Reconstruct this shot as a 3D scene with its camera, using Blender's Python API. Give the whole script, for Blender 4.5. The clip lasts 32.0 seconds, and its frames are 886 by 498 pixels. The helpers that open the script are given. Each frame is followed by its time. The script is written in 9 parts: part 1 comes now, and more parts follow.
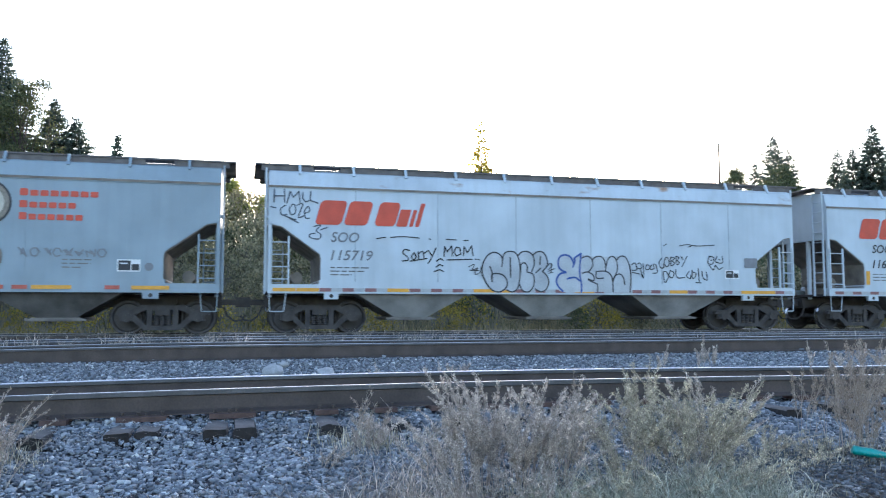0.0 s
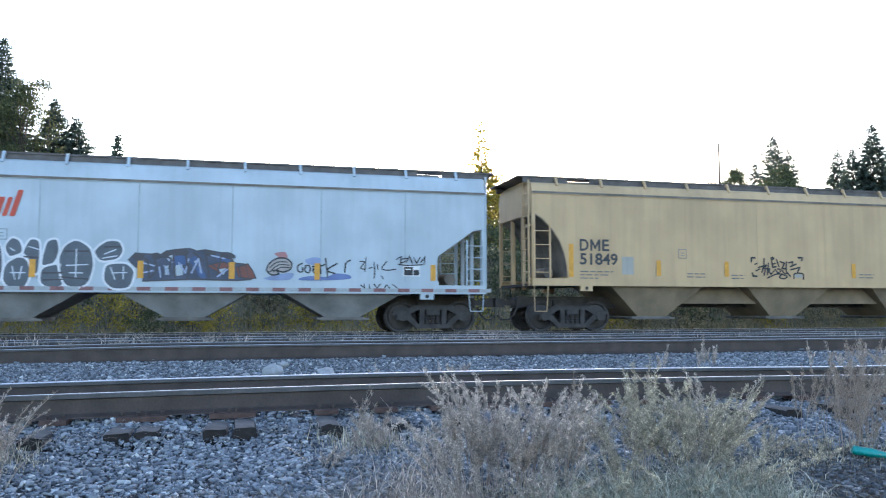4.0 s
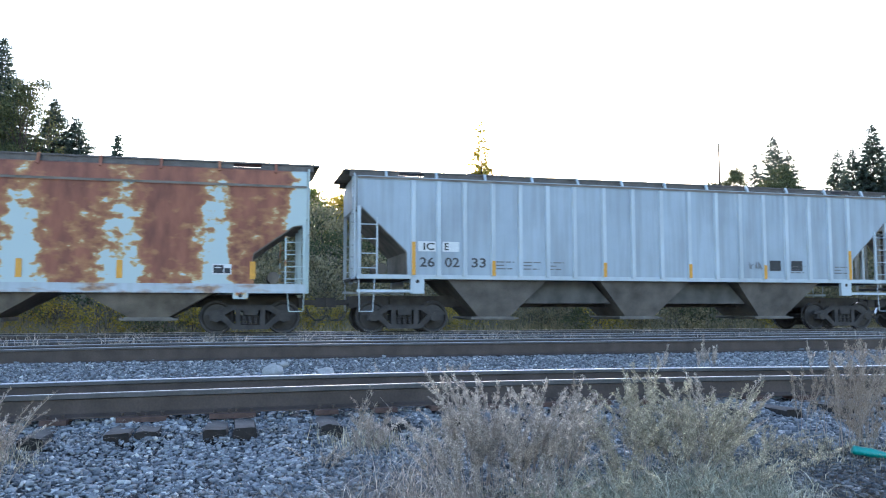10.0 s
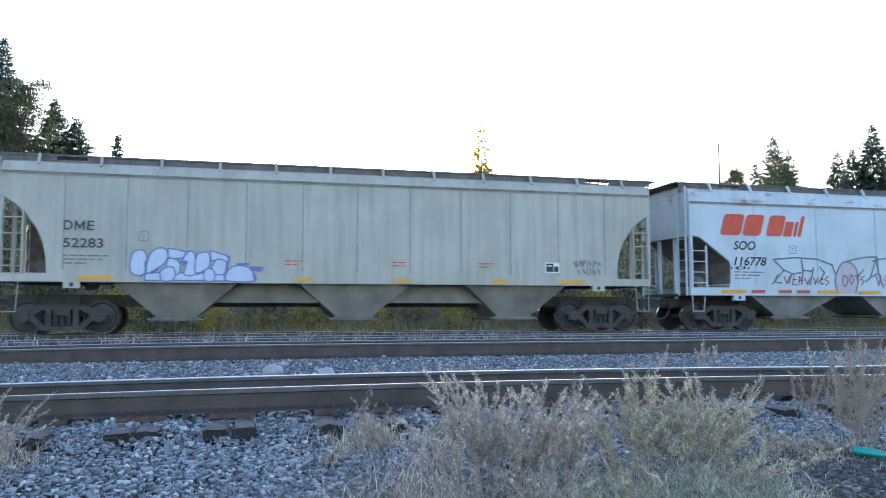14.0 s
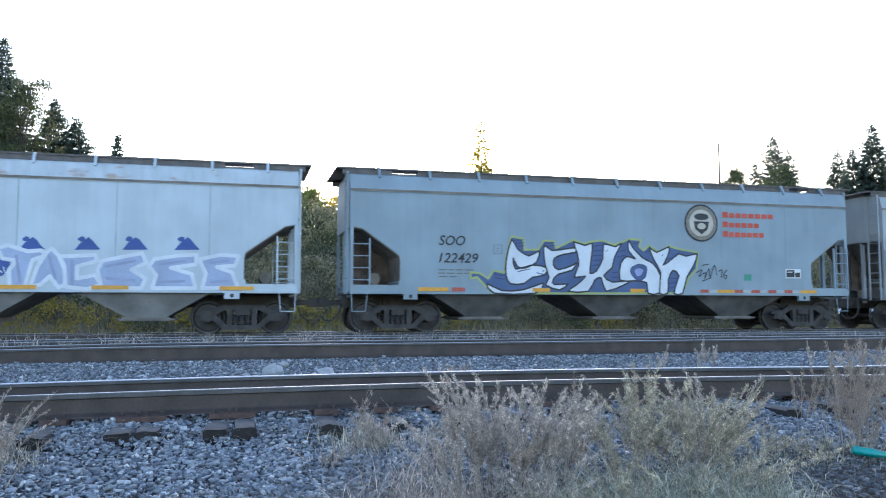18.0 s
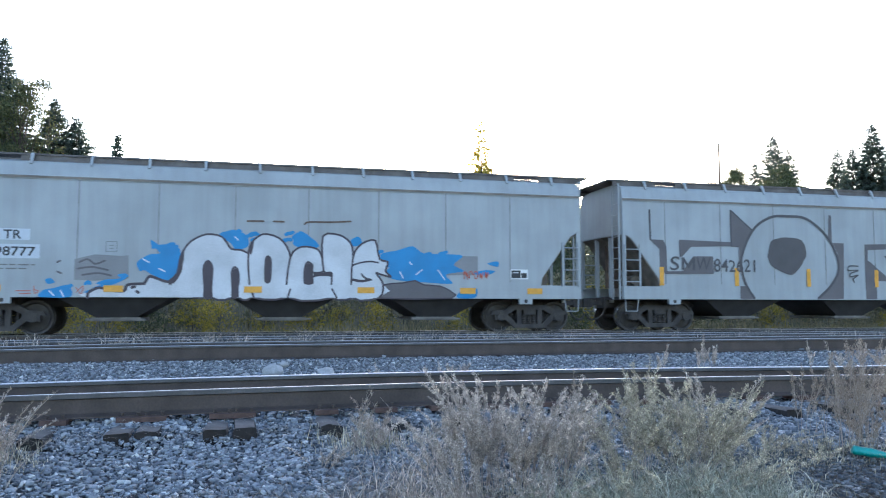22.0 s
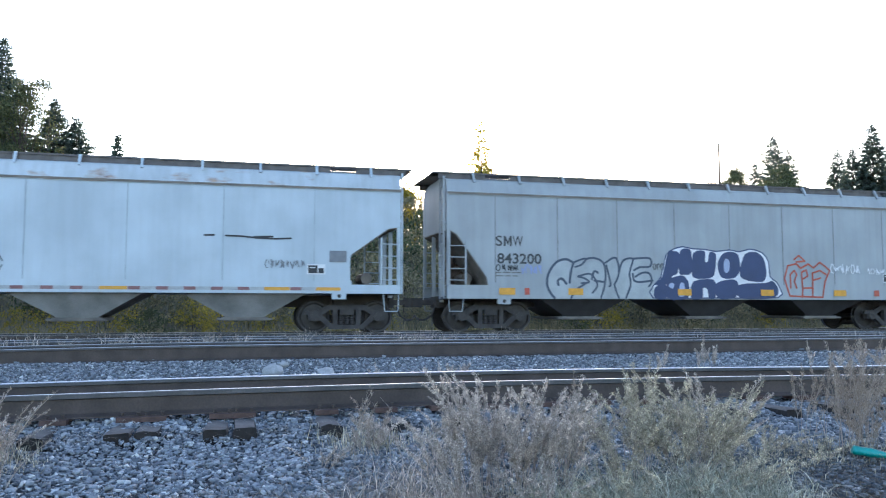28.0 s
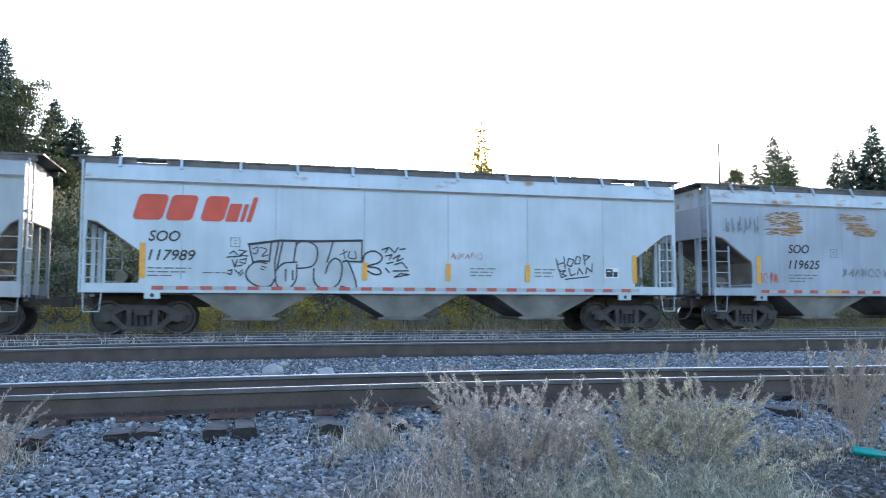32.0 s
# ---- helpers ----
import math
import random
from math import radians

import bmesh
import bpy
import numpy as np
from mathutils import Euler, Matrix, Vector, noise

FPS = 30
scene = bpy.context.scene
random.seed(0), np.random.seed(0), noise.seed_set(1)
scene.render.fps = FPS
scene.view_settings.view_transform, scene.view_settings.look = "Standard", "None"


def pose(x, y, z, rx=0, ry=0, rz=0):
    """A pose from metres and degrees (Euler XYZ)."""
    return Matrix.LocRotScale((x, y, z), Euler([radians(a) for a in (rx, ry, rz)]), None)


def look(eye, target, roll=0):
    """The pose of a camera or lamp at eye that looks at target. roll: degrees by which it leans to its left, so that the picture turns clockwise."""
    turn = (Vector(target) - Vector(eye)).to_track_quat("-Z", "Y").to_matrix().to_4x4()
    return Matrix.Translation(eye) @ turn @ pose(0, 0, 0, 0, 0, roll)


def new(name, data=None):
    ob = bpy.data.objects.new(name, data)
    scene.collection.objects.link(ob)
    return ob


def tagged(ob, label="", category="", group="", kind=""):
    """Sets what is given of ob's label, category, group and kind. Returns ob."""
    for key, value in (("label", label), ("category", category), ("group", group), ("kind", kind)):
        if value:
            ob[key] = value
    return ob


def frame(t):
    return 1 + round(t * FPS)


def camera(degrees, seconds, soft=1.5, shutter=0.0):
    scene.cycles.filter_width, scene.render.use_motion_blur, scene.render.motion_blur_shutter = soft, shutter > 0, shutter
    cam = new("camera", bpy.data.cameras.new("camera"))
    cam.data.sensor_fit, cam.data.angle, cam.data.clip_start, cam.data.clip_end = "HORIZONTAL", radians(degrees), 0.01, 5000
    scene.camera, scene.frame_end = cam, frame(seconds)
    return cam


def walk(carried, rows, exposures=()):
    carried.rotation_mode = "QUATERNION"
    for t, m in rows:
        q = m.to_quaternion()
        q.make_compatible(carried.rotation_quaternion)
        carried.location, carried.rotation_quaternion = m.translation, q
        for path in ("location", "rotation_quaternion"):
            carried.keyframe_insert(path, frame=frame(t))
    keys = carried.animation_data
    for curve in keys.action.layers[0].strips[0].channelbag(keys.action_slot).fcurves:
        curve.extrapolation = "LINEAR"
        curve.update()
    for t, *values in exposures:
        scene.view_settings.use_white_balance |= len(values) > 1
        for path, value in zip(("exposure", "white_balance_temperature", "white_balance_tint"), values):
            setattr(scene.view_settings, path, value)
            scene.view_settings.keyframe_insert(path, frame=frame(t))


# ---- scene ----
# ---- camera: it stands still on a low support beside the near track ----
cam = camera(58.85, 32.0, soft=1.1, shutter=0.2)
EYE = Vector((0.0, 0.0, 0.686))
YAW, PITCH = radians(14.47), radians(4.37)
AIM = EYE + Vector((math.sin(YAW) * math.cos(PITCH), math.cos(YAW) * math.cos(PITCH), math.sin(PITCH)))
walk(cam, [(0.0, look(EYE, AIM)), (32.0, look(EYE, AIM))], exposures=[(0.0, 2.21, 5800.0, 17.0), (32.0, 2.21, 5800.0, 17.0)])

# ---- sky and the low sun behind the trees ----
SUN_AZIMUTH, SUN_ELEVATION = radians(17.2), radians(11.0)
world = bpy.data.worlds.new("sky")
scene.world = world
world.use_nodes = True
sky = world.node_tree.nodes.new("ShaderNodeTexSky")
sky.sky_type = 'NISHITA'
sky.sun_disc = False
sky.sun_elevation, sky.sun_rotation = SUN_ELEVATION, SUN_AZIMUTH
sky.air_density, sky.dust_density, sky.ozone_density = 1.0, 1.0, 1.0
world.node_tree.links.new(sky.outputs[0], world.node_tree.nodes["Background"].inputs[0])
world.node_tree.nodes["Background"].inputs[1].default_value = 0.15
sun = new("sun", bpy.data.lights.new("sun", "SUN"))
sun.data.energy, sun.data.angle, sun.data.color = 1.15, radians(0.6), (1.0, 0.82, 0.6)
to_sun = Vector((math.sin(SUN_AZIMUTH) * math.cos(SUN_ELEVATION), math.cos(SUN_AZIMUTH) * math.cos(SUN_ELEVATION), math.sin(SUN_ELEVATION)))
sun.matrix_world = look(to_sun * 100, (0, 0, 0))

# ---- tools ----
def shader(name, rough=0.6, metal=0.0):
    m = bpy.data.materials.new(name)
    m.use_nodes = True
    b = m.node_tree.nodes["Principled BSDF"]
    b.inputs["Roughness"].default_value, b.inputs["Metallic"].default_value = rough, metal
    return m, m.node_tree.nodes, m.node_tree.links, b


def noise_node(nodes, links, scale, detail=4.0, stretch=(1, 1, 1), coord="Object", shift=0.0):
    tc = nodes.new("ShaderNodeTexCoord")
    mp = nodes.new("ShaderNodeMapping")
    mp.inputs["Scale"].default_value = stretch
    mp.inputs["Location"].default_value = (shift, shift * 0.7, shift * 1.3)
    n = nodes.new("ShaderNodeTexNoise")
    n.inputs["Scale"].default_value, n.inputs["Detail"].default_value = scale, detail
    links.new(tc.outputs[coord], mp.inputs[0])
    links.new(mp.outputs[0], n.inputs["Vector"])
    return n.outputs["Fac"]


def ramp(nodes, links, fac, *stops):
    r = nodes.new("ShaderNodeValToRGB")
    while len(r.color_ramp.elements) < len(stops):
        r.color_ramp.elements.new(0.5)
    for e, (p, c) in zip(r.color_ramp.elements, stops):
        e.position, e.color = p, (*c, 1) if len(c) == 3 else (c[0], c[0], c[0], 1)
    links.new(fac, r.inputs[0])
    return r.outputs[0]


def blend(nodes, links, fac, a, b, mode="MIX"):
    n = nodes.new("ShaderNodeMix")
    n.data_type, n.blend_type = 'RGBA', mode
    for socket, value in ((n.inputs[0], fac), (n.inputs[6], a), (n.inputs[7], b)):
        if isinstance(value, (int, float)):
            socket.default_value = value
        elif isinstance(value, tuple):
            socket.default_value = (*value, 1)
        else:
            links.new(value, socket)
    return n.outputs[2]


def bump(nodes, links, b, height, strength=0.3, distance=0.01):
    n = nodes.new("ShaderNodeBump")
    n.inputs["Strength"].default_value, n.inputs["Distance"].default_value = strength, distance
    links.new(height, n.inputs["Height"])
    links.new(n.outputs[0], b.inputs["Normal"])


def tinted(name, colour, dark=0.6, scale=6.0, rough=0.7, metal=0.0, fine=60.0, relief=0.2, distance=0.004, coord="Object"):
    """A plain surface with stains and grain at two scales."""
    m, nodes, links, b = shader(name, rough, metal)
    big = noise_node(nodes, links, scale, 5, coord=coord)
    small = noise_node(nodes, links, fine, 3, coord=coord)
    low = tuple(c * dark for c in colour)
    c1 = ramp(nodes, links, big, (0.3, low), (0.68, colour))
    c2 = ramp(nodes, links, small, (0.3, (0.75,)), (0.7, (1.0,)))
    links.new(blend(nodes, links, 1.0, c1, c2, "MULTIPLY"), b.inputs["Base Color"])
    bump(nodes, links, b, small, relief, distance)
    return m


def car_paint(name, colour, dirt=(0.12, 0.10, 0.08), amount=0.5, rust=0.0, shift=0.0, rough=0.55):
    """Weathered car paint: vertical wash streaks, blotches, rust patches."""
    m, nodes, links, b = shader(name, rough)
    streak = noise_node(nodes, links, 1.0, 6, (5.0, 5.0, 0.35), shift=shift)
    blotch = noise_node(nodes, links, 0.7, 6, (1, 1, 1), shift=shift + 7)
    grain = noise_node(nodes, links, 40, 3)
    s = ramp(nodes, links, streak, (0.42, (0.0,)), (0.85, (amount,)))
    c = blend(nodes, links, s, colour, dirt)
    t = ramp(nodes, links, blotch, (0.35, (0.86,)), (0.7, (1.06,)))
    c = blend(nodes, links, 1.0, c, t, "MULTIPLY")
    if rust:
        spots = noise_node(nodes, links, 1.5, 9, (0.65, 1.0, 1.9), shift=shift + 21)
        f = ramp(nodes, links, spots, (0.63 - rust, (0.0,)), (0.74 - rust, (0.9,)))
        tone = ramp(nodes, links, noise_node(nodes, links, 9, 6, shift=shift), (0.3, (0.17, 0.08, 0.045)), (0.7, (0.42, 0.25, 0.13)))
        c = blend(nodes, links, f, c, tone)
    g = ramp(nodes, links, grain, (0.3, (0.93,)), (0.7, (1.0,)))
    links.new(blend(nodes, links, 1.0, c, g, "MULTIPLY"), b.inputs["Base Color"])
    bump(nodes, links, b, blotch, 0.25, 0.03)
    return m


def leaf_paint(name, low, high, rough=0.7, thin_part=0.45, patch=1.3, dark=0.7, light=1.1):
    """Leaves and straw: each piece its own tone, light comes through a little."""
    m, nodes, links, b = shader(name, rough)
    g = nodes.new("ShaderNodeNewGeometry")
    c = ramp(nodes, links, g.outputs["Random Per Island"], (0.0, low), (1.0, high))
    n = noise_node(nodes, links, patch, 3)
    t = ramp(nodes, links, n, (0.3, (dark,)), (0.7, (light,)))
    c = blend(nodes, links, 1.0, c, t, "MULTIPLY")
    links.new(c, b.inputs["Base Color"])
    thin = nodes.new("ShaderNodeBsdfTranslucent")
    links.new(c, thin.inputs[0])
    mix = nodes.new("ShaderNodeMixShader")
    mix.inputs[0].default_value = thin_part
    links.new(b.outputs[0], mix.inputs[1])
    links.new(thin.outputs[0], mix.inputs[2])
    links.new(mix.outputs[0], nodes["Material Output"].inputs[0])
    return m


class Geo:
    """Collects the faces of one mesh."""

    def __init__(self):
        self.v, self.f = [], []

    def put(self, v, f):
        k = len(self.v)
        self.v += [tuple(p) for p in v]
        self.f += [tuple(i + k for i in q) for q in f]
        return self

    def box(self, x0, x1, y0, y1, z0, z1):
        return self.put([(x, y, z) for x in (x0, x1) for y in (y0, y1) for z in (z0, z1)],
                        [(0, 1, 3, 2), (4, 6, 7, 5), (0, 4, 5, 1), (2, 3, 7, 6), (0, 2, 6, 4), (1, 5, 7, 3)])

    def prism(self, poly, axis, a, b):
        n = len(poly)
        at = {"x": lambda p, s: (s, p[0], p[1]), "y": lambda p, s: (p[0], s, p[1]), "z": lambda p, s: (p[0], p[1], s)}[axis]
        return self.put([at(p, a) for p in poly] + [at(p, b) for p in poly],
                        [tuple(range(n)), tuple(range(2 * n - 1, n - 1, -1))] + [(i, i + n, (i + 1) % n + n, (i + 1) % n) for i in range(n)])

    def tube(self, p0, p1, r, n=8, r1=None):
        p0, p1 = Vector(p0), Vector(p1)
        d = (p1 - p0).normalized()
        a = d.orthogonal().normalized()
        b = d.cross(a)
        r1 = r if r1 is None else r1
        ring = [(math.cos(2 * math.pi * i / n), math.sin(2 * math.pi * i / n)) for i in range(n)]
        return self.put([p0 + (a * c + b * s) * r for c, s in ring] + [p1 + (a * c + b * s) * r1 for c, s in ring],
                        [tuple(range(n)), tuple(range(2 * n - 1, n - 1, -1))] + [(i, i + n, (i + 1) % n + n, (i + 1) % n) for i in range(n)])

    def pipe(self, pts, r, n=6):
        for p, q in zip(pts, pts[1:]):
            self.tube(p, q, r, n)
        return self

    def lathe(self, profile, centre=(0, 0, 0), n=32):
        """Turns (radius, y) round the y axis."""
        k = len(profile)
        cx, cy, cz = centre
        v = [(cx + r * math.cos(2 * math.pi * i / n), cy + y, cz + r * math.sin(2 * math.pi * i / n)) for i in range(n) for r, y in profile]
        f = [(i * k + j, i * k + j + 1, ((i + 1) % n) * k + j + 1, ((i + 1) % n) * k + j) for i in range(n) for j in range(k - 1)]
        return self.put(v, f)

    def mesh(self, name, material, angle=35):
        me = bpy.data.meshes.new(name)
        me.from_pydata(self.v, [], self.f)
        bm = bmesh.new()
        bm.from_mesh(me)
        bmesh.ops.recalc_face_normals(bm, faces=bm.faces)
        bm.to_mesh(me)
        bm.free()
        me.shade_smooth()
        me.set_sharp_from_angle(angle=radians(angle))
        me.materials.append(material)
        return me


def part(name, geo, material, parent, label=""):
    me = geo if isinstance(geo, bpy.types.Mesh) else geo.mesh(name, material)
    ob = new(name, me)
    ob.parent = parent
    return tagged(ob, label)


def raw_mesh(name, verts, faces, material, smooth=False):
    """A large mesh out of numpy arrays; all faces have the same number of corners."""
    me = bpy.data.meshes.new(name)
    k = faces.shape[1]
    me.vertices.add(len(verts))
    me.vertices.foreach_set("co", np.ascontiguousarray(verts, dtype=np.float32).ravel())
    me.loops.add(faces.size)
    me.loops.foreach_set("vertex_index", np.ascontiguousarray(faces, dtype=np.int32).ravel())
    me.polygons.add(len(faces))
    me.polygons.foreach_set("loop_start", np.arange(0, faces.size, k, dtype=np.int32))
    me.update(calc_edges=True)
    me.validate()
    if smooth:
        me.shade_smooth()
    me.materials.append(material)
    return me


def thing(name, label, category, group="", kind="", at=None):
    ob = new(name)
    ob.empty_display_size = 0.2
    if at is not None:
        ob.matrix_basis = at
    return tagged(ob, label, category, group, kind)


def lettering_mesh(text, u, z, width, height, y, material, slant=0.0, bold=0.0, lean=0.0, squash=1.0, depth=0.0008, narrow=1.0):
    """Words on the side of a car, fitted into width x height with the lower near corner at (u, z)."""
    cu = bpy.data.curves.new("words", "FONT")
    cu.body, cu.shear, cu.offset, cu.extrude, cu.resolution_u, cu.space_character = text, slant, bold, depth, 4, narrow
    ob = bpy.data.objects.new("words", cu)
    scene.collection.objects.link(ob)
    bpy.context.view_layer.update()
    me = bpy.data.meshes.new_from_object(ob.evaluated_get(bpy.context.evaluated_depsgraph_get()))
    bpy.data.objects.remove(ob)
    bpy.data.curves.remove(cu)
    n = len(me.vertices)
    co = np.empty(n * 3)
    me.vertices.foreach_get("co", co)
    co = co.reshape(-1, 3)
    lo, hi = co.min(0), co.max(0)
    p = np.empty_like(co)
    p[:, 0] = u + (co[:, 0] - lo[0]) / (hi[0] - lo[0]) * width
    p[:, 2] = z + (co[:, 1] - lo[1]) / (hi[1] - lo[1]) * height + (p[:, 0] - u) * lean
    p[:, 1] = y - co[:, 2]
    me.vertices.foreach_set("co", p.ravel())
    me.update()
    me.materials.clear()
    me.materials.append(material)
    return me

# ---- materials ----
WHITE = car_paint("white_paint", (0.47, 0.535, 0.585), amount=0.13, rust=0.0, shift=1)
WHITE_RUSTY = car_paint("white_paint_rusting", (0.45, 0.50, 0.545), amount=0.3, rust=0.14, shift=5)
BLUE_GREY = car_paint("blue_grey_paint", (0.25, 0.315, 0.36), amount=0.15, shift=9)
# the tan paint darkened, with the shade under the wagon in its colour
TAN_BAY = tinted("shaded_tan_hopper_paint", (0.30, 0.23, 0.15), 0.6, 1.5, 0.8)
TAN = car_paint("tan_paint", (0.56, 0.385, 0.205), amount=0.2, shift=13)
BEIGE = car_paint("beige_grey_paint", (0.40, 0.385, 0.335), amount=0.35, shift=17)
GREY = car_paint("dull_grey_paint", (0.335, 0.36, 0.375), amount=0.2, shift=21)
POST_GREY = car_paint("pale_blue_grey_paint", (0.365, 0.43, 0.495), amount=0.4, shift=25)
SLATE_PALE = car_paint("pale_slate_paint", (0.325, 0.365, 0.425), amount=0.25, shift=29)
POST_LIGHT = car_paint("pale_post_paint", (0.50, 0.565, 0.615), amount=0.2, shift=26)
UNDER = tinted("grimy_underframe", (0.07, 0.06, 0.055), 0.5, 3, 0.85)
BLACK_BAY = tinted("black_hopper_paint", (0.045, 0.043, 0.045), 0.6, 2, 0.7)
GRIME = tinted("dust_covered_steel", (0.25, 0.215, 0.18), 0.5, 2, 0.85)
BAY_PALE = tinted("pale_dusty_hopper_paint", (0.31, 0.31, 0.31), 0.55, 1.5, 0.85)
BAY_BEIGE = tinted("brownish_hopper_paint", (0.27, 0.245, 0.21), 0.55, 1.5, 0.85)
WEB = tinted("rust_brown_web_plate", (0.17, 0.125, 0.10), 0.5, 3, 0.85)
BAY_BROWN = tinted("brown_hopper_steel", (0.18, 0.16, 0.145), 0.5, 2, 0.85)
BAY_DARK = tinted("dark_hopper_steel", (0.13, 0.125, 0.12), 0.5, 2, 0.85)
GATE = tinted("pale_dusty_gate_steel", (0.21, 0.195, 0.18), 0.5, 3, 0.8)
TRUCK = tinted("dusty_cast_steel", (0.062, 0.055, 0.053), 0.5, 5, 0.8)
WHEEL = tinted("worn_wheel_steel", (0.065, 0.058, 0.056), 0.6, 6, 0.6, 0.3)
TREAD = tinted("polished_tread_steel", (0.55, 0.55, 0.56), 0.8, 6, 0.25, 1.0)
WALK = tinted("dark_galvanised_grating", (0.155, 0.14, 0.135), 0.6, 4, 0.6, 0.3)
RED = tinted("red_vinyl", (0.62, 0.07, 0.03), 0.8, 3, 0.5)
DULL_RED = tinted("dirty_reflector_red", (0.27, 0.12, 0.12), 0.7, 8, 0.5)
PALE_RED = tinted("reflector_red", (0.50, 0.09, 0.06), 0.7, 8, 0.4)
STENCIL = tinted("small_stencil_paint", (0.20, 0.195, 0.19), 0.7, 8, 0.7)
YELLOW = tinted("reflector_yellow", (0.76, 0.36, 0.03), 0.8, 8, 0.4)
INK = tinted("black_stencil_paint", (0.035, 0.035, 0.04), 0.7, 8, 0.6)
FADED = tinted("faded_stencil_paint", (0.22, 0.23, 0.25), 0.8, 8, 0.7)
SPRAY_WHITE = tinted("white_spray_paint", (0.78, 0.79, 0.82), 0.85, 2, 0.5)
SPRAY_SILVER = tinted("silver_spray_paint", (0.55, 0.57, 0.60), 0.75, 1.5, 0.45)
SPRAY_NAVY = tinted("navy_spray_paint", (0.03, 0.05, 0.16), 0.8, 2, 0.5)
SPRAY_BLUE = tinted("bright_blue_spray_paint", (0.006, 0.23, 0.52), 0.8, 2, 0.5)
SPRAY_MID = tinted("periwinkle_spray_paint", (0.30, 0.36, 0.62), 0.8, 2, 0.5)
SPRAY_RED = tinted("crimson_spray_paint", (0.35, 0.03, 0.06), 0.8, 2, 0.5)
SPRAY_ORANGE = tinted("red_orange_spray_paint", (0.50, 0.09, 0.05), 0.8, 2, 0.5)
SPRAY_DARK = tinted("charcoal_spray_paint", (0.07, 0.065, 0.075), 0.8, 2, 0.5)
SPRAY_LIME = tinted("lime_spray_paint", (0.40, 0.46, 0.16), 0.8, 2, 0.5)
PLATE_WHITE = tinted("white_placard", (0.75, 0.77, 0.78), 0.9, 8, 0.5)
RAIL = tinted("brown_rail_steel", (0.10, 0.076, 0.066), 0.6, 3, 0.7, 0.3)
RAIL_TOP = tinted("polished_rail_head", (0.66, 0.66, 0.68), 0.85, 4, 0.42, 1.0)
RAIL_SIDE = tinted("worn_rail_head_side", (0.125, 0.12, 0.12), 0.55, 3, 0.55, 0.3)
TIE = tinted("weathered_tie_timber", (0.036, 0.029, 0.026), 0.45, 3, 0.9, fine=25, relief=0.6, distance=0.02)
PLATE = tinted("rust_red_tie_plate", (0.13, 0.075, 0.06), 0.6, 10, 0.8)
SOIL = tinted("dusty_gravelly_soil", (0.085, 0.085, 0.09), 0.5, 1.2, 0.95, fine=22, relief=0.8, distance=0.03)
SLOPE = tinted("dry_grass_slope", (0.25, 0.21, 0.13), 0.5, 0.35, 0.95, fine=6, relief=0.8, distance=0.1)
BARK = tinted("grey_brown_bark", (0.10, 0.08, 0.065), 0.5, 4, 0.9, fine=20, relief=0.6, distance=0.02)
# needle greens are lifted so that the colour carries the distant haze
NEEDLES = leaf_paint("spruce_needles", (0.045, 0.065, 0.05), (0.12, 0.155, 0.12))
LEAVES = leaf_paint("autumn_green_leaves", (0.06, 0.08, 0.04), (0.15, 0.165, 0.075), thin_part=0.5)
# gold tone stands in for the low sun's glow in the foliage
LEAVES_GOLD = leaf_paint("sun_gold_leaves", (0.22, 0.20, 0.04), (0.60, 0.45, 0.08), thin_part=0.65)
# brighter copy of the green leaves, backlight put into its colour
LEAVES_OLIVE = leaf_paint("olive_backlit_leaves", (0.17, 0.20, 0.06), (0.46, 0.46, 0.14), thin_part=0.65)
BRUSH = leaf_paint("dull_brush_leaves", (0.16, 0.155, 0.085), (0.42, 0.36, 0.20))
STRAW = leaf_paint("dry_weed_straw", (0.38, 0.315, 0.26), (0.98, 0.86, 0.75), 0.9, thin_part=0.35, patch=20, dark=0.25, light=1.35)
SAGE = leaf_paint("grey_green_weed_leaves", (0.30, 0.265, 0.185), (0.94, 0.84, 0.62), 0.9, thin_part=0.32, patch=20, dark=0.25, light=1.35)
CURL = leaf_paint("pale_curled_blades", (0.22, 0.22, 0.16), (0.84, 0.80, 0.62), 0.85, thin_part=0.3, patch=12, dark=0.5, light=1.2)
WEED_BROWN = leaf_paint("brown_weed_seed_heads", (0.26, 0.205, 0.16), (0.66, 0.54, 0.43), 0.9, patch=9, dark=0.55, light=1.1)
# straw darkened in colour for the shade it lies in
STRAW_SHADED = leaf_paint("shaded_flattened_straw", (0.16, 0.135, 0.11), (0.50, 0.43, 0.36), 0.9, patch=7, dark=0.5)
LITTER = leaf_paint("brown_leaf_litter", (0.07, 0.06, 0.05), (0.22, 0.18, 0.14), 0.9)
STEM = leaf_paint("weed_stems", (0.40, 0.33, 0.27), (0.78, 0.68, 0.58), 0.9)
TEAL = tinted("teal_plastic", (0.01, 0.33, 0.30), 0.85, 6, 0.3)


def stone_paint(name, k=1.0):
    m, nodes, links, b = shader(name, 0.85)
    g = nodes.new("ShaderNodeNewGeometry")
    c = ramp(nodes, links, g.outputs["Random Per Island"], (0.0, (0.09 * k, 0.10 * k, 0.12 * k)), (0.45, (0.215 * k, 0.235 * k, 0.26 * k)), (0.88, (0.345 * k, 0.36 * k, 0.38 * k)), (1.0, (0.62 * k, 0.62 * k, 0.61 * k)))
    n = noise_node(nodes, links, 45, 4)
    c = blend(nodes, links, 1.0, c, ramp(nodes, links, n, (0.3, (0.7,)), (0.7, (1.1,))), "MULTIPLY")
    links.new(c, b.inputs["Base Color"])
    bump(nodes, links, b, n, 0.4, 0.006)
    return m


STONE = stone_paint("crushed_grey_stone")
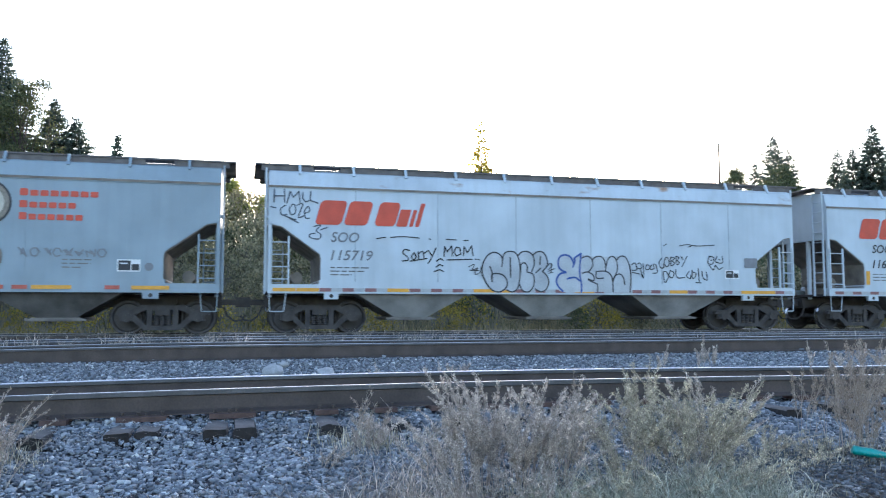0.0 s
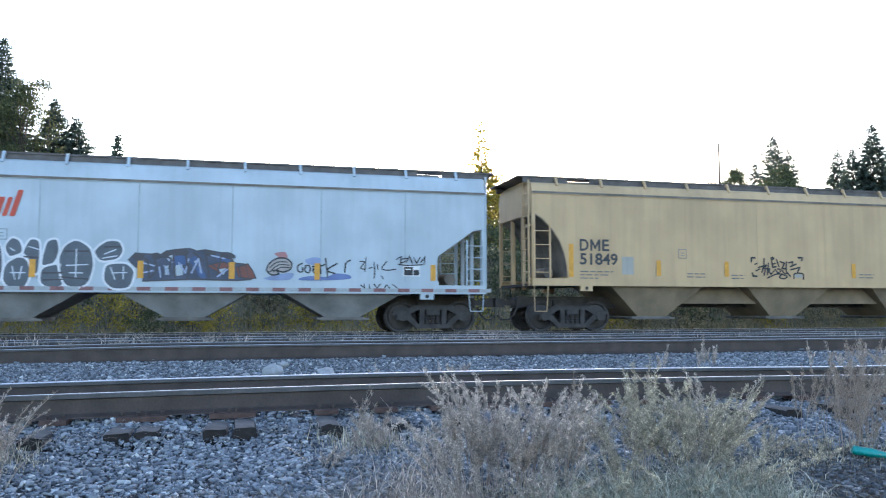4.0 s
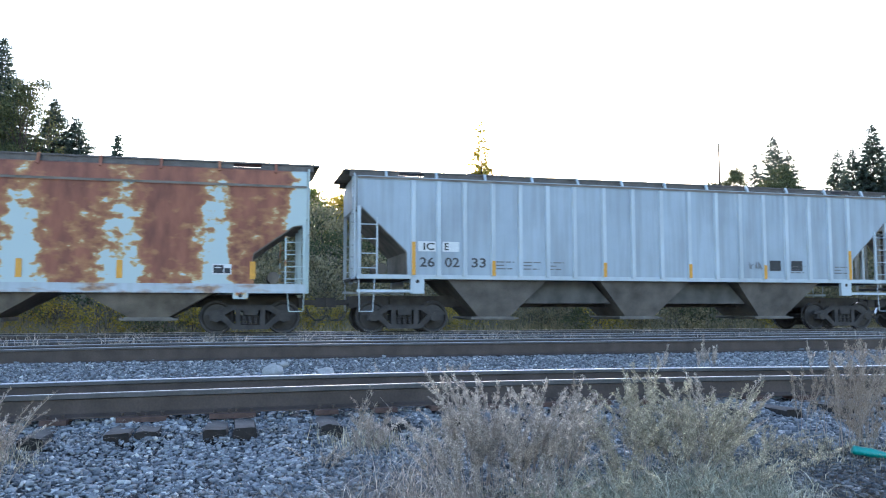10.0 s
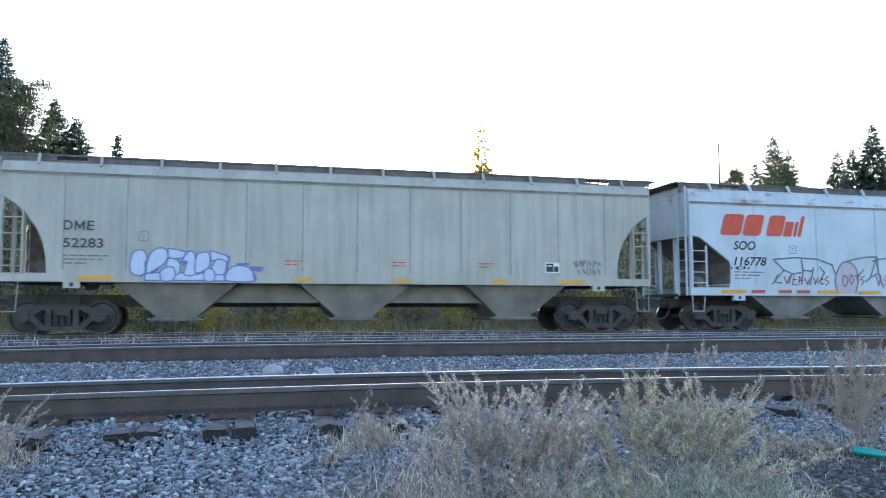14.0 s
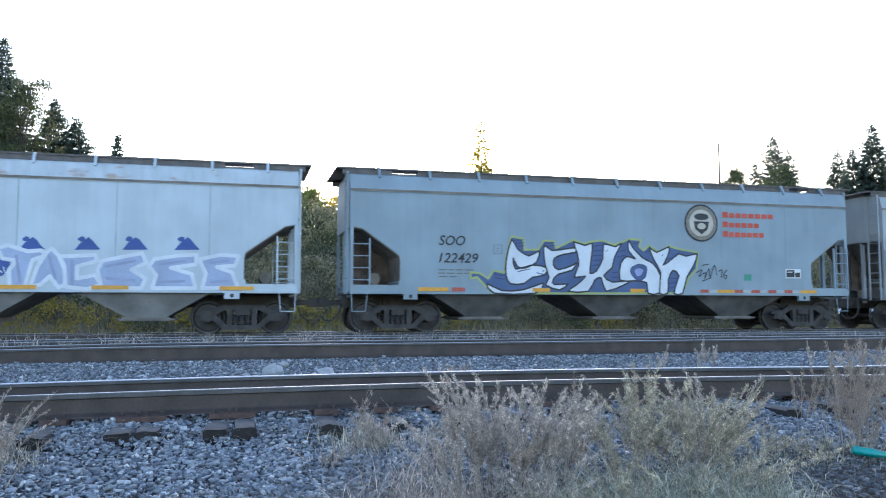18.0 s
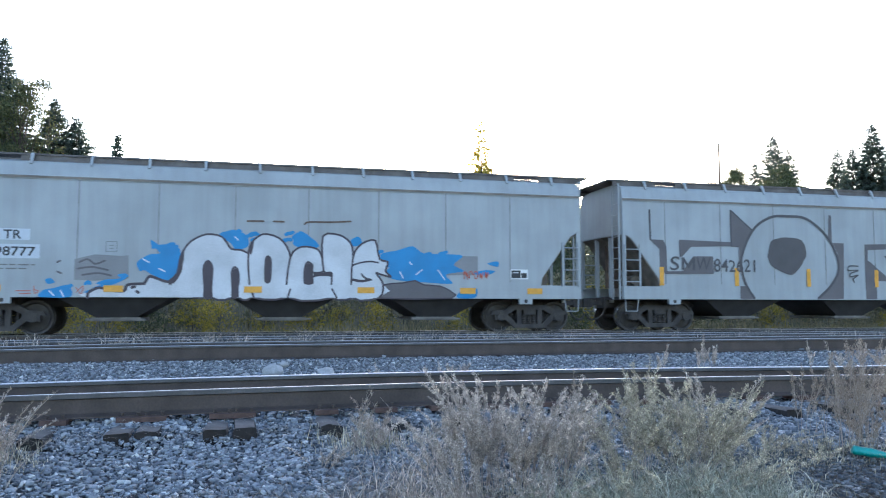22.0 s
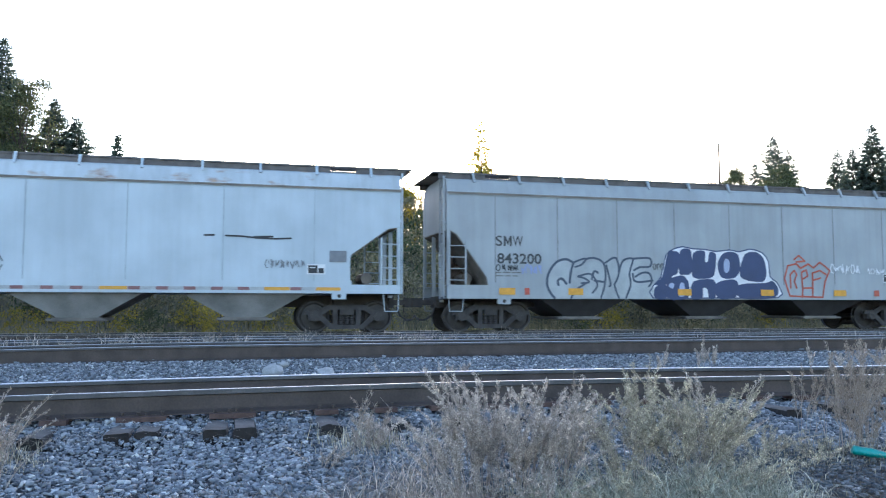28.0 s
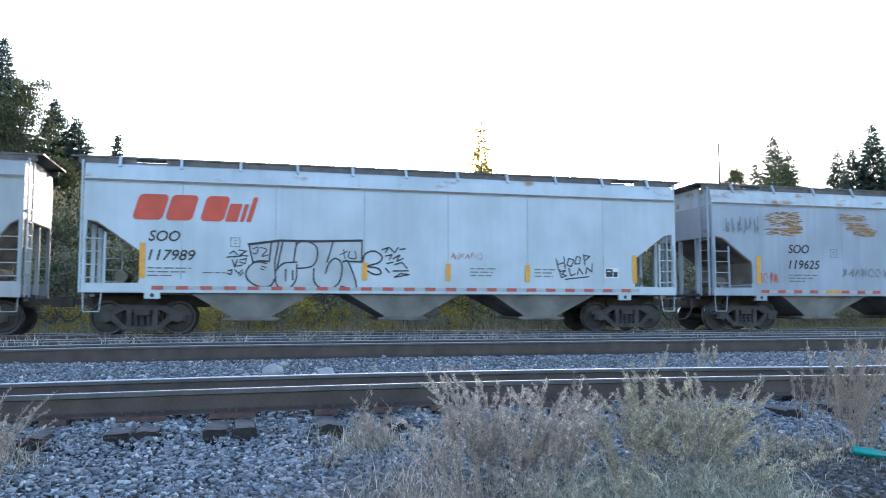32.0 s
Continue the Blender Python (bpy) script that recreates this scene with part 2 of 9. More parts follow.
STONE_DARK = stone_paint("fine_dark_gravel", 0.62)


def rusted_paint():
    """Pale paint eaten away between the upright seams, which keep pale bands; rust bleeds at the edges."""
    m, nodes, links, b = shader("rust_eaten_paint", 0.75)
    tc = nodes.new("ShaderNodeTexCoord")
    sep = nodes.new("ShaderNodeSeparateXYZ")
    links.new(tc.outputs["Object"], sep.inputs[0])

    def sums(op, a, c=None):
        n = nodes.new("ShaderNodeMath")
        n.operation = op
        for s, v in zip(n.inputs, (a, c)):
            if v is None:
                continue
            if isinstance(v, (int, float)):
                s.default_value = v
            else:
                links.new(v, s)
        return n.outputs[0]

    # each seam keeps a band of paint, wider at some seams and at the foot
    wave = sums("COSINE", sums("MULTIPLY", sums("ADD", sep.outputs[0], 3.62), 2 * math.pi / 2.41))
    wave = sums("MULTIPLY", sums("POWER", sums("MULTIPLY", sums("ADD", wave, 1.0), 0.5), 2.2), 0.36)
    along = noise_node(nodes, links, 0.31, 1, (1, 0.02, 0.02), shift=33)
    wave = sums("MULTIPLY", wave, sums("ADD", 0.45, along))
    low = sums("MULTIPLY", sums("MAXIMUM", sums("SUBTRACT", 1.95, sep.outputs[2]), 0.0), 0.22)
    big = noise_node(nodes, links, 0.8, 8, (1, 1, 0.6), shift=52)
    fine = noise_node(nodes, links, 2.6, 10, (0.75, 1, 1.25), shift=11)
    keep = sums("ADD", sums("ADD", wave, low), sums("ADD", sums("MULTIPLY", big, 0.42), sums("MULTIPLY", fine, 0.66)))
    wisps = noise_node(nodes, links, 4.5, 9, (0.7, 1, 1.1), shift=71)
    keep = sums("ADD", keep, sums("MULTIPLY", sums("SUBTRACT", wisps, 0.5), 0.7))
    keep = sums("SUBTRACT", keep, sums("MULTIPLY", sums("MAXIMUM", sums("SUBTRACT", sep.outputs[2], 3.1), 0.0), 0.16))
    ends = sums("MULTIPLY", sums("MAXIMUM", sums("SUBTRACT", sep.outputs[0], 7.0), 0.0), 0.16)
    keep = sums("ADD", keep, ends)
    pale = ramp(nodes, links, keep, (0.775, (0.0,)), (0.80, (1.0,)))
    cream = ramp(nodes, links, keep, (0.715, (0.0,)), (0.775, (1.0,)))
    edge = ramp(nodes, links, keep, (0.55, (0.0,)), (0.715, (1.0,)))
    dark = ramp(nodes, links, noise_node(nodes, links, 3, 8, (1, 1, 0.35)), (0.3, (0.16, 0.058, 0.04)), (0.7, (0.32, 0.12, 0.07)))
    orange = ramp(nodes, links, noise_node(nodes, links, 6, 8, (0.7, 1, 1.4)), (0.3, (0.27, 0.11, 0.05)), (0.7, (0.42, 0.21, 0.09)))
    c = blend(nodes, links, edge, dark, orange)
    c = blend(nodes, links, cream, c, (0.50, 0.38, 0.20))
    c = blend(nodes, links, pale, c, (0.44, 0.52, 0.52))
    links.new(c, b.inputs["Base Color"])
    bump(nodes, links, b, keep, 0.4, 0.02)
    return m


RUSTED = rusted_paint()

# ---- ground: one sheet to the horizon, with the wooded bank behind the line ----
def ground_z(x, y):
    n = noise.noise(Vector((x * 0.11, y * 0.11, 0.3)))
    fine = noise.noise(Vector((x * 0.9, y * 0.9, 4.0)))
    if y < 6.2:
        z = -0.44 - 0.02 * (6.2 - max(y, -3.0)) + 0.02 * fine
    elif y < 26.5:
        z = -0.33
    else:
        s = min(1.0, max(0.0, (y - 29.0) / 17.0))
        z = -0.45 + 4.6 * s * s * (3 - 2 * s) + (0.35 * n + 0.08 * fine) * min(1.0, (y - 26.5) / 3.0) * (1 if y < 90 else 3)
    return z


def build_ground():
    xs = [-2600, -1200, -600, -300, -150, -90, -60] + [-45 + 2.0 * i for i in range(66)] + [95, 120, 180, 300, 600, 1200, 2600]
    ys = [-2600, -900, -300, -100, -40, -15, -6, -3, -1, 0, 1, 1.6] + [2 + 0.35 * i for i in range(13)] + [8, 11, 14, 18, 22, 26.5, 27.5, 28.5] + [29 + 1.0 * i for i in range(20)] + [52, 60, 75, 110, 200, 500, 1200, 2600]
    xs = sorted(set(xs + [-4 + 0.4 * i for i in range(32)]))
    v = np.array([(x, y, ground_z(x, y)) for y in ys for x in xs])
    w = len(xs)
    f = np.array([(j * w + i, j * w + i + 1, (j + 1) * w + i + 1, (j + 1) * w + i) for j in range(len(ys) - 1) for i in range(w - 1)])
    me = raw_mesh("ground", v, f, SLOPE, True)
    tagged(new("ground", me), "dry grassy ground rising to a brushy bank", "ground", kind="structure")


build_ground()

# near rails of the four tracks, and the height of the rail heads
TRACKS = {"near": 7.1, "second": 15.75, "third": 19.05, "train": 22.88}
GAUGE = 1.51


def build_ballast():
    """The raised bed of each track, with sloping shoulders."""
    g = Geo()
    edge = [(6.05, -0.39), (6.4, -0.36), (6.65, -0.33), (6.95, -0.29), (7.1, -0.265), (9.3, -0.265), (9.9, -0.29), (12.8, -0.328), (14.2, -0.326), (15.0, -0.322), (15.75, -0.326), (17.0, -0.31), (17.8, -0.245), (25.3, -0.22), (26.1, -0.30), (27.0, -0.52)]
    g.prism([(27.0, -0.8)] + [(6.05, -0.8)] + edge, "x", -70, 190)
    tagged(new("ballast_bed", g.mesh("ballast_bed", SOIL, 20)), "bed of dusty crushed stone under the tracks", "ballast", kind="structure")


build_ballast()


def build_apron():
    """Gravelly soil between the near track and the standpoint."""
    xs, ys = [-24 + 1.0 * i for i in range(70)], [-9.0, -6.0, -3.0, -1.0] + [0.0 + 0.35 * j for j in range(19)]
    v = np.array([(x, y, float(np.interp(y, (1.0, 2.0, 6.05, 6.3), (-0.47, -0.455, -0.385, -0.36))) + 0.012 * noise.noise(Vector((x * 2, y * 2, 1)))) for y in ys for x in xs])
    w = len(xs)
    f = np.array([(j * w + i, j * w + i + 1, (j + 1) * w + i + 1, (j + 1) * w + i) for j in range(len(ys) - 1) for i in range(w - 1)])
    tagged(new("gravel_apron", raw_mesh("gravel_apron", v, f, SOIL, True)), "dusty gravel shoulder beside the near track", "gravel", kind="structure")


build_apron()


def view_bend(x, y):
    """How far a track is bent off its level to fit the camera's view: the near one crowns slightly, the next sinks
    towards one end.
    """
    if y < 10:
        return 0.011 - 0.0015 * min(25.0, (x - 2.3) ** 2)
    d = max(0.0, min(1.3, (1.0 - x) / (0.39 * y)))
    return -0.0038 * y * d * d


def rail_run(profile, y, drop, name, material, angle):
    """A rail's cross-section carried along the track, following its bend to the camera's view."""
    xs = [-70.0, -12.0] + [-9.0 + 0.5 * i for i in range(38)] + [40.0, 190.0]
    g = Geo()
    n = len(profile)
    v = [(x, p[0], p[1] + drop + (view_bend(x, y) if y < 22 else 0.0)) for x in xs for p in profile]
    f = [tuple(range(n)), tuple((len(xs) - 1) * n + i for i in range(n - 1, -1, -1))]
    f += [(k * n + i, k * n + (i + 1) % n, (k + 1) * n + (i + 1) % n, (k + 1) * n + i) for k in range(len(xs) - 1) for i in range(n)]
    return g.put(v, f).mesh(name, material, angle)


def rail_meshes(y, drop, worn, h=0.20):
    w = 0.037
    body = [(-0.075, -h), (0.075, -h), (0.075, -h + 0.012), (0.013, -h + 0.035), (0.010, -0.050), (-0.010, -0.050), (-0.013, -h + 0.035), (-0.075, -h + 0.012)]
    head = [(-0.011, -0.049), (0.011, -0.049), (w, -0.040), (w + 0.001, -0.008), (w - 0.004, -0.0015), (0.02, 0.0), (-0.02, 0.0), (-w + 0.004, -0.0015), (-w - 0.001, -0.008), (-w, -0.040)]
    me = rail_run(head, y, drop, "rail_head", RAIL_SIDE, 6)
    me.materials.append(RAIL_TOP)
    # limit set per rail for the bright line's width in the camera's view
    for p in me.polygons:
        if p.normal.z > worn:
            p.material_index = 1
    return rail_run(body, y, drop, "rail", RAIL, 30), me


def tie_mesh(seed):
    """A weathered timber: uneven corners, split ends, a dusty top."""
    rng = random.Random(seed)
    g = Geo()
    ys = [-1.38, -1.30, -0.6, 0.1, 0.8, 1.38]
    ring = [(-0.088, -0.39), (-0.088, -0.255), (-0.075, -0.236), (-0.02, -0.233), (0.03, -0.236), (0.075, -0.238), (0.088, -0.26), (0.088, -0.39)]
    n = len(ring)
    v = [(a + rng.uniform(-0.008, 0.008), y + (rng.uniform(-0.03, 0.02) if abs(y) > 1.3 else 0), z + (rng.uniform(-0.012, 0.002) if z > -0.3 else 0)) for y in ys for a, z in ring]
    f = [tuple(range(n)), tuple((len(ys) - 1) * n + i for i in range(n - 1, -1, -1))]
    f += [(k * n + i, k * n + (i + 1) % n, (k + 1) * n + (i + 1) % n, (k + 1) * n + i) for k in range(len(ys) - 1) for i in range(n)]
    me = g.put(v, f).mesh("tie", TIE, 25)
    me.materials.append(TIE_TOP)
    for p in me.polygons:
        if p.normal.z > 0.6:
            p.material_index = 1
    return me


TIE_TOP = tinted("dusty_timber_top", (0.17, 0.145, 0.13), 0.4, 5, 0.95, fine=40, relief=0.7, distance=0.01)
FAR_RAIL_DROP = 0.022  # the near track's far rail is lowered a little to fit the camera's view


def build_tracks():
    rng = random.Random(4)
    ties = [tie_mesh(40 + i) for i in range(5)]
    plate = Geo().box(-0.10, 0.10, -0.17, 0.17, -0.236, -0.196).mesh("tie_plate", PLATE)
    spike = Geo().tube((0, 0, -0.20), (0, 0, -0.175), 0.011, 6).box(-0.014, 0.018, -0.016, 0.016, -0.176, -0.166).mesh("spike", RAIL)
    for name, y in TRACKS.items():
        track = thing("track", {"near": "railway track with worn brown rails on weathered ties", "train": "railway track under the moving freight train"}.get(name, "railway track with dull brown rails in grey ballast"), "railway track", "parallel tracks", "structure")
        for k, yy in enumerate((y, y + GAUGE)):
            rail, head = rail_meshes(y, -FAR_RAIL_DROP if name == "near" and k else 0.0, 0.9995 if name == "near" and not k else 0.5, 0.28 if name == "second" else 0.20)
            r = part("rail", rail, RAIL, track)
            r.location.y = yy
            part("rail_head", head, RAIL_TOP, r, "worn rail head with a polished top")
        mid = y + GAUGE / 2
        if name == "near":
            xs = [-3.7, -3.1, -2.55, -1.97, -1.43, -0.86, -0.67, -0.13, 0.05, 0.75]
            while xs[-1] < 24:
                xs.append(xs[-1] + rng.uniform(0.5, 0.6))
            for i, x in enumerate(xs):
                t = part("tie", ties[i % 5], TIE, track)
                t.location = (x, mid - 0.10 + rng.uniform(-0.05, 0.05), -0.014 + view_bend(x, y) + rng.uniform(-0.008, 0.004))
                t.rotation_euler = (-FAR_RAIL_DROP / GAUGE, 0, rng.uniform(-0.03, 0.03))
                if x < 8:
                    for k, yy in enumerate((y, y + GAUGE)):
                        p = part("tie_plate", plate, PLATE, track)
                        p.location = (x, yy, 0.001 + view_bend(x, y) - FAR_RAIL_DROP * k)
                        for sx, sy in ((-0.06, -0.1), (0.06, -0.1), (0.05, 0.1)):
                            s = part("spike", spike, RAIL, p)
                            s.location = (sx, sy, 0.006)
        rest = Geo()
        low = 0.08 if name == "second" else 0.0
        x = (xs[-1] + 0.55) if name == "near" else -60.0
        while x < 150:
            rest.box(x - 0.115, x + 0.115, mid - 1.38, mid + 1.38, -0.46, -0.216 - low + rng.uniform(-0.006, 0.006) + (view_bend(x, y) if y < 22 else 0.0))
            x += 0.55
        tagged(part("ties", rest, TIE, track, "row of timber ties"), kind="stuff")


build_tracks()


def stones(name, label, box, count, size, seed, height, keep=None, mat=None):
    """Loose crushed stone as one heap of many separate pieces."""
    rng = np.random.default_rng(seed)
    base = np.array([(a, b, c) for a in (-1, 1) for b in (-1, 1) for c in (-1, 1)]) * 0.62
    quad = np.array([(0, 1, 3, 2), (4, 6, 7, 5), (0, 4, 5, 1), (2, 3, 7, 6), (0, 2, 6, 4), (1, 5, 7, 3)])
    x, y = rng.uniform(box[0], box[1], count), rng.uniform(box[2], box[3], count)
    if keep is not None:
        ok = keep(x, y)
        x, y = x[ok], y[ok]
    n = len(x)
    z = np.array([height(a, b) for a, b in zip(x, y)])
    s = size * np.exp(np.clip(rng.normal(0, 0.48, n), -1.2, 0.85)) * 0.5
    v = base[None] * (1 + rng.uniform(-0.42, 0.3, (n, 8, 3)))
    v = v * (s[:, None, None] * np.stack([rng.uniform(0.9, 1.75, n), rng.uniform(0.65, 1.2, n), rng.uniform(0.3, 0.7, n)], 1)[:, None, :])
    a, c = rng.uniform(0, 6.283, n), rng.normal(0, 0.7, n)
    ca, sa, cc, sc = np.cos(a)[:, None], np.sin(a)[:, None], np.cos(c)[:, None], np.sin(c)[:, None]
    X, Y, Z = v[..., 0], v[..., 1], v[..., 2]
    Y, Z = Y * cc - Z * sc, Y * sc + Z * cc
    X, Y = X * ca - Y * sa, X * sa + Y * ca
    v = np.stack([X + x[:, None], Y + y[:, None], Z + (z + s * rng.uniform(-0.1, 0.55, n))[:, None]], -1)
    f = quad[None] + 8 * np.arange(n)[:, None, None]
    return tagged(new(name, raw_mesh(name, v.reshape(-1, 3), f.reshape(-1, 4), mat or STONE)), label, "ballast stones", kind="stuff")


def near_bed(x, y):
    z = float(np.interp(y, (2.0, 6.05, 6.35, 6.65, 6.95, 7.1, 9.3), (-0.45, -0.35, -0.315, -0.275, -0.25, -0.245, -0.25)))
    heap = noise.noise(Vector((x * 1.15 + 3.1, 0.4, 0.0))) + 0.5 * noise.noise(Vector((x * 3.1, 2.0, 0.0)))
    return z + 0.045 * heap * max(0.0, 1 - abs(y - 6.45) / 0.8)


def far_bed(x, y):
    return np.interp(y, (9.3, 9.9, 12.8, 14.2, 15.0, 15.75, 17.0, 17.8, 20), (-0.25, -0.27, -0.305, -0.30, -0.292, -0.30, -0.28, -0.21, -0.21))


stones("near_ballast", "loose blue-grey crushed stone beside the near rail", (-3.2, 7.5, 3.4, 6.95), 66000, 0.0245, 1, near_bed, lambda x, y: (x < 3.1) | (y > 5.1))
stones("fine_gravel", "fine dark gravel beside the weeds", (2.9, 7.5, 3.4, 5.25), 20000, 0.018, 6, near_bed, None, STONE_DARK)
stones("middle_ballast", "blue-grey crushed stone strip between the tracks", (-5.5, 19, 9.2, 15.7), 50000, 0.0285, 2, far_bed, lambda x, y: (x > -0.45 * y) & (x < 1.15 * y + 2))
stones("tie_ballast", "crushed stone lying between the ties", (-3.5, 9.5, 6.95, 9.2), 11000, 0.036, 3, near_bed)
stones("far_ballast", "crushed stone round the far tracks", (-12, 32, 15.7, 25.6), 6000, 0.08, 5, far_bed)

# ---- the freight train ----
SPEED = 7.2
TRACK_Y = 23.63
HALF = 1.55
WHEEL_R = 0.46

# kind: shape of the body. open_*: the end opening as (distance from the end, height) points from the top down
KINDS = {
    "smooth": dict(floor=1.36, sill=(1.12, 1.36), eave=4.04, crown=4.62, hole=[(0.12, 3.02), (0.36, 2.98), (1.42, 2.22), (1.45, 2.10), (1.45, 1.52), (1.40, 1.45)], bays=[-4.3, 0.0, 4.3], bay_top=3.5, bay_z=1.12),
    "curved": dict(floor=1.60, sill=(1.39, 1.60), eave=4.17, crown=4.60, hole=[(0.10, 3.56), (0.35, 3.40), (0.62, 3.14), (0.88, 2.78), (1.04, 2.40), (1.12, 2.00), (1.14, 1.70)], bays=[-4.85, 0.0, 4.85], bay_top=3.3, bay_z=1.39),
    "ribbed": dict(floor=1.62, sill=(1.55, 1.66), eave=4.40, crown=4.56, hole=[(0.10, 3.62), (0.14, 3.58), (1.44, 2.34), (1.46, 1.70)], bays=[-4.85, 0.0, 4.85], bay_top=3.2, bay_z=1.55),
    "rounded": dict(floor=1.37, sill=(0.99, 1.38), eave=4.05, crown=4.60, hole=[(0.05, 3.02), (0.30, 2.88), (1.22, 1.62), (1.26, 1.40)], bays=[-4.4, 0.0, 4.4], bay_top=3.0, bay_z=0.99),
}


def wheelset_mesh():
    """Two wheels on an axle, one mesh: they turn as one."""
    g = Geo()
    r = WHEEL_R
    wheel = [(0.0, -0.075), (0.10, -0.075), (0.105, -0.05), (0.16, -0.02), (0.36, -0.005), (0.40, -0.055), (r - 0.005, -0.065), (r, -0.06), (r, 0.045), (r + 0.026, 0.062), (r + 0.026, 0.075), (0.41, 0.078), (0.38, 0.03), (0.16, 0.01), (0.10, 0.06), (0.0, 0.06)]
    g.lathe(wheel, (0, -0.765, 0), 28)
    g.lathe([(a, -b) for a, b in reversed(wheel)], (0, 0.765, 0), 28)
    g.tube((0, -1.05, 0), (0, 1.05, 0), 0.075, 12)
    for s in (-1, 1):
        g.tube((0, s * 1.0, 0), (0, s * 1.16, 0), 0.13, 12)
        for i in range(3):
            a = 2.094 * i
            g.tube((0.07 * math.cos(a), s * 1.16, 0.07 * math.sin(a)), (0.07 * math.cos(a), s * 1.18, 0.07 * math.sin(a)), 0.018, 6)
    me = g.mesh("wheelset", WHEEL, 30)
    me.materials.append(TREAD)
    for p in me.polygons:
        c = p.center
        d = math.hypot(c.x, c.z)
        if 0.43 < d and abs(abs(c.y) - 0.765) < 0.09 and abs(p.normal.y) < 0.5:
            p.material_index = 1
    return me


def side_frame_mesh(s):
    """A cast side frame with its two windows, arched over the axle boxes."""
    g = Geo()
    y0, y1 = (s * 0.98, s * 1.12)
    top = [(-1.22, 0.52), (-1.16, 0.63), (-0.80, 0.66), (-0.55, 0.80), (0.55, 0.80), (0.80, 0.66), (1.16, 0.63), (1.22, 0.52)]
    low = [(1.10, 0.52), (0.74, 0.50), (0.46, 0.66), (-0.46, 0.66), (-0.74, 0.50), (-1.10, 0.52)]
    g.prism(top + low, "y", y0, y1)
    for e in (-1, 1):
        g.prism([(e * 0.98, 0.56), (e * 0.74, 0.56), (e * 0.34, 0.18), (e * 0.50, 0.14)], "y", y0, y1)
        g.prism([(e * 0.26, 0.70), (e * 0.40, 0.70), (e * 0.40, 0.22), (e * 0.26, 0.22)], "y", y0, y1)
        g.box(min(e * 0.74, e * 1.10), max(e * 0.74, e * 1.10), min(y0, y1) - 0.01, max(y0, y1) + 0.02, 0.36, 0.60)
    g.prism([(-0.52, 0.12), (0.52, 0.12), (0.46, 0.24), (-0.46, 0.24)], "y", y0, y1)
    return g.mesh("side_frame", TRUCK, 30)


def spring_mesh():
    """One coil spring standing upright."""
    prof = [(0.0, 0.0)]
    for k in range(5):
        prof += [(0.055, 0.052 * k), (0.074, 0.052 * k + 0.012), (0.074, 0.052 * k + 0.034), (0.055, 0.052 * k + 0.046)]
    g = Geo().lathe(prof + [(0.0, 0.27)], (0, 0, 0), 12)
    g.v = [(x, z, y) for x, y, z in g.v]
    return g.mesh("spring", TRUCK, 50)


WHEELSET = wheelset_mesh()
SIDE_FRAME = {s: side_frame_mesh(s) for s in (-1, 1)}
SPRING = spring_mesh()
BOLSTER = Geo().box(-0.2, 0.2, -1.14, 1.14, 0.52, 0.72).box(-0.3, 0.3, -0.35, 0.35, 0.6, 0.98).box(-0.85, 0.85, -0.6, -0.5, 0.35, 0.5).box(-0.85, 0.85, 0.5, 0.6, 0.35, 0.5).mesh("bolster", TRUCK)
WHEELSETS = []


def truck(car, x):
    t = part("truck", BOLSTER, TRUCK, car, "dusty four-wheel truck")
    t.location = (x, 0, 0)
    for s in (-1, 1):
        part("side_frame", SIDE_FRAME[s], TRUCK, t)
        for dx in (-0.16, 0.0, 0.16):
            part("spring", SPRING, TRUCK, t).location = (dx, s * 1.05, 0.25)
    for dx in (-0.91, 0.91):
        w = part("wheelset", WHEELSET, WHEEL, t, "dull steel wheelset with bright treads")
        w.location = (dx, 0, WHEEL_R)
        WHEELSETS.append((w, dx))


def ladder_mesh(x0, x1, z0, z1, y, rungs, material):
    g = Geo()
    for x in (x0, x1):
        g.box(x - 0.022, x + 0.022, y - 0.03, y + 0.03, z0, z1)
    for i in range(rungs):
        z = z0 + (z1 - z0) * (i + 0.5) / rungs
        g.tube((x0, y - 0.02, z), (x1, y - 0.02, z), 0.016, 6)
    return g.mesh("ladder", material)


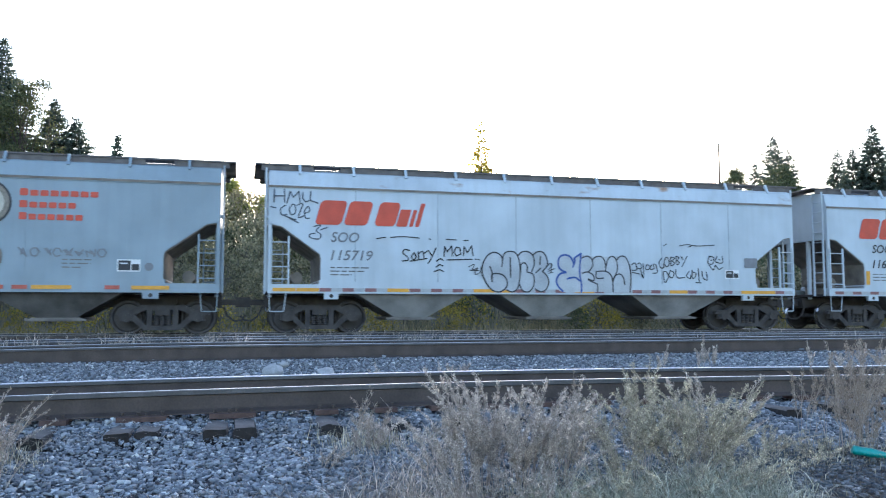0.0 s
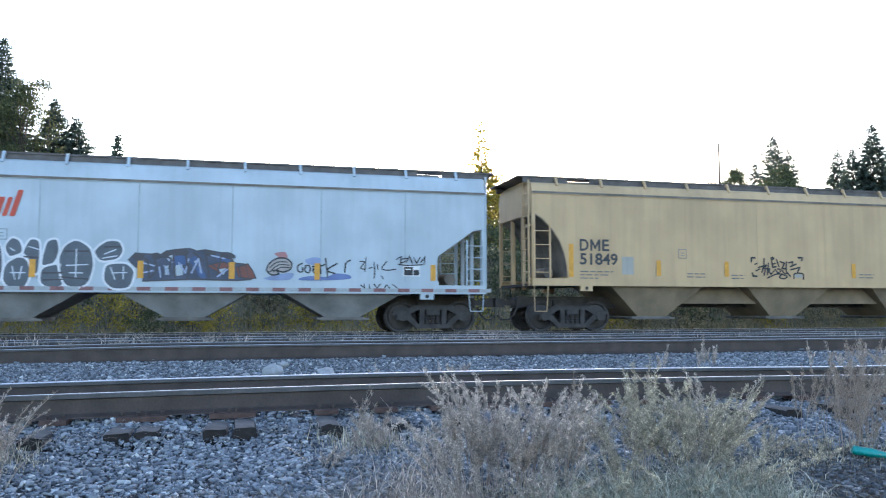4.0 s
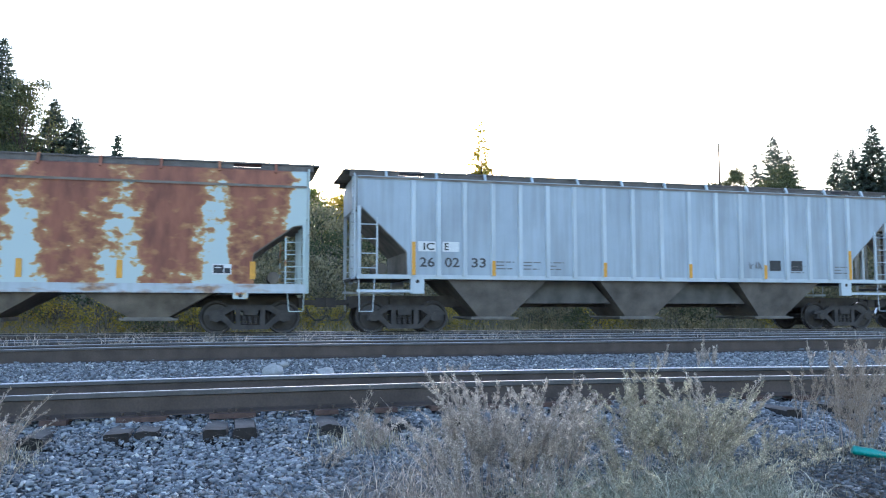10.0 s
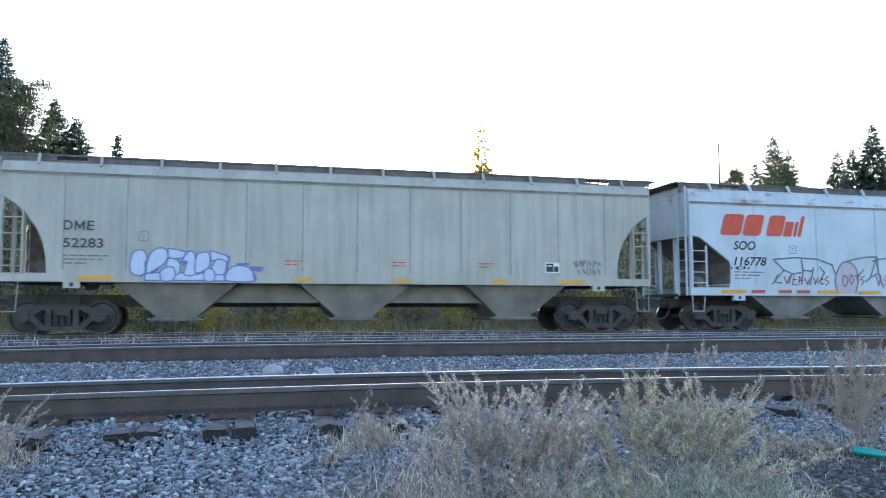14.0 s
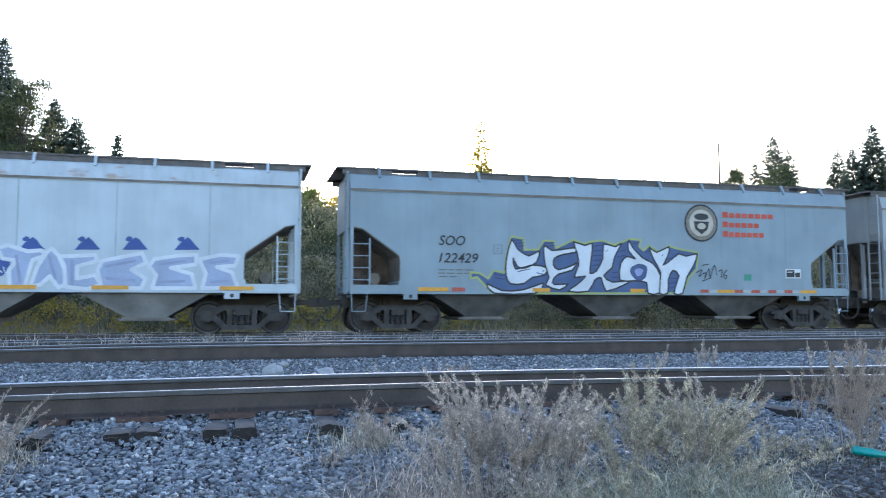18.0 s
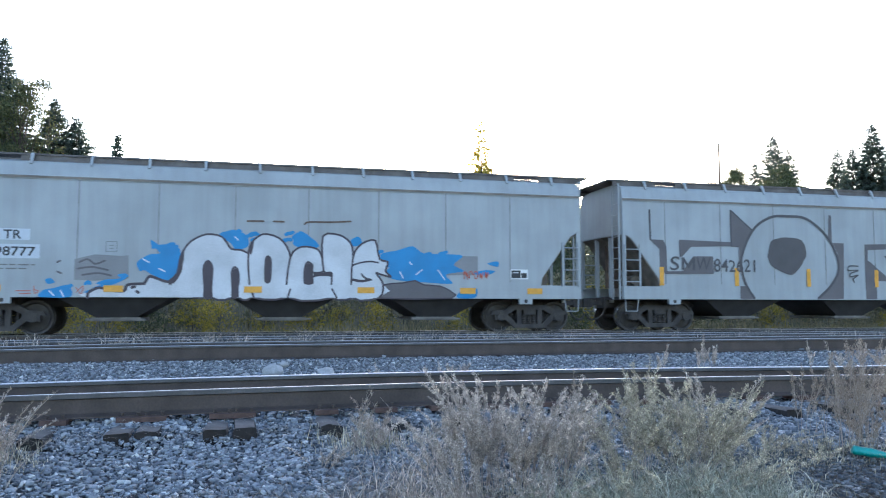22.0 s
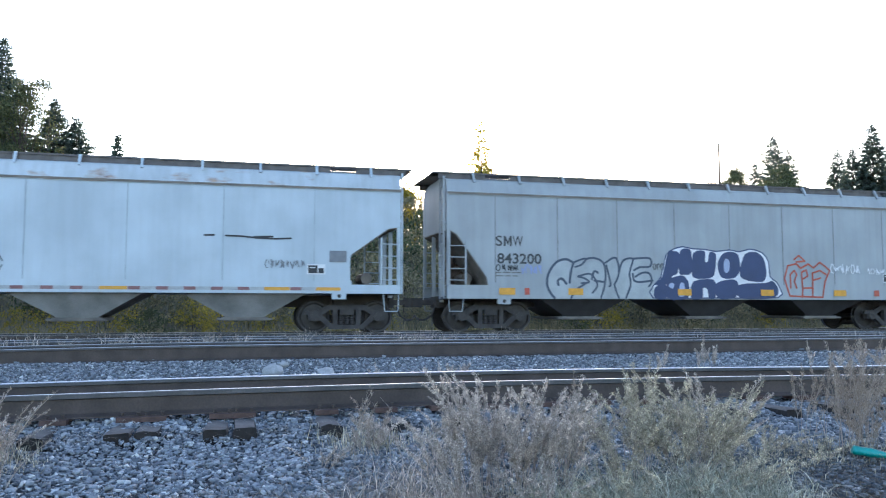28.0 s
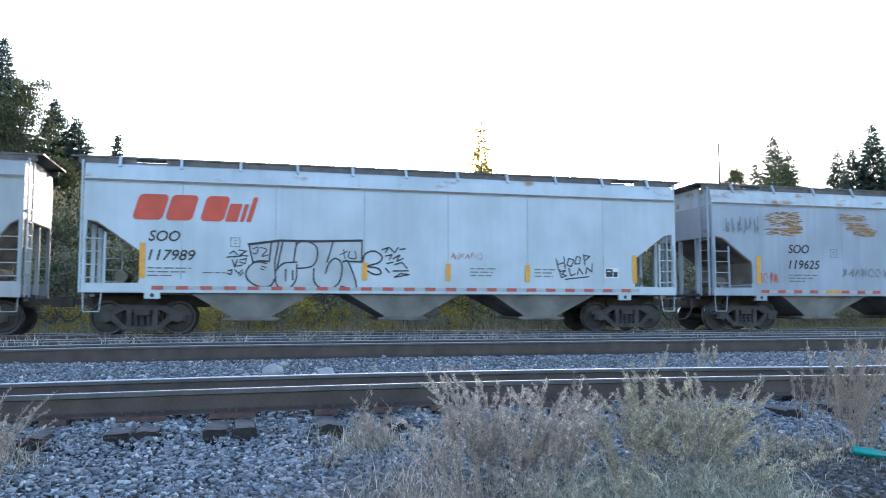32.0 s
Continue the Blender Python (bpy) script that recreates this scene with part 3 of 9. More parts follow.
def hopper_car(length, kind, paint, label, roof_paint=None, trim=None, bays=None, seams=7, walk_mat=None, sill_mat=None, web=False):
    k = KINDS[kind]
    trim = trim or paint
    h = length / 2
    car = thing("hopper_car", label, "hopper wagon", "wagons of the train")
    # body shell with the two end openings
    right = [(h - d, z) for d, z in k["hole"]]
    # the corner above the opening
    outline = [(-h, k["eave"]), (h, k["eave"]), (h, right[0][1])] + right + [(right[-1][0], k["floor"])]
    outline += [(-x, z) for x, z in reversed(outline[2:])]
    g = Geo().prism(outline, "y", -HALF, HALF)
    part("body", g, paint, car)
    # slope sheets seen through the openings; shade is painted in with the grime
    for s in (-1, 1):
        sl = Geo().prism([(s * x, z - 0.004) for x, z in right] + [(s * (x + 0.02), z - 0.03) for x, z in reversed(right)], "y", -HALF + 0.03, HALF - 0.03)
        part("slope_sheet", sl, GRIME, car, "grimy sloping end sheet darkened for its shade")
        # end uprights and platform
        for yy in (-1, 1):
            post = Geo().box(min(s * h, s * (h - 0.10)), max(s * h, s * (h - 0.10)), min(yy * HALF, yy * (HALF - 0.09)), max(yy * HALF, yy * (HALF - 0.09)), k["sill"][0], right[0][1] + 0.02)
            part("corner_post", post, trim, car)
        for yy in (-0.5, 0.5):
            part("end_strut", Geo().box(min(s * (h - 0.05), s * (h - 0.16)), max(s * (h - 0.05), s * (h - 0.16)), yy - 0.05, yy + 0.05, k["sill"][0] - 0.1, right[0][1]), trim, car)
        part("end_platform", Geo().box(min(s * h, s * (h - 1.6)), max(s * h, s * (h - 1.6)), -HALF + 0.12, HALF - 0.12, k["sill"][0] - 0.02, k["sill"][0] + 0.06), UNDER, car, "grimy end platform")
        # equipment on the platform
        box_x = s * (h - 0.85)
        part("brake_cylinder" if s > 0 else "air_reservoir", Geo().tube((box_x, -0.7, k["sill"][1] + 0.22), (box_x, 0.5, k["sill"][1] + 0.22), 0.17, 12).box(box_x - 0.08, box_x + 0.08, -0.75, 0.55, k["sill"][0], k["sill"][1] + 0.1), GRIME, car, "dusty brake tank")
        # ladders, stirrup
        z0, z1 = k["sill"][1] - 0.02, k["hole"][0][1] - 0.32
        for yy in (-1, 1):
            part("ladder", ladder_mesh(s * (h - 0.05), s * (h - 0.56), z0, z1, yy * (HALF + 0.02), 4, trim), trim, car)
            st = Geo().pipe([(s * (h - 0.05), yy * HALF, k["sill"][0]), (s * (h - 0.07), yy * HALF, 0.62), (s * (h - 0.45), yy * HALF, 0.62), (s * (h - 0.50), yy * HALF, k["sill"][0])], 0.014)
            part("stirrup_step", st, trim, car)
        # end ladder and handholds on the end wall
        el = Geo()
        for yy in (-1.42, -0.95):
            el.box(min(s * (h + 0.04), s * (h + 0.09)), max(s * (h + 0.04), s * (h + 0.09)), yy - 0.025, yy + 0.025, k["sill"][0], k["crown"])
        for i in range(9):
            z = k["sill"][1] + 0.2 + 0.34 * i
            el.tube((s * (h + 0.08), -1.42, z), (s * (h + 0.08), -0.95, z), 0.014, 6)
        el.box(min(s * (h - 0.02), s * (h + 0.05)), max(s * (h - 0.02), s * (h + 0.05)), -1.42, -0.95, 3.2, 3.26)
        part("end_ladder", el, trim, car)
        # coupler and hose
        c = Geo().box(min(s * (h - 0.6), s * (h + 0.45)), max(s * (h - 0.6), s * (h + 0.45)), -0.09, 0.09, 0.80, 0.96)
        c.box(min(s * (h + 0.42), s * (h + 0.72)), max(s * (h + 0.42), s * (h + 0.72)), -0.16 + 0.04 * s, 0.12 + 0.04 * s, 0.74, 1.02)
        c.box(min(s * (h - 0.1), s * (h + 0.05)), max(s * (h - 0.1), s * (h + 0.05)), -0.3, 0.3, 0.72, 1.06)
        part("coupler", c, UNDER, car, "grimy knuckle coupler")
        pts = [(s * (h + 0.1), -0.45, 0.75), (s * (h + 0.2), -0.45, 0.50), (s * (h + 0.38), -0.42, 0.36), (s * (h + 0.58), -0.35, 0.36), (s * (h + 0.7), -0.28, 0.5)]
        part("brake_hose", Geo().pipe(pts, 0.028), UNDER, car)
        # jacking pad
        for yy in (-1, 1):
            x = s * (h - 1.75)
            pad = Geo().box(x - 0.2, x + 0.2, min(yy * (HALF + 0.012), yy * (HALF - 0.1)), max(yy * (HALF + 0.012), yy * (HALF - 0.1)), k["sill"][0] - (0.42 if kind == "ribbed" else 0.16), k["sill"][0] + 0.02)
            part("jacking_pad", pad, trim, car)
            part("jacking_hole", Geo().tube((x, yy * (HALF + 0.012), k["sill"][0] - 0.07), (x, yy * (HALF + 0.016), k["sill"][0] - 0.07), 0.055, 12), UNDER, car)
        if kind == "ribbed":
            for yy in (-1, 1):
                part("end_frame_rail", Geo().box(min(s * h, s * (h - 1.7)), max(s * h, s * (h - 1.7)), min(yy * HALF, yy * (HALF - 0.08)), max(yy * HALF, yy * (HALF - 0.08)), 1.16, 1.24), trim, car)
    if web:
        # a rusty web plate under the slope sheet at one end
        top = [(-h + 0.30, k["hole"][0][1] - 0.10)] + [(-x - 0.03, z - 0.05) for x, z in right[1:]]
        part("end_web", Geo().prism([(-h + 0.30, k["sill"][1])] + top + [(top[-1][0], k["sill"][1])], "y", 0.30, 0.34), WEB, car, "rust-brown web plate under the slope sheet")
        for q in (0.62, 1.0):
            part("web_stiffener", Geo().box(-h + q - 0.03, -h + q + 0.03, 0.22, 0.30, k["sill"][1], float(np.interp(q, [d for d, _ in k["hole"]], [z for _, z in k["hole"]])) - 0.12), WEB, car)
    # side sills and centre sill
    for yy in (-1, 1):
        a, b = yy * (HALF + 0.012), yy * (HALF - 0.14)
        part("side_sill", Geo().box(-h, h, min(a, b), max(a, b), *k["sill"]).box(-h, h, min(a, b * 0.9), max(a, b * 0.9), k["sill"][1] - 0.03, k["sill"][1] + 0.012), sill_mat or trim, car)
    if kind in ("smooth", "rounded"):
        # stub sills: only over the trucks
        for s in (-1, 1):
            part("stub_sill", Geo().box(min(s * (h - 0.1), s * (h - 3.2)), max(s * (h - 0.1), s * (h - 3.2)), -0.25, 0.25, 0.74, 1.08), UNDER, car)
    else:
        part("centre_sill", Geo().box(-h + 0.1, h - 0.1, -0.25, 0.25, 0.74, 1.08), UNDER, car)
    # hopper bays
    for x in k["bays"]:
        g = Geo()
        t, b, zt, zb = k["bay_top"] / 2, 0.5, k["bay_z"] + 0.05, 0.46
        v = [(x - t, -1.40, zt), (x + t, -1.40, zt), (x + t, 1.40, zt), (x - t, 1.40, zt), (x - b, -1.0, zb), (x + b, -1.0, zb), (x + b, 1.0, zb), (x - b, 1.0, zb)]
        g.put(v, [(0, 1, 5, 4), (1, 2, 6, 5), (2, 3, 7, 6), (3, 0, 4, 7), (4, 5, 6, 7), (3, 2, 1, 0)])
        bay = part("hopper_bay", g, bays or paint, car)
        gate = Geo().box(x - 0.62, x + 0.62, -1.06, 1.06, 0.36, 0.46).box(x - 0.75, x + 0.75, -1.1, -1.0, 0.38, 0.43).tube((x - 0.7, -1.12, 0.42), (x - 0.7, 1.12, 0.42), 0.035, 8)
        part("outlet_gate", gate, GATE, bay, "dusty sliding outlet gate")
    if kind in ("curved", "ribbed"):
        for a, b in zip(k["bays"], k["bays"][1:]):
            m = (a + b) / 2
            # on the ribbed wagon the recess shade is put into a darker colour
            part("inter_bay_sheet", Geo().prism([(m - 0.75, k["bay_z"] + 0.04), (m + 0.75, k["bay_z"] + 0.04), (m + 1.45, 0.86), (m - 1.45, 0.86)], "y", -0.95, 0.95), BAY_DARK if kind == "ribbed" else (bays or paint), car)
    # roof
    e, c = k["eave"], k["crown"]
    rail_w = HALF + 0.025
    roof = [(-rail_w, e), (rail_w, e), (rail_w, e + 0.09), (HALF - 0.01, e + 0.10), (HALF - 0.10, c - 0.10), (HALF - 0.34, c - 0.02), (0.6, c + 0.03), (-0.6, c + 0.03), (-HALF + 0.34, c - 0.02), (-HALF + 0.10, c - 0.10), (-HALF + 0.01, e + 0.10), (-rail_w, e + 0.09)]
    part("roof", Geo().prism(roof, "x", -h, h), roof_paint or paint, car)
    band = Geo()
    for yy in (-1, 1):
        band.box(-h, h, min(yy * (rail_w + 0.004), yy * (rail_w - 0.03)), max(yy * (rail_w + 0.004), yy * (rail_w - 0.03)), e + 0.012, e + 0.075)
    part("eave_rail", band, GRIME, car, "dark eave rail")
    # roof hatch and walkways on brackets
    part("hatch_trough", Geo().box(-h + 1.1, h - 1.1, -0.42, 0.42, c, c + 0.16), walk_mat or WALK, car, "dark long roof hatch")
    for yy in (-1, 1):
        w = Geo()
        for j in range(3):
            a = 0.78 + 0.2 * j
            w.box(-h - 0.38 if j < 3 else -h, h + 0.38, min(yy * a, yy * (a + 0.16)), max(yy * a, yy * (a + 0.16)), c + 0.10, c + 0.145)
        part("roof_walkway", w, walk_mat or WALK, car, "dark steel roof walkway")
    for yy in (-1, 1):
        for x0, x1 in ((-h - 0.2, -h + 1.25), (-h + 2.0, h - 2.0), (h - 1.25, h + 0.2)):
            a, b = yy * 1.30, yy * 1.27
            part("walkway_toe_board", Geo().box(x0, x1, min(a, b), max(a, b), c - 0.05, c + 0.15), walk_mat or WALK, car)
    n = round(length / 1.65)
    for i in range(n + 1):
        x = -h + 0.85 + (length - 1.7) * i / n
        for yy in (-1, 1):
            b = Geo().prism([(yy * (HALF - 0.08), c - 0.16), (yy * (HALF - 0.03), c - 0.15), (yy * (HALF - 0.18), c + 0.15), (yy * (HALF - 0.26), c + 0.15)], "x", x - 0.035, x + 0.035)
            b.box(x - 0.03, x + 0.03, min(yy * 0.7, yy * (HALF - 0.2)), max(yy * 0.7, yy * (HALF - 0.2)), c + 0.06, c + 0.10)
            part("walkway_bracket", b, trim, car)
    for s in (-1, 1):
        part("end_walkway", Geo().box(min(s * (h - 0.3), s * (h + 0.38)), max(s * (h - 0.3), s * (h + 0.38)), -1.25, 1.25, c + 0.10, c + 0.135), GRIME, car)
    # weld seams or ribs
    if kind == "ribbed":
        # closer together towards the ends
        half = (0.49, 1.47, 2.45, 3.32, 4.20, 5.05, 5.93, 6.72, 7.47)
        for x in [-q for q in reversed(half)] + list(half):
            for yy in (-1, 1):
                a, b = yy * (HALF - 0.01), yy * (HALF + 0.075)
                part("side_post", Geo().prism([(x - 0.085, a), (x + 0.085, a), (x + 0.055, b), (x - 0.055, b)], "z", k["sill"][1] - 0.02, k["eave"]), POST_LIGHT, car)
    elif seams:
        for i in range(1, seams):
            x = -h + length * i / seams if kind != "rounded" else -7.3 + 1.98 * (i - 1)
            part("weld_seam", Geo().box(x - 0.015, x + 0.015, -HALF - 0.006, -HALF + 0.02, k["floor"] + 0.1, k["eave"] - 0.01), SEAM if kind == "rounded" or seams > 8 else (SEAM_SHADE if paint in (WHITE, WHITE_RUSTY) else paint), car)
    for s in (-1, 1):
        truck(car, s * (h - 1.47))
    return car


# the white paint again, darkened to put the seams' shade into its colour
SEAM_SHADE = tinted("shaded_white_seam", (0.42, 0.48, 0.525), 0.7, 3, 0.7)
SEAM = tinted("grimy_weld_seam", (0.285, 0.29, 0.295), 0.6, 3, 0.7)
ROOF_RUST = car_paint("rusting_roof_paint", (0.47, 0.52, 0.56), amount=0.3, rust=0.075, shift=41)
ROOF_SPOTS = car_paint("rust_spotted_roof_paint", (0.47, 0.53, 0.58), amount=0.2, rust=0.03, shift=44)
CARS = []


def place(car, centre):
    CARS.append((car, centre))
    car.location = (centre, TRACK_Y, 0)
    return car


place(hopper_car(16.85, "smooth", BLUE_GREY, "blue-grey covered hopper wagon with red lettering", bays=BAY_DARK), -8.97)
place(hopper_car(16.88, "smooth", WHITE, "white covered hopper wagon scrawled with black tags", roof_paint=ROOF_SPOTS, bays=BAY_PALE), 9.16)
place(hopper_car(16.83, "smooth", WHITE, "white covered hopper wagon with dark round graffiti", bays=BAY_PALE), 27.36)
place(hopper_car(18.17, "curved", TAN, "clean tan covered hopper wagon with curved end openings", walk_mat=WALK, bays=TAN_BAY), 46.35)
place(hopper_car(16.88, "smooth", RUSTED, "heavily rusted pale covered hopper wagon", bays=GRIME, sill_mat=WHITE_RUSTY), 65.32)
place(hopper_car(18.18, "ribbed", POST_GREY, "pale blue-grey ribbed hopper wagon with upright posts", bays=BAY_BROWN, trim=POST_LIGHT), 84.28)
place(hopper_car(18.34, "curved", BEIGE, "beige-grey covered hopper wagon with a pale blue tag", web=True, seams=12, bays=BAY_BEIGE), 103.99)
place(hopper_car(16.55, "smooth", WHITE, "white covered hopper wagon with lilac and blue graffiti", roof_paint=ROOF_RUST, bays=BAY_PALE), 122.86)
place(hopper_car(16.73, "smooth", BLUE_GREY, "blue-grey covered hopper wagon with a spiky white graffiti", web=True, bays=BAY_DARK), 140.95)
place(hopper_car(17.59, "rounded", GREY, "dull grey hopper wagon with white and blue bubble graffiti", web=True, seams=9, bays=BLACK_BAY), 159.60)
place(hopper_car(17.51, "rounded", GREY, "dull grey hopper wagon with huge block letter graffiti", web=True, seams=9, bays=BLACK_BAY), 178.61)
place(hopper_car(17.20, "smooth", WHITE, "white hopper wagon with silver and crimson graffiti", web=True, roof_paint=ROOF_RUST, bays=BAY_PALE), 197.44)
place(hopper_car(17.56, "rounded", GREY, "grey hopper wagon with silver and navy bubble graffiti", web=True, seams=9, bays=BLACK_BAY), 216.20)
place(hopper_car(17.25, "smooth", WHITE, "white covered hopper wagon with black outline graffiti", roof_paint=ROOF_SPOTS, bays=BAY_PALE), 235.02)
place(hopper_car(17.25, "smooth", SLATE_PALE, "dull pale blue-grey hopper wagon with orange rust patches", roof_paint=ROOF_RUST, bays=BAY_PALE), 253.62)

# ---- markings and graffiti on the wagons ----
def skin(layer):
    return -HALF - 0.013 - 0.003 * layer


def flat(name, polys, layer, material, parent, label=""):
    """Painted shapes: closed outlines in (along, up) on the near side of a wagon."""
    g = Geo()
    y = skin(layer)
    for poly in polys:
        g.prism(poly, "y", y, y + 0.0025)
    return part(name, g, material, parent, label)


def bar(u0, u1, z0, z1, slant=0.0):
    s = slant * (z1 - z0)
    return [(u0, z0), (u1, z0), (u1 + s, z1), (u0 + s, z1)]


def round_bar(u0, u1, z0, z1, slant=0.0, r=0.12):
    pts = []
    for cx, cz, a0 in ((u1 - r, z1 - r, 0), (u0 + r, z1 - r, 90), (u0 + r, z0 + r, 180), (u1 - r, z0 + r, 270)):
        for k in range(5):
            a = radians(a0 + 22.5 * k)
            pts.append((cx + r * math.cos(a), cz + r * math.sin(a)))
    return [(x + slant * (z - z0), z) for x, z in pts]


def disc(cx, cz, rx, rz=None, n=22):
    rz = rz or rx
    return [(cx + rx * math.cos(2 * math.pi * i / n), cz + rz * math.sin(2 * math.pi * i / n)) for i in range(n)]


def ribbon(points, w):
    """Outlines of a brush stroke along points: one strip a segment, a round at each bend."""
    out = []
    for (a, b), (c, d) in zip(points, points[1:]):
        l = math.hypot(c - a, d - b) or 1e-6
        nx, nz = -(d - b) / l * w / 2, (c - a) / l * w / 2
        out.append([(a - nx, b - nz), (c - nx, d - nz), (c + nx, d + nz), (a + nx, b + nz)])
    for a, b in points:
        out.append(disc(a, b, w / 2, n=7 if w < 0.12 else 18))
    return out


def strokes(name, lines, w, layer, material, parent, label="", lift=None):
    """Sprayed lines; lift gives each line its own layer on top of the common one."""
    v, f = [], []
    for i, line in enumerate(lines):
        y = skin(layer + (lift[i] if lift else 0.0))
        for k, poly in enumerate(ribbon(line, w)):
            yy = y - 0.000013 * (k % 30) - (0.000011 * (i % 40) if not lift else 0.00011 * (i % 12))
            n = len(v)
            v += [(p[0], yy, p[1]) for p in poly]
            f.append(tuple(range(n, n + len(poly))))
    me = bpy.data.meshes.new(name)
    me.from_pydata(v, [], f)
    me.materials.append(material)
    return part(name, me, material, parent, label)


def scribble(car, u0, u1, z0, z1, seed, material=None, w=0.035, letters=5, layer=3, label="hand-sprayed scrawl", rows=1):
    rng = random.Random(seed)
    lines = []
    for row in range(rows):
        za, zb = z0 + (z1 - z0) * row / rows, z0 + (z1 - z0) * (row + 0.85) / rows
        step = (u1 - u0) / letters
        for i in range(letters):
            x = u0 + step * i
            pts = []
            kind = rng.randrange(4)
            for k in range(rng.randint(5, 8)):
                if kind == 0:
                    a = k * 1.05 + rng.uniform(-0.2, 0.2)
                    pts.append((x + step * (0.45 + 0.4 * math.cos(a)), (za + zb) / 2 + (zb - za) * 0.45 * math.sin(a)))
                else:
                    pts.append((x + step * rng.uniform(0, 0.95), za + (zb - za) * ((k % 2) * 0.6 + rng.uniform(0, 0.4))))
            lines.append(pts)
    return strokes("graffiti_tag", lines, w, layer, material or INK, car, label)


def splash(car, u0, u1, z0, z1, n, seed, material, label, size=0.22, layer=1):
    """Ragged sprayed patches: many slanting dabs that run together."""
    rng = random.Random(seed)
    lines = []
    for i in range(n):
        u, z = rng.uniform(u0, u1), rng.uniform(z0, z1)
        l = size * rng.uniform(0.5, 1.8)
        lines.append([(u, z), (u + l * 0.8, z + l * rng.uniform(0.1, 0.6)), (u + l * 1.3, z + l * rng.uniform(0.0, 0.5))])
    return strokes("graffiti_splash", lines, size, layer, material, car, label)


def letters(car, name, text, u, z, w, h, material=None, layer=1, slant=0.0, bold=0.0, label="", parent=None, wobble=0.0, seed=0, narrow=1.0):
    me = lettering_mesh(text, u, z, w, h, skin(layer), material or INK, slant, bold, narrow=narrow)
    if wobble:
        co = np.empty(len(me.vertices) * 3)
        me.vertices.foreach_get("co", co)
        co = co.reshape(-1, 3)
        x, q = (co[:, 0] - u) / w, (co[:, 2] - z) / h
        co[:, 2] = z + h * (q * (1 + wobble * np.sin(x * 9.3 + seed)) + 0.35 * wobble * np.sin(x * 23 + 2 * seed) * q)
        co[:, 0] += w * 0.05 * wobble * (np.sin(q * 7 + x * 19 + seed) + q * np.sin(x * 31))
        me.vertices.foreach_set("co", co.ravel())
        me.update()
    return part(name, me, None, parent or car, label)


def rounded_line(pts, n=6):
    """The points with smooth bends between them."""
    out = []
    for i in range(len(pts) - 1):
        p0, p1, p2, p3 = pts[max(0, i - 1)], pts[i], pts[i + 1], pts[min(len(pts) - 1, i + 2)]
        for k in range(n):
            t = k / n
            out.append(tuple(0.5 * (2 * p1[j] + (p2[j] - p0[j]) * t + (2 * p0[j] - 5 * p1[j] + 4 * p2[j] - p3[j]) * t * t + (3 * p1[j] - p0[j] - 3 * p2[j] + p3[j]) * t ** 3) for j in (0, 1)))
    return out + [pts[-1]]


def word_lines(car, u, z, widths, h=0.032, gap=0.10, material=None):
    polys = []
    for i, w in enumerate(widths):
        x = u
        rng = random.Random(int(u * 100) + i)
        while x < u + w:
            l = rng.uniform(0.12, 0.3)
            polys.append(bar(x, min(x + l, u + w), z - gap * i, z - gap * i + h))
            x += l + 0.05
    return tagged(flat("stencilled_lines", polys, 1, material or STENCIL, car, "small faded stencilled data lines"), kind="stuff")


def placard(car, u, z, w=0.52, h=0.30):
    p = flat("placard", [bar(u, u + w, z, z + h)], 1, PLATE_WHITE, car, "white-framed black data placard")
    flat("placard_panel", [bar(u + 0.03, u + w * 0.58, z + 0.03, z + h - 0.03), bar(u + w * 0.62, u + w - 0.03, z + 0.03, z + h * 0.62)], 2, INK, p)
    flat("placard_text_bar", [bar(u + 0.07, u + w * 0.45, z + h * 0.62, z + h * 0.72)], 3, PLATE_WHITE, p)


def data_box(car, u, z, s=0.28):
    t = 0.018
    flat("stencil_frame", [bar(u, u + s, z, z + t), bar(u, u + s, z + s - t, z + s), bar(u, u + t, z + t, z + s - t), bar(u + s - t, u + s, z + t, z + s - t), bar(u + 0.09, u + s - 0.09, z + 0.08, z + 0.1), bar(u + 0.09, u + s - 0.09, z + 0.16, z + 0.18)], 1, FADED, car)


def reflectors(car, z, h, items):
    for u, w, m in items:
        flat("reflector", [bar(u, u + w, z, z + h)], 10.5, m, car, {"reflector_yellow": "yellow reflective strip", "reflector_red": "red reflective strip"}.get(m.name, "pale reflective strip"))


def striped(car, u0, u1, z, h, yellow=(), step=0.62, w=0.31, red=None):
    x, k = u0, 0
    while x < u1:
        y = any(a <= x < b for a, b in yellow)
        flat("reflector", [bar(x, x + (w if not y else step * 0.98), z, z + h)], 4, YELLOW if y else (red or PALE_RED), car, "yellow reflective strip" if y else "red reflective strip")
        if not y:
            flat("reflector", [bar(x + w, x + step - 0.004, z, z + h)], 4, REFLECT_PALE, car, "pale reflective strip")
        x += step


def upright(car, us, z0, z1):
    for u in us:
        flat("reflector", [bar(u - 0.075, u + 0.075, z0, z1)], 4, YELLOW, car, "yellow upright reflective strip")


def red_brand(car, u=-7.2, z=3.05, w=3.16, h=0.69, m=None):
    """The owner's large red slanting name, as plain slanting blocks."""
    s = 0.28
    k = w / 3.16
    blocks = [(0.02, 0.76, 1.0), (0.83, 1.50, 1.0), (1.70, 2.30, 1.0), (2.34, 2.66, 0.72), (2.72, 2.83, 0.72), (2.89, 3.02, 1.0)]
    for a, b, t in blocks:
        r = 0.12 if b - a > 0.5 else 0.04
        flat("brand_block", [round_bar(u + a * k, u + b * k, z, z + h * t, s, r)], 1, m or RED, car, "slanting red lettering block")


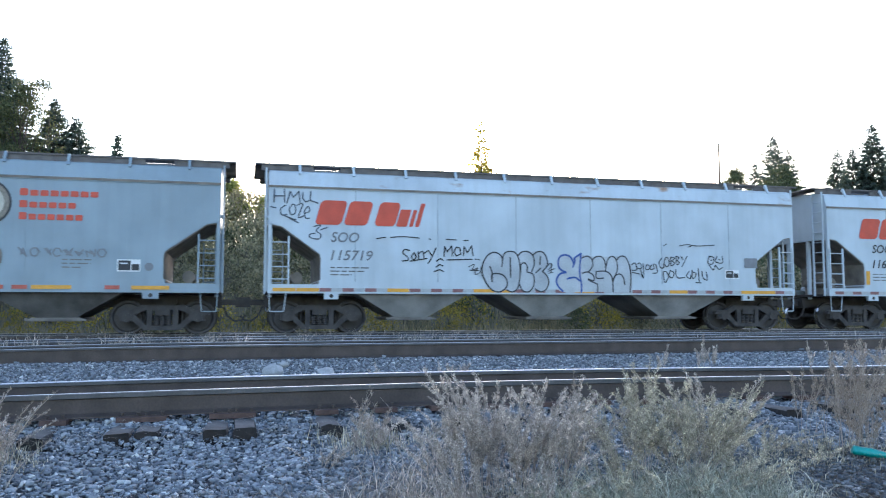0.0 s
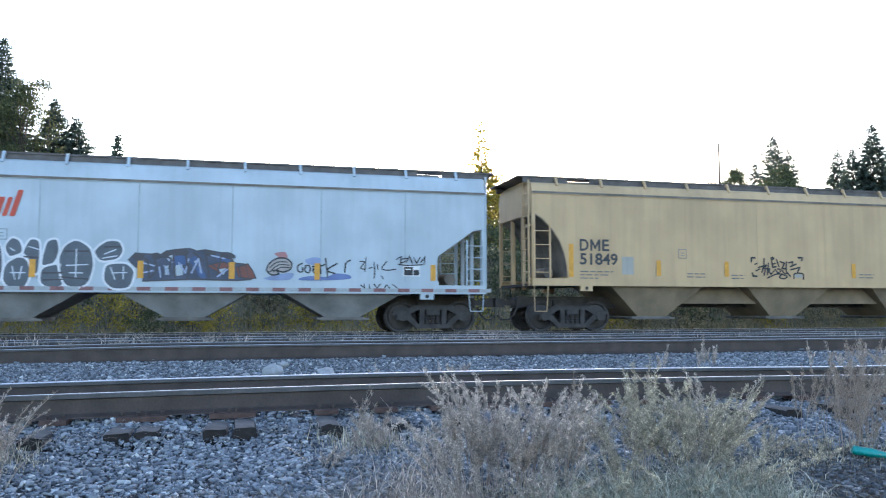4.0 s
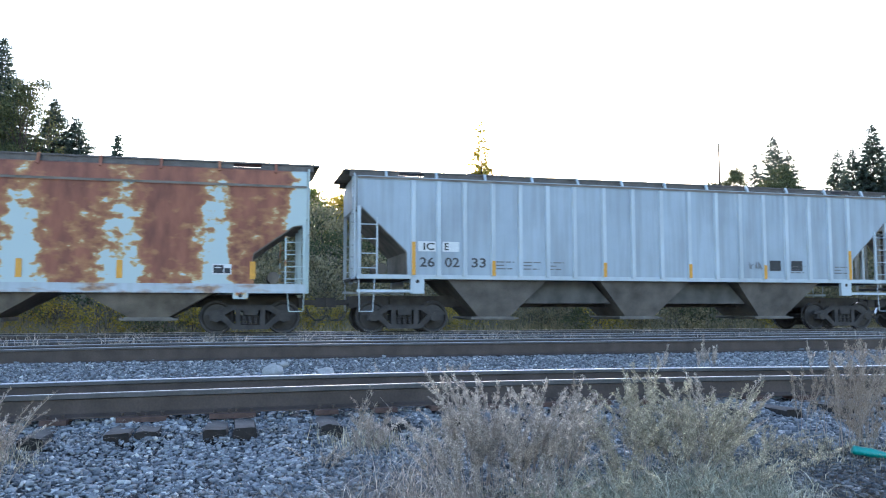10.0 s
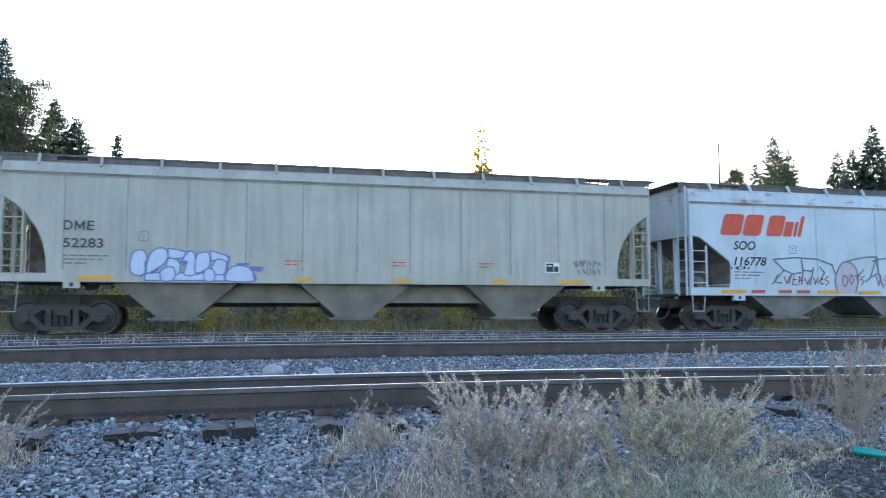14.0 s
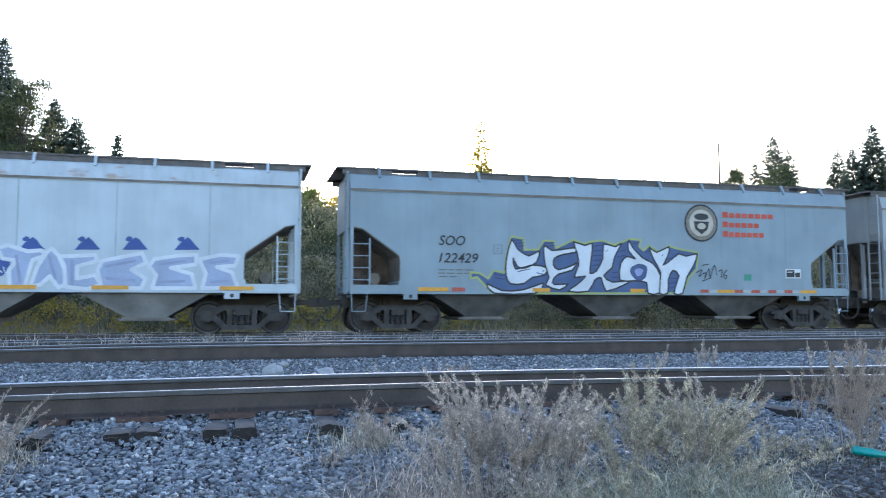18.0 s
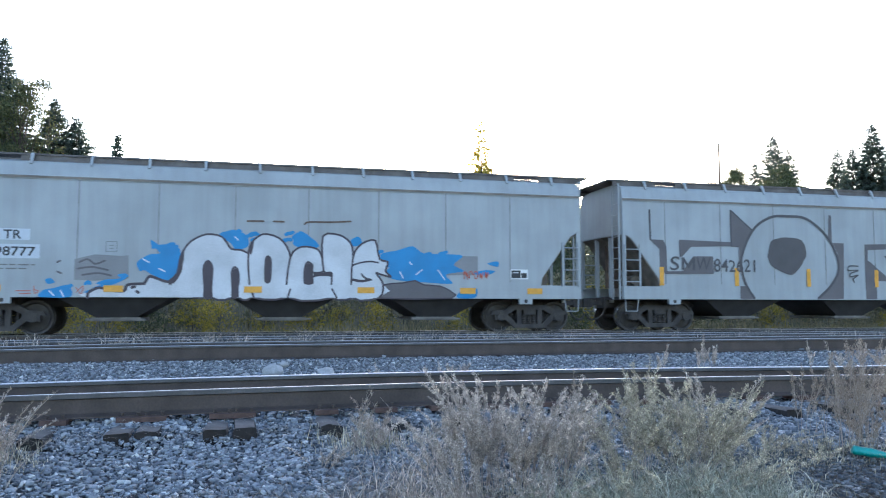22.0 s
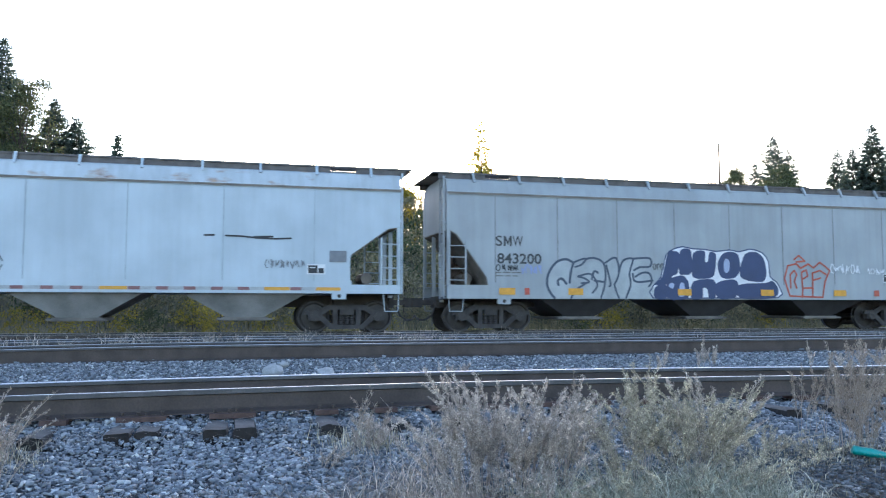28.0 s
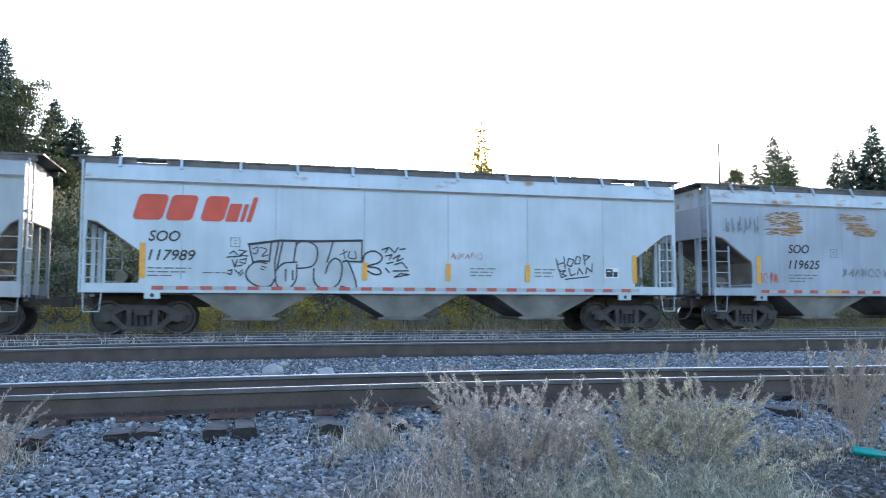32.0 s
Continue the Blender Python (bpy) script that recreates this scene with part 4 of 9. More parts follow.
def railway_brand(car, u, z):
    """A round badge and three short lines of red blocks."""
    rows = [(1.92, 0.62), (1.38, 0.31), (1.55, 0.0)]
    for w, dz in rows:
        n = round(w / 0.235)
        for i in range(n):
            hh = 0.185 if i == 0 else 0.15
            x = u + w * i / n
            flat("brand_block", [round_bar(x, x + w / n * 0.80, z + dz, z + dz + hh, 0, 0.03)], 1, RED, car, "small red lettering block")
    c = (u - 0.78, z + 0.42)
    b = flat("badge", [disc(*c, 0.60, n=36)], 1, INK, car, "round dark railway badge")
    flat("badge_ring", [disc(*c, 0.545, n=36)], 2, BADGE_RING, b)
    flat("badge_field", [disc(*c, 0.43, n=32)], 3, BADGE, b)
    flat("badge_shape", [[(c[0] - 0.28, c[1] + 0.05), (c[0] + 0.28, c[1] + 0.05), (c[0] + 0.22, c[1] - 0.2), (c[0], c[1] - 0.36), (c[0] - 0.22, c[1] - 0.2)], disc(c[0], c[1] + 0.2, 0.26, 0.11)], 4, INK, b)
    flat("badge_shape", [disc(c[0], c[1] - 0.1, 0.15, 0.1)], 5, BADGE, b)


BADGE_RING = tinted("badge_brown", (0.27, 0.235, 0.19), 0.6, 12, 0.6)
BADGE = tinted("badge_cream", (0.55, 0.50, 0.42), 0.8, 4, 0.6)


def block_m(car, a, b, q, h, m, layer=1, label=""):
    """An upright block capital with a short notch."""
    t, c = 0.19 * h, (a + b) / 2
    flat("reporting_mark", [[(a, q), (a + t, q), (a + t, q + h * 0.97), (a, q + h)], [(b - t, q), (b, q), (b, q + h), (b - t, q + h * 0.97)], [(a + t, q + h * 0.60), (c, q + h * 0.10), (c, q + h * 0.42), (a + t, q + h * 0.97)], [(c, q + h * 0.10), (b - t, q + h * 0.60), (b - t, q + h * 0.97), (c, q + h * 0.42)]], layer, m, car, label)


def ident(car, marks, number, u, z, slant=0.22, w=1.2, mw=0.8, gap=0.51, h=0.29, bold=0.012, m=None):
    if marks == "DME":
        # upright block capitals; the middle one has a short notch
        k, q = mw / 0.98, z + gap
        letters(car, "reporting_mark", "D", u, q, 0.29 * k, h, m, 1, slant, bold)
        letters(car, "reporting_mark", "E", u + 0.74 * k, q, 0.24 * k, h, m, 1, slant, bold)
        block_m(car, u + 0.345 * k, u + 0.68 * k, q, h, m)
    else:
        letters(car, "reporting_mark", marks, u, z + gap, mw, h, m, 1, slant, bold)
    letters(car, "wagon_number", number, u, z, w, h, m, 1, slant, bold)
    word_lines(car, u, z - 0.22, (1.1, 0.95, 0.6))


def closed_curve(pts, n):
    """A closed outline with smooth bends between its points."""
    if n < 2:
        return list(pts)
    k = len(pts)
    out = []
    for i in range(k):
        p0, p1, p2, p3 = pts[i - 1], pts[i], pts[(i + 1) % k], pts[(i + 2) % k]
        for j in range(n):
            t = j / n
            out.append(tuple(0.5 * (2 * p1[a] + 0.85 * (p2[a] - p0[a]) * t + (1.7 * p0[a] - 5.15 * p1[a] + 4.3 * p2[a] - 0.85 * p3[a]) * t * t + (3.15 * p1[a] - 0.85 * p0[a] - 3.15 * p2[a] + 0.85 * p3[a]) * t ** 3) for a in (0, 1)))
    return out


def painted(car, pts, fill, edge, w, layer, label, smooth):
    """One sprayed letter or patch: a filled outline, with an edge line on top."""
    curve = closed_curve(pts, smooth)
    f = flat("graffiti_letter", [curve], layer, fill, car, label)
    if edge:
        strokes("letter_edge", [curve + curve[:1]], w, layer + 0.15, edge, f)


def sprayed(car, lines, material, w, layer, label, smooth):
    """Sprayed lines, one after another."""
    for line in lines:
        strokes("graffiti_stroke", [rounded_line(line, smooth) if smooth and len(line) > 2 else line], w, layer, material, car, label)


def spray_cars():
    """Graffiti drawn letter by letter."""
    c = [car for car, _ in CARS]
    # white wagon with black tags
    sprayed(c[1], [[(-8.29, 4), (-8.3, 3.64)], [(-8.02, 4.01), (-8.01, 3.65)], [(-8.3, 3.81), (-8.01, 3.82)], [(-7.95, 3.62), (-7.86, 3.95), (-7.77, 3.79), (-7.62, 3.96), (-7.59, 3.64)], [(-7.51, 3.93), (-7.52, 3.77), (-7.43, 3.67), (-7.31, 3.72), (-7.29, 3.98)], [(-7.29, 3.71), (-7.09, 3.65)]], SCRAWL, 0.035, 5, "grey hand-sprayed letters", 0)
    sprayed(c[1], [[(-7.98, 3.56), (-8.11, 3.46), (-8.09, 3.29), (-7.94, 3.3)], [(-7.79, 3.6), (-7.88, 3.46), (-7.82, 3.3), (-7.71, 3.37), (-7.73, 3.57), (-7.79, 3.6)], [(-7.67, 3.57), (-7.51, 3.61), (-7.63, 3.24), (-7.48, 3.28)], [(-7.44, 3.35), (-7.32, 3.42), (-7.36, 3.55), (-7.46, 3.41), (-7.43, 3.22), (-7.32, 3.22)], [(-8.38, 3.51), (-8.25, 3.48)], [(-8, 3.26), (-7.69, 3.16)], [(-7.87, 3.2), (-7.63, 3.08)]], SCRAWL, 0.032, 5, "grey hand-sprayed letters", 4)
    sprayed(c[1], [[(-7.19, 2.99), (-7.01, 3.03), (-7.13, 2.87), (-7, 2.77), (-7.06, 2.64), (-7.28, 2.67), (-7.31, 2.76), (-7.16, 2.8)], [(-7.01, 2.9), (-6.82, 2.97)]], SCRAWL, 0.032, 5, "grey hand-sprayed squiggle", 4)
    sprayed(c[1], [[(-4.46, 2.36), (-4.6, 2.39), (-4.66, 2.29), (-4.54, 2.19), (-4.5, 2.09), (-4.67, 2.06)], [(-4.34, 2.3), (-4.4, 2.2), (-4.36, 2.1), (-4.27, 2.16), (-4.32, 2.3)], [(-4.21, 2.33), (-4.19, 2.13)], [(-4.2, 2.27), (-4.1, 2.35)], [(-4.06, 2.35), (-4.04, 2.15)], [(-4.05, 2.28), (-3.92, 2.37)], [(-3.9, 2.37), (-3.81, 2.24)], [(-3.68, 2.45), (-3.81, 2.17), (-3.91, 2)], [(-4.44, 2.06), (-3.94, 2.14)]], INK, 0.035, 5, "black hand-sprayed word", 4)
    sprayed(c[1], [[(-3.44, 2.21), (-3.42, 2.5), (-3.34, 2.35), (-3.21, 2.52), (-3.18, 2.23)], [(-3.07, 2.49), (-3.14, 2.35), (-3.07, 2.23), (-2.93, 2.29), (-2.96, 2.46), (-3.07, 2.49)], [(-2.85, 2.24), (-2.83, 2.51), (-2.73, 2.33), (-2.6, 2.54), (-2.56, 2.24)], [(-3.34, 2.11), (-2.59, 2.14)], [(-2.49, 2.15), (-2.46, 2.14)], [(-2.4, 2.13), (-2.37, 2.13)]], INK, 0.035, 5, "black hand-sprayed word", 0)
    sprayed(c[1], [[(-3.67, 2.07), (-3.54, 2.14), (-3.47, 2.09)], [(-3.67, 1.9), (-3.57, 1.97), (-3.47, 1.93)], [(-3.72, 1.77), (-3.57, 1.82), (-3.45, 1.77)]], INK, 0.035, 5, "black hand-sprayed squiggle", 4)
    sprayed(c[1], [[(-5.43, 2.68), (-5.29, 2.71), (-5.16, 2.73)], [(-5.02, 2.73), (-4.64, 2.76), (-4.18, 2.73)], [(-3.88, 2.71), (-3.84, 2.7)], [(-3.37, 2.71), (-3.07, 2.7)], [(-2.84, 2.69), (-2.7, 2.69)]], INK, 0.03, 4, "dark scorched dashes", 4)
    sprayed(c[1], [[(-2.69, 1.92), (-2.52, 1.99), (-2.59, 1.82), (-2.42, 1.89), (-2.52, 1.71), (-2.35, 1.75), (-2.31, 1.92)], [(-2.66, 1.82), (-2.38, 1.81)]], INK, 0.025, 5, "black hand-sprayed squiggle", 4)
    painted(c[1], [(-2.28, 1.75), (-2.24, 2.06), (-2.11, 2.26), (-1.92, 2.35), (-1.7, 2.31), (-1.56, 2.36), (-1.39, 2.4), (-1.19, 2.32), (-0.96, 2.4), (-0.73, 2.39), (-0.5, 2.41), (-0.28, 2.29), (-0.24, 2.07), (-0.32, 1.84), (-0.23, 1.7), (-0.18, 1.48), (-0.27, 1.28), (-0.44, 1.2), (-0.64, 1.26), (-0.87, 1.19), (-1.1, 1.28), (-1.35, 1.19), (-1.52, 1.25), (-1.74, 1.19), (-1.97, 1.24), (-2.16, 1.46)], SPRAY_THIN, None, 0, 4.5, "thin silver filling of round letters", 4)
    painted(c[1], [(0.03, 1.54), (0.09, 1.68), (0.19, 1.78), (0.12, 2.07), (0.19, 2.26), (0.4, 2.32), (0.63, 2.24), (0.87, 2.34), (1.08, 2.3), (1.37, 2.28), (1.61, 2.28), (1.92, 2.3), (2.22, 2.31), (2.43, 2.21), (2.53, 1.7), (2.49, 1.21), (1.37, 1.21), (0.25, 1.2), (0.09, 1.4)], SPRAY_THIN, None, 0, 4.5, "thin silver filling of round letters", 4)
    sprayed(c[1], [[(-1.98, 1.49), (-1.97, 1.71), (-1.69, 1.71), (-1.52, 1.55), (-1.53, 1.33), (-1.74, 1.19), (-1.97, 1.24), (-2.16, 1.46), (-2.28, 1.76), (-2.25, 2.04), (-2.11, 2.26), (-1.92, 2.36), (-1.72, 2.29), (-1.65, 2.13), (-1.67, 1.94)], [(-2.04, 1.93), (-1.98, 1.77), (-1.97, 1.49)]], INK, 0.042, 5.5, "black outline of a round letter", 4)
    sprayed(c[1], [[(-1.65, 2.1), (-1.61, 2.3), (-1.47, 2.39), (-1.25, 2.36), (-1.13, 2.14), (-1.1, 1.83), (-1.12, 1.55), (-1.18, 1.3), (-1.35, 1.19), (-1.52, 1.25)], [(-1.41, 2.22), (-1.4, 1.63)]], INK, 0.042, 5.6, "black outline of a round letter", 4)
    sprayed(c[1], [[(-1.16, 2.28), (-1.02, 2.39), (-0.82, 2.39), (-0.68, 2.26), (-0.65, 2.01), (-0.73, 1.81)], [(-1.08, 1.78), (-1.07, 2), (-0.96, 2.06), (-0.87, 1.95), (-0.89, 1.81)], [(-0.87, 1.78), (-0.7, 1.73), (-0.65, 1.5), (-0.73, 1.28), (-0.87, 1.19), (-1.04, 1.25), (-1.13, 1.44)]], INK, 0.042, 5.7, "black outline of a round letter", 4)
    sprayed(c[1], [[(-0.68, 2.31), (-0.53, 2.4), (-0.36, 2.38), (-0.24, 2.18), (-0.24, 1.98), (-0.39, 1.81)], [(-0.59, 1.78), (-0.45, 1.9)], [(-0.39, 1.81), (-0.24, 1.67), (-0.19, 1.48), (-0.27, 1.28), (-0.44, 1.2), (-0.62, 1.28)], [(-0.45, 2.26), (-0.47, 2.01)]], INK, 0.042, 5.8, "black outline of a round letter", 4)
    sprayed(c[1], [[(-0.24, 1.96), (-0.13, 2.06), (-0.07, 1.99), (-0.19, 1.87)], [(-0.21, 1.81), (0.01, 1.9)], [(-0.19, 1.76), (-0.04, 1.79)], [(-0.11, 2.04), (-0.1, 1.79)]], INK, 0.025, 5, "black hand-sprayed squiggle", 4)
    sprayed(c[1], [[(0.63, 2.05), (0.54, 2.24), (0.37, 2.32), (0.19, 2.27), (0.12, 2.1), (0.17, 1.9), (0.37, 1.79)], [(0.37, 1.79), (0.17, 1.74), (0.06, 1.56), (0.1, 1.39), (0.26, 1.22)], [(0.42, 1.6), (0.66, 1.64), (0.82, 1.54)], [(0.87, 2.37), (0.83, 2.03), (0.82, 1.74), (0.87, 1.46), (0.87, 1.2)], [(0.6, 1.96), (0.67, 2.13), (0.66, 2.23), (0.87, 2.37)]], SPRAY_NAVYBLUE, 0.055, 5.9, "blue outline of a round letter", 4)
    sprayed(c[1], [[(0.9, 2.23), (1.08, 2.3), (1.22, 2.2), (1.25, 2), (1.1, 1.8)], [(0.9, 1.77), (1.07, 1.81), (1.26, 1.72), (1.28, 1.55), (1.1, 1.6)], [(1.1, 1.57), (1.28, 1.49), (1.37, 1.46)]], INK, 0.04, 5.5, "black outline of a round letter", 4)
    sprayed(c[1], [[(1.24, 2.18), (1.37, 2.28), (1.55, 2.28), (1.66, 2.13), (1.68, 1.87)], [(1.37, 1.83), (1.67, 1.84), (1.85, 1.73), (1.91, 1.5), (1.92, 1.21)], [(1.37, 1.83), (1.37, 1.63), (1.61, 1.63)], [(1.4, 1.46), (1.41, 1.21)]], INK, 0.04, 5.6, "black outline of a round letter", 4)
    sprayed(c[1], [[(1.69, 1.95), (1.76, 2.21), (1.92, 2.3), (2.04, 2.19), (2.07, 1.87), (1.91, 1.58)], [(2.05, 2.19), (2.19, 2.31), (2.37, 2.27), (2.49, 1.99), (2.53, 1.65), (2.49, 1.21)], [(1.92, 1.5), (2, 1.7), (2.16, 1.76), (2.28, 1.64), (2.31, 1.44)]], INK, 0.04, 5.7, "black outline of a round letter", 4)
    sprayed(c[1], [[(2.56, 2.05), (2.68, 2.11), (2.74, 1.91), (2.58, 1.88)], [(2.76, 2.08), (2.86, 2.11), (2.89, 1.94), (2.77, 1.95)], [(2.96, 2.09), (2.96, 1.65), (2.89, 1.77)], [(3.08, 2.06), (3.03, 1.94), (3.14, 1.91), (3.17, 2.03), (3.08, 2.06)], [(3.24, 2.06), (3.2, 1.92), (3.33, 1.95), (3.3, 2.07), (3.39, 2.06), (3.44, 1.83), (3.3, 1.8)], [(2.58, 1.82), (2.83, 1.77)], [(2.86, 1.91), (2.95, 1.65)]], INK, 0.028, 5, "black hand-sprayed letters", 4)
    sprayed(c[1], [[(3.61, 2.27), (3.51, 2.15), (3.55, 1.98), (3.67, 1.98), (3.66, 2.1)], [(3.74, 2.3), (3.69, 2.13), (3.77, 2), (3.86, 2.1), (3.82, 2.28), (3.74, 2.3)], [(3.91, 2.31), (3.93, 2.04), (4.05, 2.13), (3.95, 2.19), (4.06, 2.28), (3.91, 2.31)], [(4.1, 2.34), (4.12, 2.08), (4.22, 2.14), (4.14, 2.21), (4.21, 2.3), (4.1, 2.34)], [(4.28, 2.34), (4.34, 2.23)], [(4.5, 2.35), (4.31, 2.02)]], INK, 0.028, 5, "black hand-sprayed letters", 4)
    sprayed(c[1], [[(3.64, 1.83), (3.73, 1.86), (3.83, 1.72), (3.7, 1.51), (3.64, 1.83)], [(3.89, 1.9), (3.86, 1.72), (3.95, 1.66), (4.02, 1.81), (3.89, 1.9)], [(4.08, 1.93), (4.13, 1.67), (4.4, 1.68)], [(4.56, 1.87), (4.46, 1.73), (4.59, 1.64), (4.62, 1.76)], [(4.66, 1.91), (4.68, 1.64), (4.81, 1.79), (4.69, 1.85)], [(4.88, 1.97), (4.91, 1.52)], [(4.78, 1.52), (4.97, 1.51)], [(5.01, 1.88), (5.04, 1.67), (5.2, 1.61), (5.17, 1.85)]], INK, 0.028, 5, "black hand-sprayed letters", 4)
    sprayed(c[1], [[(5.28, 2.36), (5.24, 2.15), (5.4, 2.12), (5.44, 2.33), (5.28, 2.36)], [(5.57, 2.37), (5.51, 2.19), (5.76, 2.16), (5.75, 2.37)], [(5.27, 2.09), (5.43, 1.92), (5.5, 2.07), (5.63, 1.95), (5.76, 2.01)], [(5.34, 2.24), (5.37, 2.22)], [(5.63, 2.27), (5.67, 2.25)]], INK, 0.03, 5, "black hand-sprayed letters", 4)
    sprayed(c[1], [[(3.68, 2.66), (3.78, 2.72)], [(4.22, 2.67), (4.54, 2.72), (4.86, 2.68), (5.48, 2.72)], [(4.54, 2.64), (4.67, 2.68)]], INK, 0.028, 4, "dark scorched dashes", 4)
    # white wagon with dark round graffiti
    painted(c[2], [(-5.35, 2.02), (-5.09, 2.15), (-5.07, 1.45), (-5.23, 1.23), (-5.45, 1.3), (-5.47, 1.56), (-5.34, 1.71)], SPRAY_ASH, SPRAY_WHITE, 0.055, 2, "dark round letter with a white edge", 4)
    painted(c[2], [(-4.75, 2.49), (-4.98, 2.34), (-5.09, 1.97), (-5.08, 1.52), (-4.93, 1.23), (-4.56, 1.23), (-4.41, 1.53), (-4.4, 1.98), (-4.49, 2.35)], SPRAY_ASH, SPRAY_WHITE, 0.055, 2.25, "dark round letter with a white edge", 4)
    painted(c[2], [(-4.23, 2.51), (-4.38, 2.27), (-4.26, 2.01), (-3.96, 2.13), (-4.02, 2.43)], SPRAY_ASH, SPRAY_WHITE, 0.055, 2.5, "dark round letter with a white edge", 4)
    painted(c[2], [(-3.96, 2.13), (-3.81, 2.47), (-3.58, 2.44), (-3.54, 2.06), (-3.58, 1.61), (-3.73, 1.61), (-3.85, 1.98)], SPRAY_ASH, SPRAY_WHITE, 0.055, 2.75, "dark round letter with a white edge", 4)
    painted(c[2], [(-4.07, 2.02), (-4.34, 1.83), (-4.41, 1.46), (-4.26, 1.24), (-3.88, 1.24), (-3.75, 1.61), (-3.85, 1.95)], SPRAY_ASH, SPRAY_WHITE, 0.055, 3, "dark round letter with a white edge", 4)
    painted(c[2], [(-3.5, 2.06), (-3.39, 2.44), (-3.15, 2.48), (-3.1, 2.14), (-3.23, 1.84), (-3.5, 1.8)], SPRAY_ASH, SPRAY_WHITE, 0.055, 3.25, "dark round letter with a white edge", 4)
    painted(c[2], [(-3.23, 1.84), (-3.5, 1.73), (-3.54, 1.39), (-3.35, 1.23), (-3, 1.28), (-2.95, 1.62), (-3.08, 1.83)], SPRAY_ASH, SPRAY_WHITE, 0.055, 3.5, "dark round letter with a white edge", 4)
    painted(c[2], [(-2.77, 2.47), (-3, 2.3), (-3.12, 1.92), (-3, 1.39), (-2.77, 1.23), (-2.41, 1.32), (-2.26, 1.78), (-2.33, 2.23), (-2.57, 2.44)], SPRAY_ASH, SPRAY_WHITE, 0.055, 3.75, "dark round letter with a white edge", 4)
    painted(c[2], [(-2.27, 2.2), (-1.98, 2.47), (-1.66, 2.47), (-1.55, 2.21), (-1.7, 1.98), (-2.1, 1.93)], SPRAY_ASH, SPRAY_WHITE, 0.055, 4, "dark round letter with a white edge", 4)
    painted(c[2], [(-1.7, 1.9), (-1.98, 1.82), (-2.02, 1.44), (-1.78, 1.21), (-1.38, 1.25), (-1.26, 1.64), (-1.42, 1.87)], SPRAY_ASH, SPRAY_WHITE, 0.055, 4.25, "dark round letter with a white edge", 4)
    sprayed(c[2], [[(-4.71, 2.04), (-4.71, 1.49)], [(-4.9, 1.64), (-4.64, 1.68)], [(-2.92, 1.81), (-2.41, 1.84)], [(-2.69, 2.23), (-2.69, 1.51)], [(-2.84, 1.62), (-2.53, 1.62)], [(-2.02, 2.12), (-1.74, 2.24)], [(-4.26, 2.24), (-4.15, 2.17)], [(-4.22, 1.61), (-3.88, 1.61)], [(-4.19, 1.77), (-4.11, 1.44)], [(-3.96, 1.77), (-4.02, 1.45)], [(-1.82, 1.63), (-1.46, 1.64)], [(-1.86, 1.78), (-1.74, 1.46)], [(-1.54, 1.79), (-1.54, 1.47)], [(-3.81, 2.28), (-3.58, 2.21)], [(-2.06, 2.01), (-1.7, 2.08)]], SPRAY_ICE, 0.028, 5, "white strokes inside the letters", 0)
    sprayed(c[2], [[(-4.98, 2.19), (-4.53, 2.21)], [(-5.03, 1.89), (-4.45, 1.92)], [(-5.01, 1.38), (-4.49, 1.4)], [(-2.96, 2.18), (-2.37, 2.19)], [(-3.04, 1.51), (-2.37, 1.46)], [(-3.92, 2.02), (-3.58, 2)], [(-3.46, 1.61), (-3, 1.62)], [(-3.46, 1.43), (-3, 1.45)], [(-2.02, 2.31), (-1.62, 2.32)]], SPRAY_DARK, 0.04, 4.8, "black shading strokes", 0)
    painted(c[2], [(-1.42, 1.98), (-1.26, 2.16), (-0.89, 2.14), (-0.65, 2.11), (-0.48, 2.23), (-0.24, 2.27), (0.1, 2.31), (0.3, 2.24), (0.51, 2.28), (0.85, 2.22), (1.14, 2.17), (1.27, 1.94), (1.57, 1.9), (1.73, 1.49), (1.35, 1.46), (0.17, 1.48), (-1.06, 1.42), (-1.04, 1.68), (-1.26, 1.81)], SPRAY_STORM, SPRAY_DARK, 0.035, 1.5, "tangled navy graffiti", 0)
    painted(c[2], [(0.55, 1.85), (1, 1.97), (1.15, 1.86), (0.93, 1.64)], SPRAY_RUSTRED, SPRAY_DARK, 0.02, 2.6, "dull red graffiti patch", 0)
    painted(c[2], [(1.31, 1.81), (1.57, 1.88), (1.67, 1.52), (1.39, 1.55)], SPRAY_RUSTRED, SPRAY_DARK, 0.02, 2.6, "dull red graffiti patch", 0)
    sprayed(c[2], [[(-0.65, 1.8), (-0.61, 1.53)], [(-0.53, 1.84), (-0.41, 1.61)], [(-0.16, 1.92), (0.01, 1.65), (0.09, 2.02)], [(0.17, 1.65), (0.34, 2.04), (0.42, 1.65)], [(-1.1, 1.91), (-0.77, 1.83)], [(-1.06, 1.64), (-0.81, 1.7)], [(0.68, 2.13), (1.01, 2.05)], [(0.84, 1.56), (1.1, 1.76)], [(-0.44, 2.03), (-0.32, 1.92)]], SPRAY_SOFTBLUE, 0.04, 2.9, "pale strokes in the tangle", 0)
    sprayed(c[2], [[(-0.81, 2.14), (-0.73, 1.72), (-0.9, 1.5)], [(-0.32, 2.23), (-0.24, 1.53)], [(-0.03, 2.27), (0.09, 1.73), (0.05, 1.5)], [(0.51, 2.24), (0.63, 1.54)], [(0.93, 2.17), (0.84, 1.62)], [(-1.3, 2.06), (-0.97, 1.99), (-0.9, 1.49)], [(-0.65, 2.07), (-0.36, 2.03), (-0.41, 1.76)], [(0.22, 2.2), (0.47, 1.97)]], SPRAY_DARK, 0.05, 3.2, "black graffiti strokes", 4)
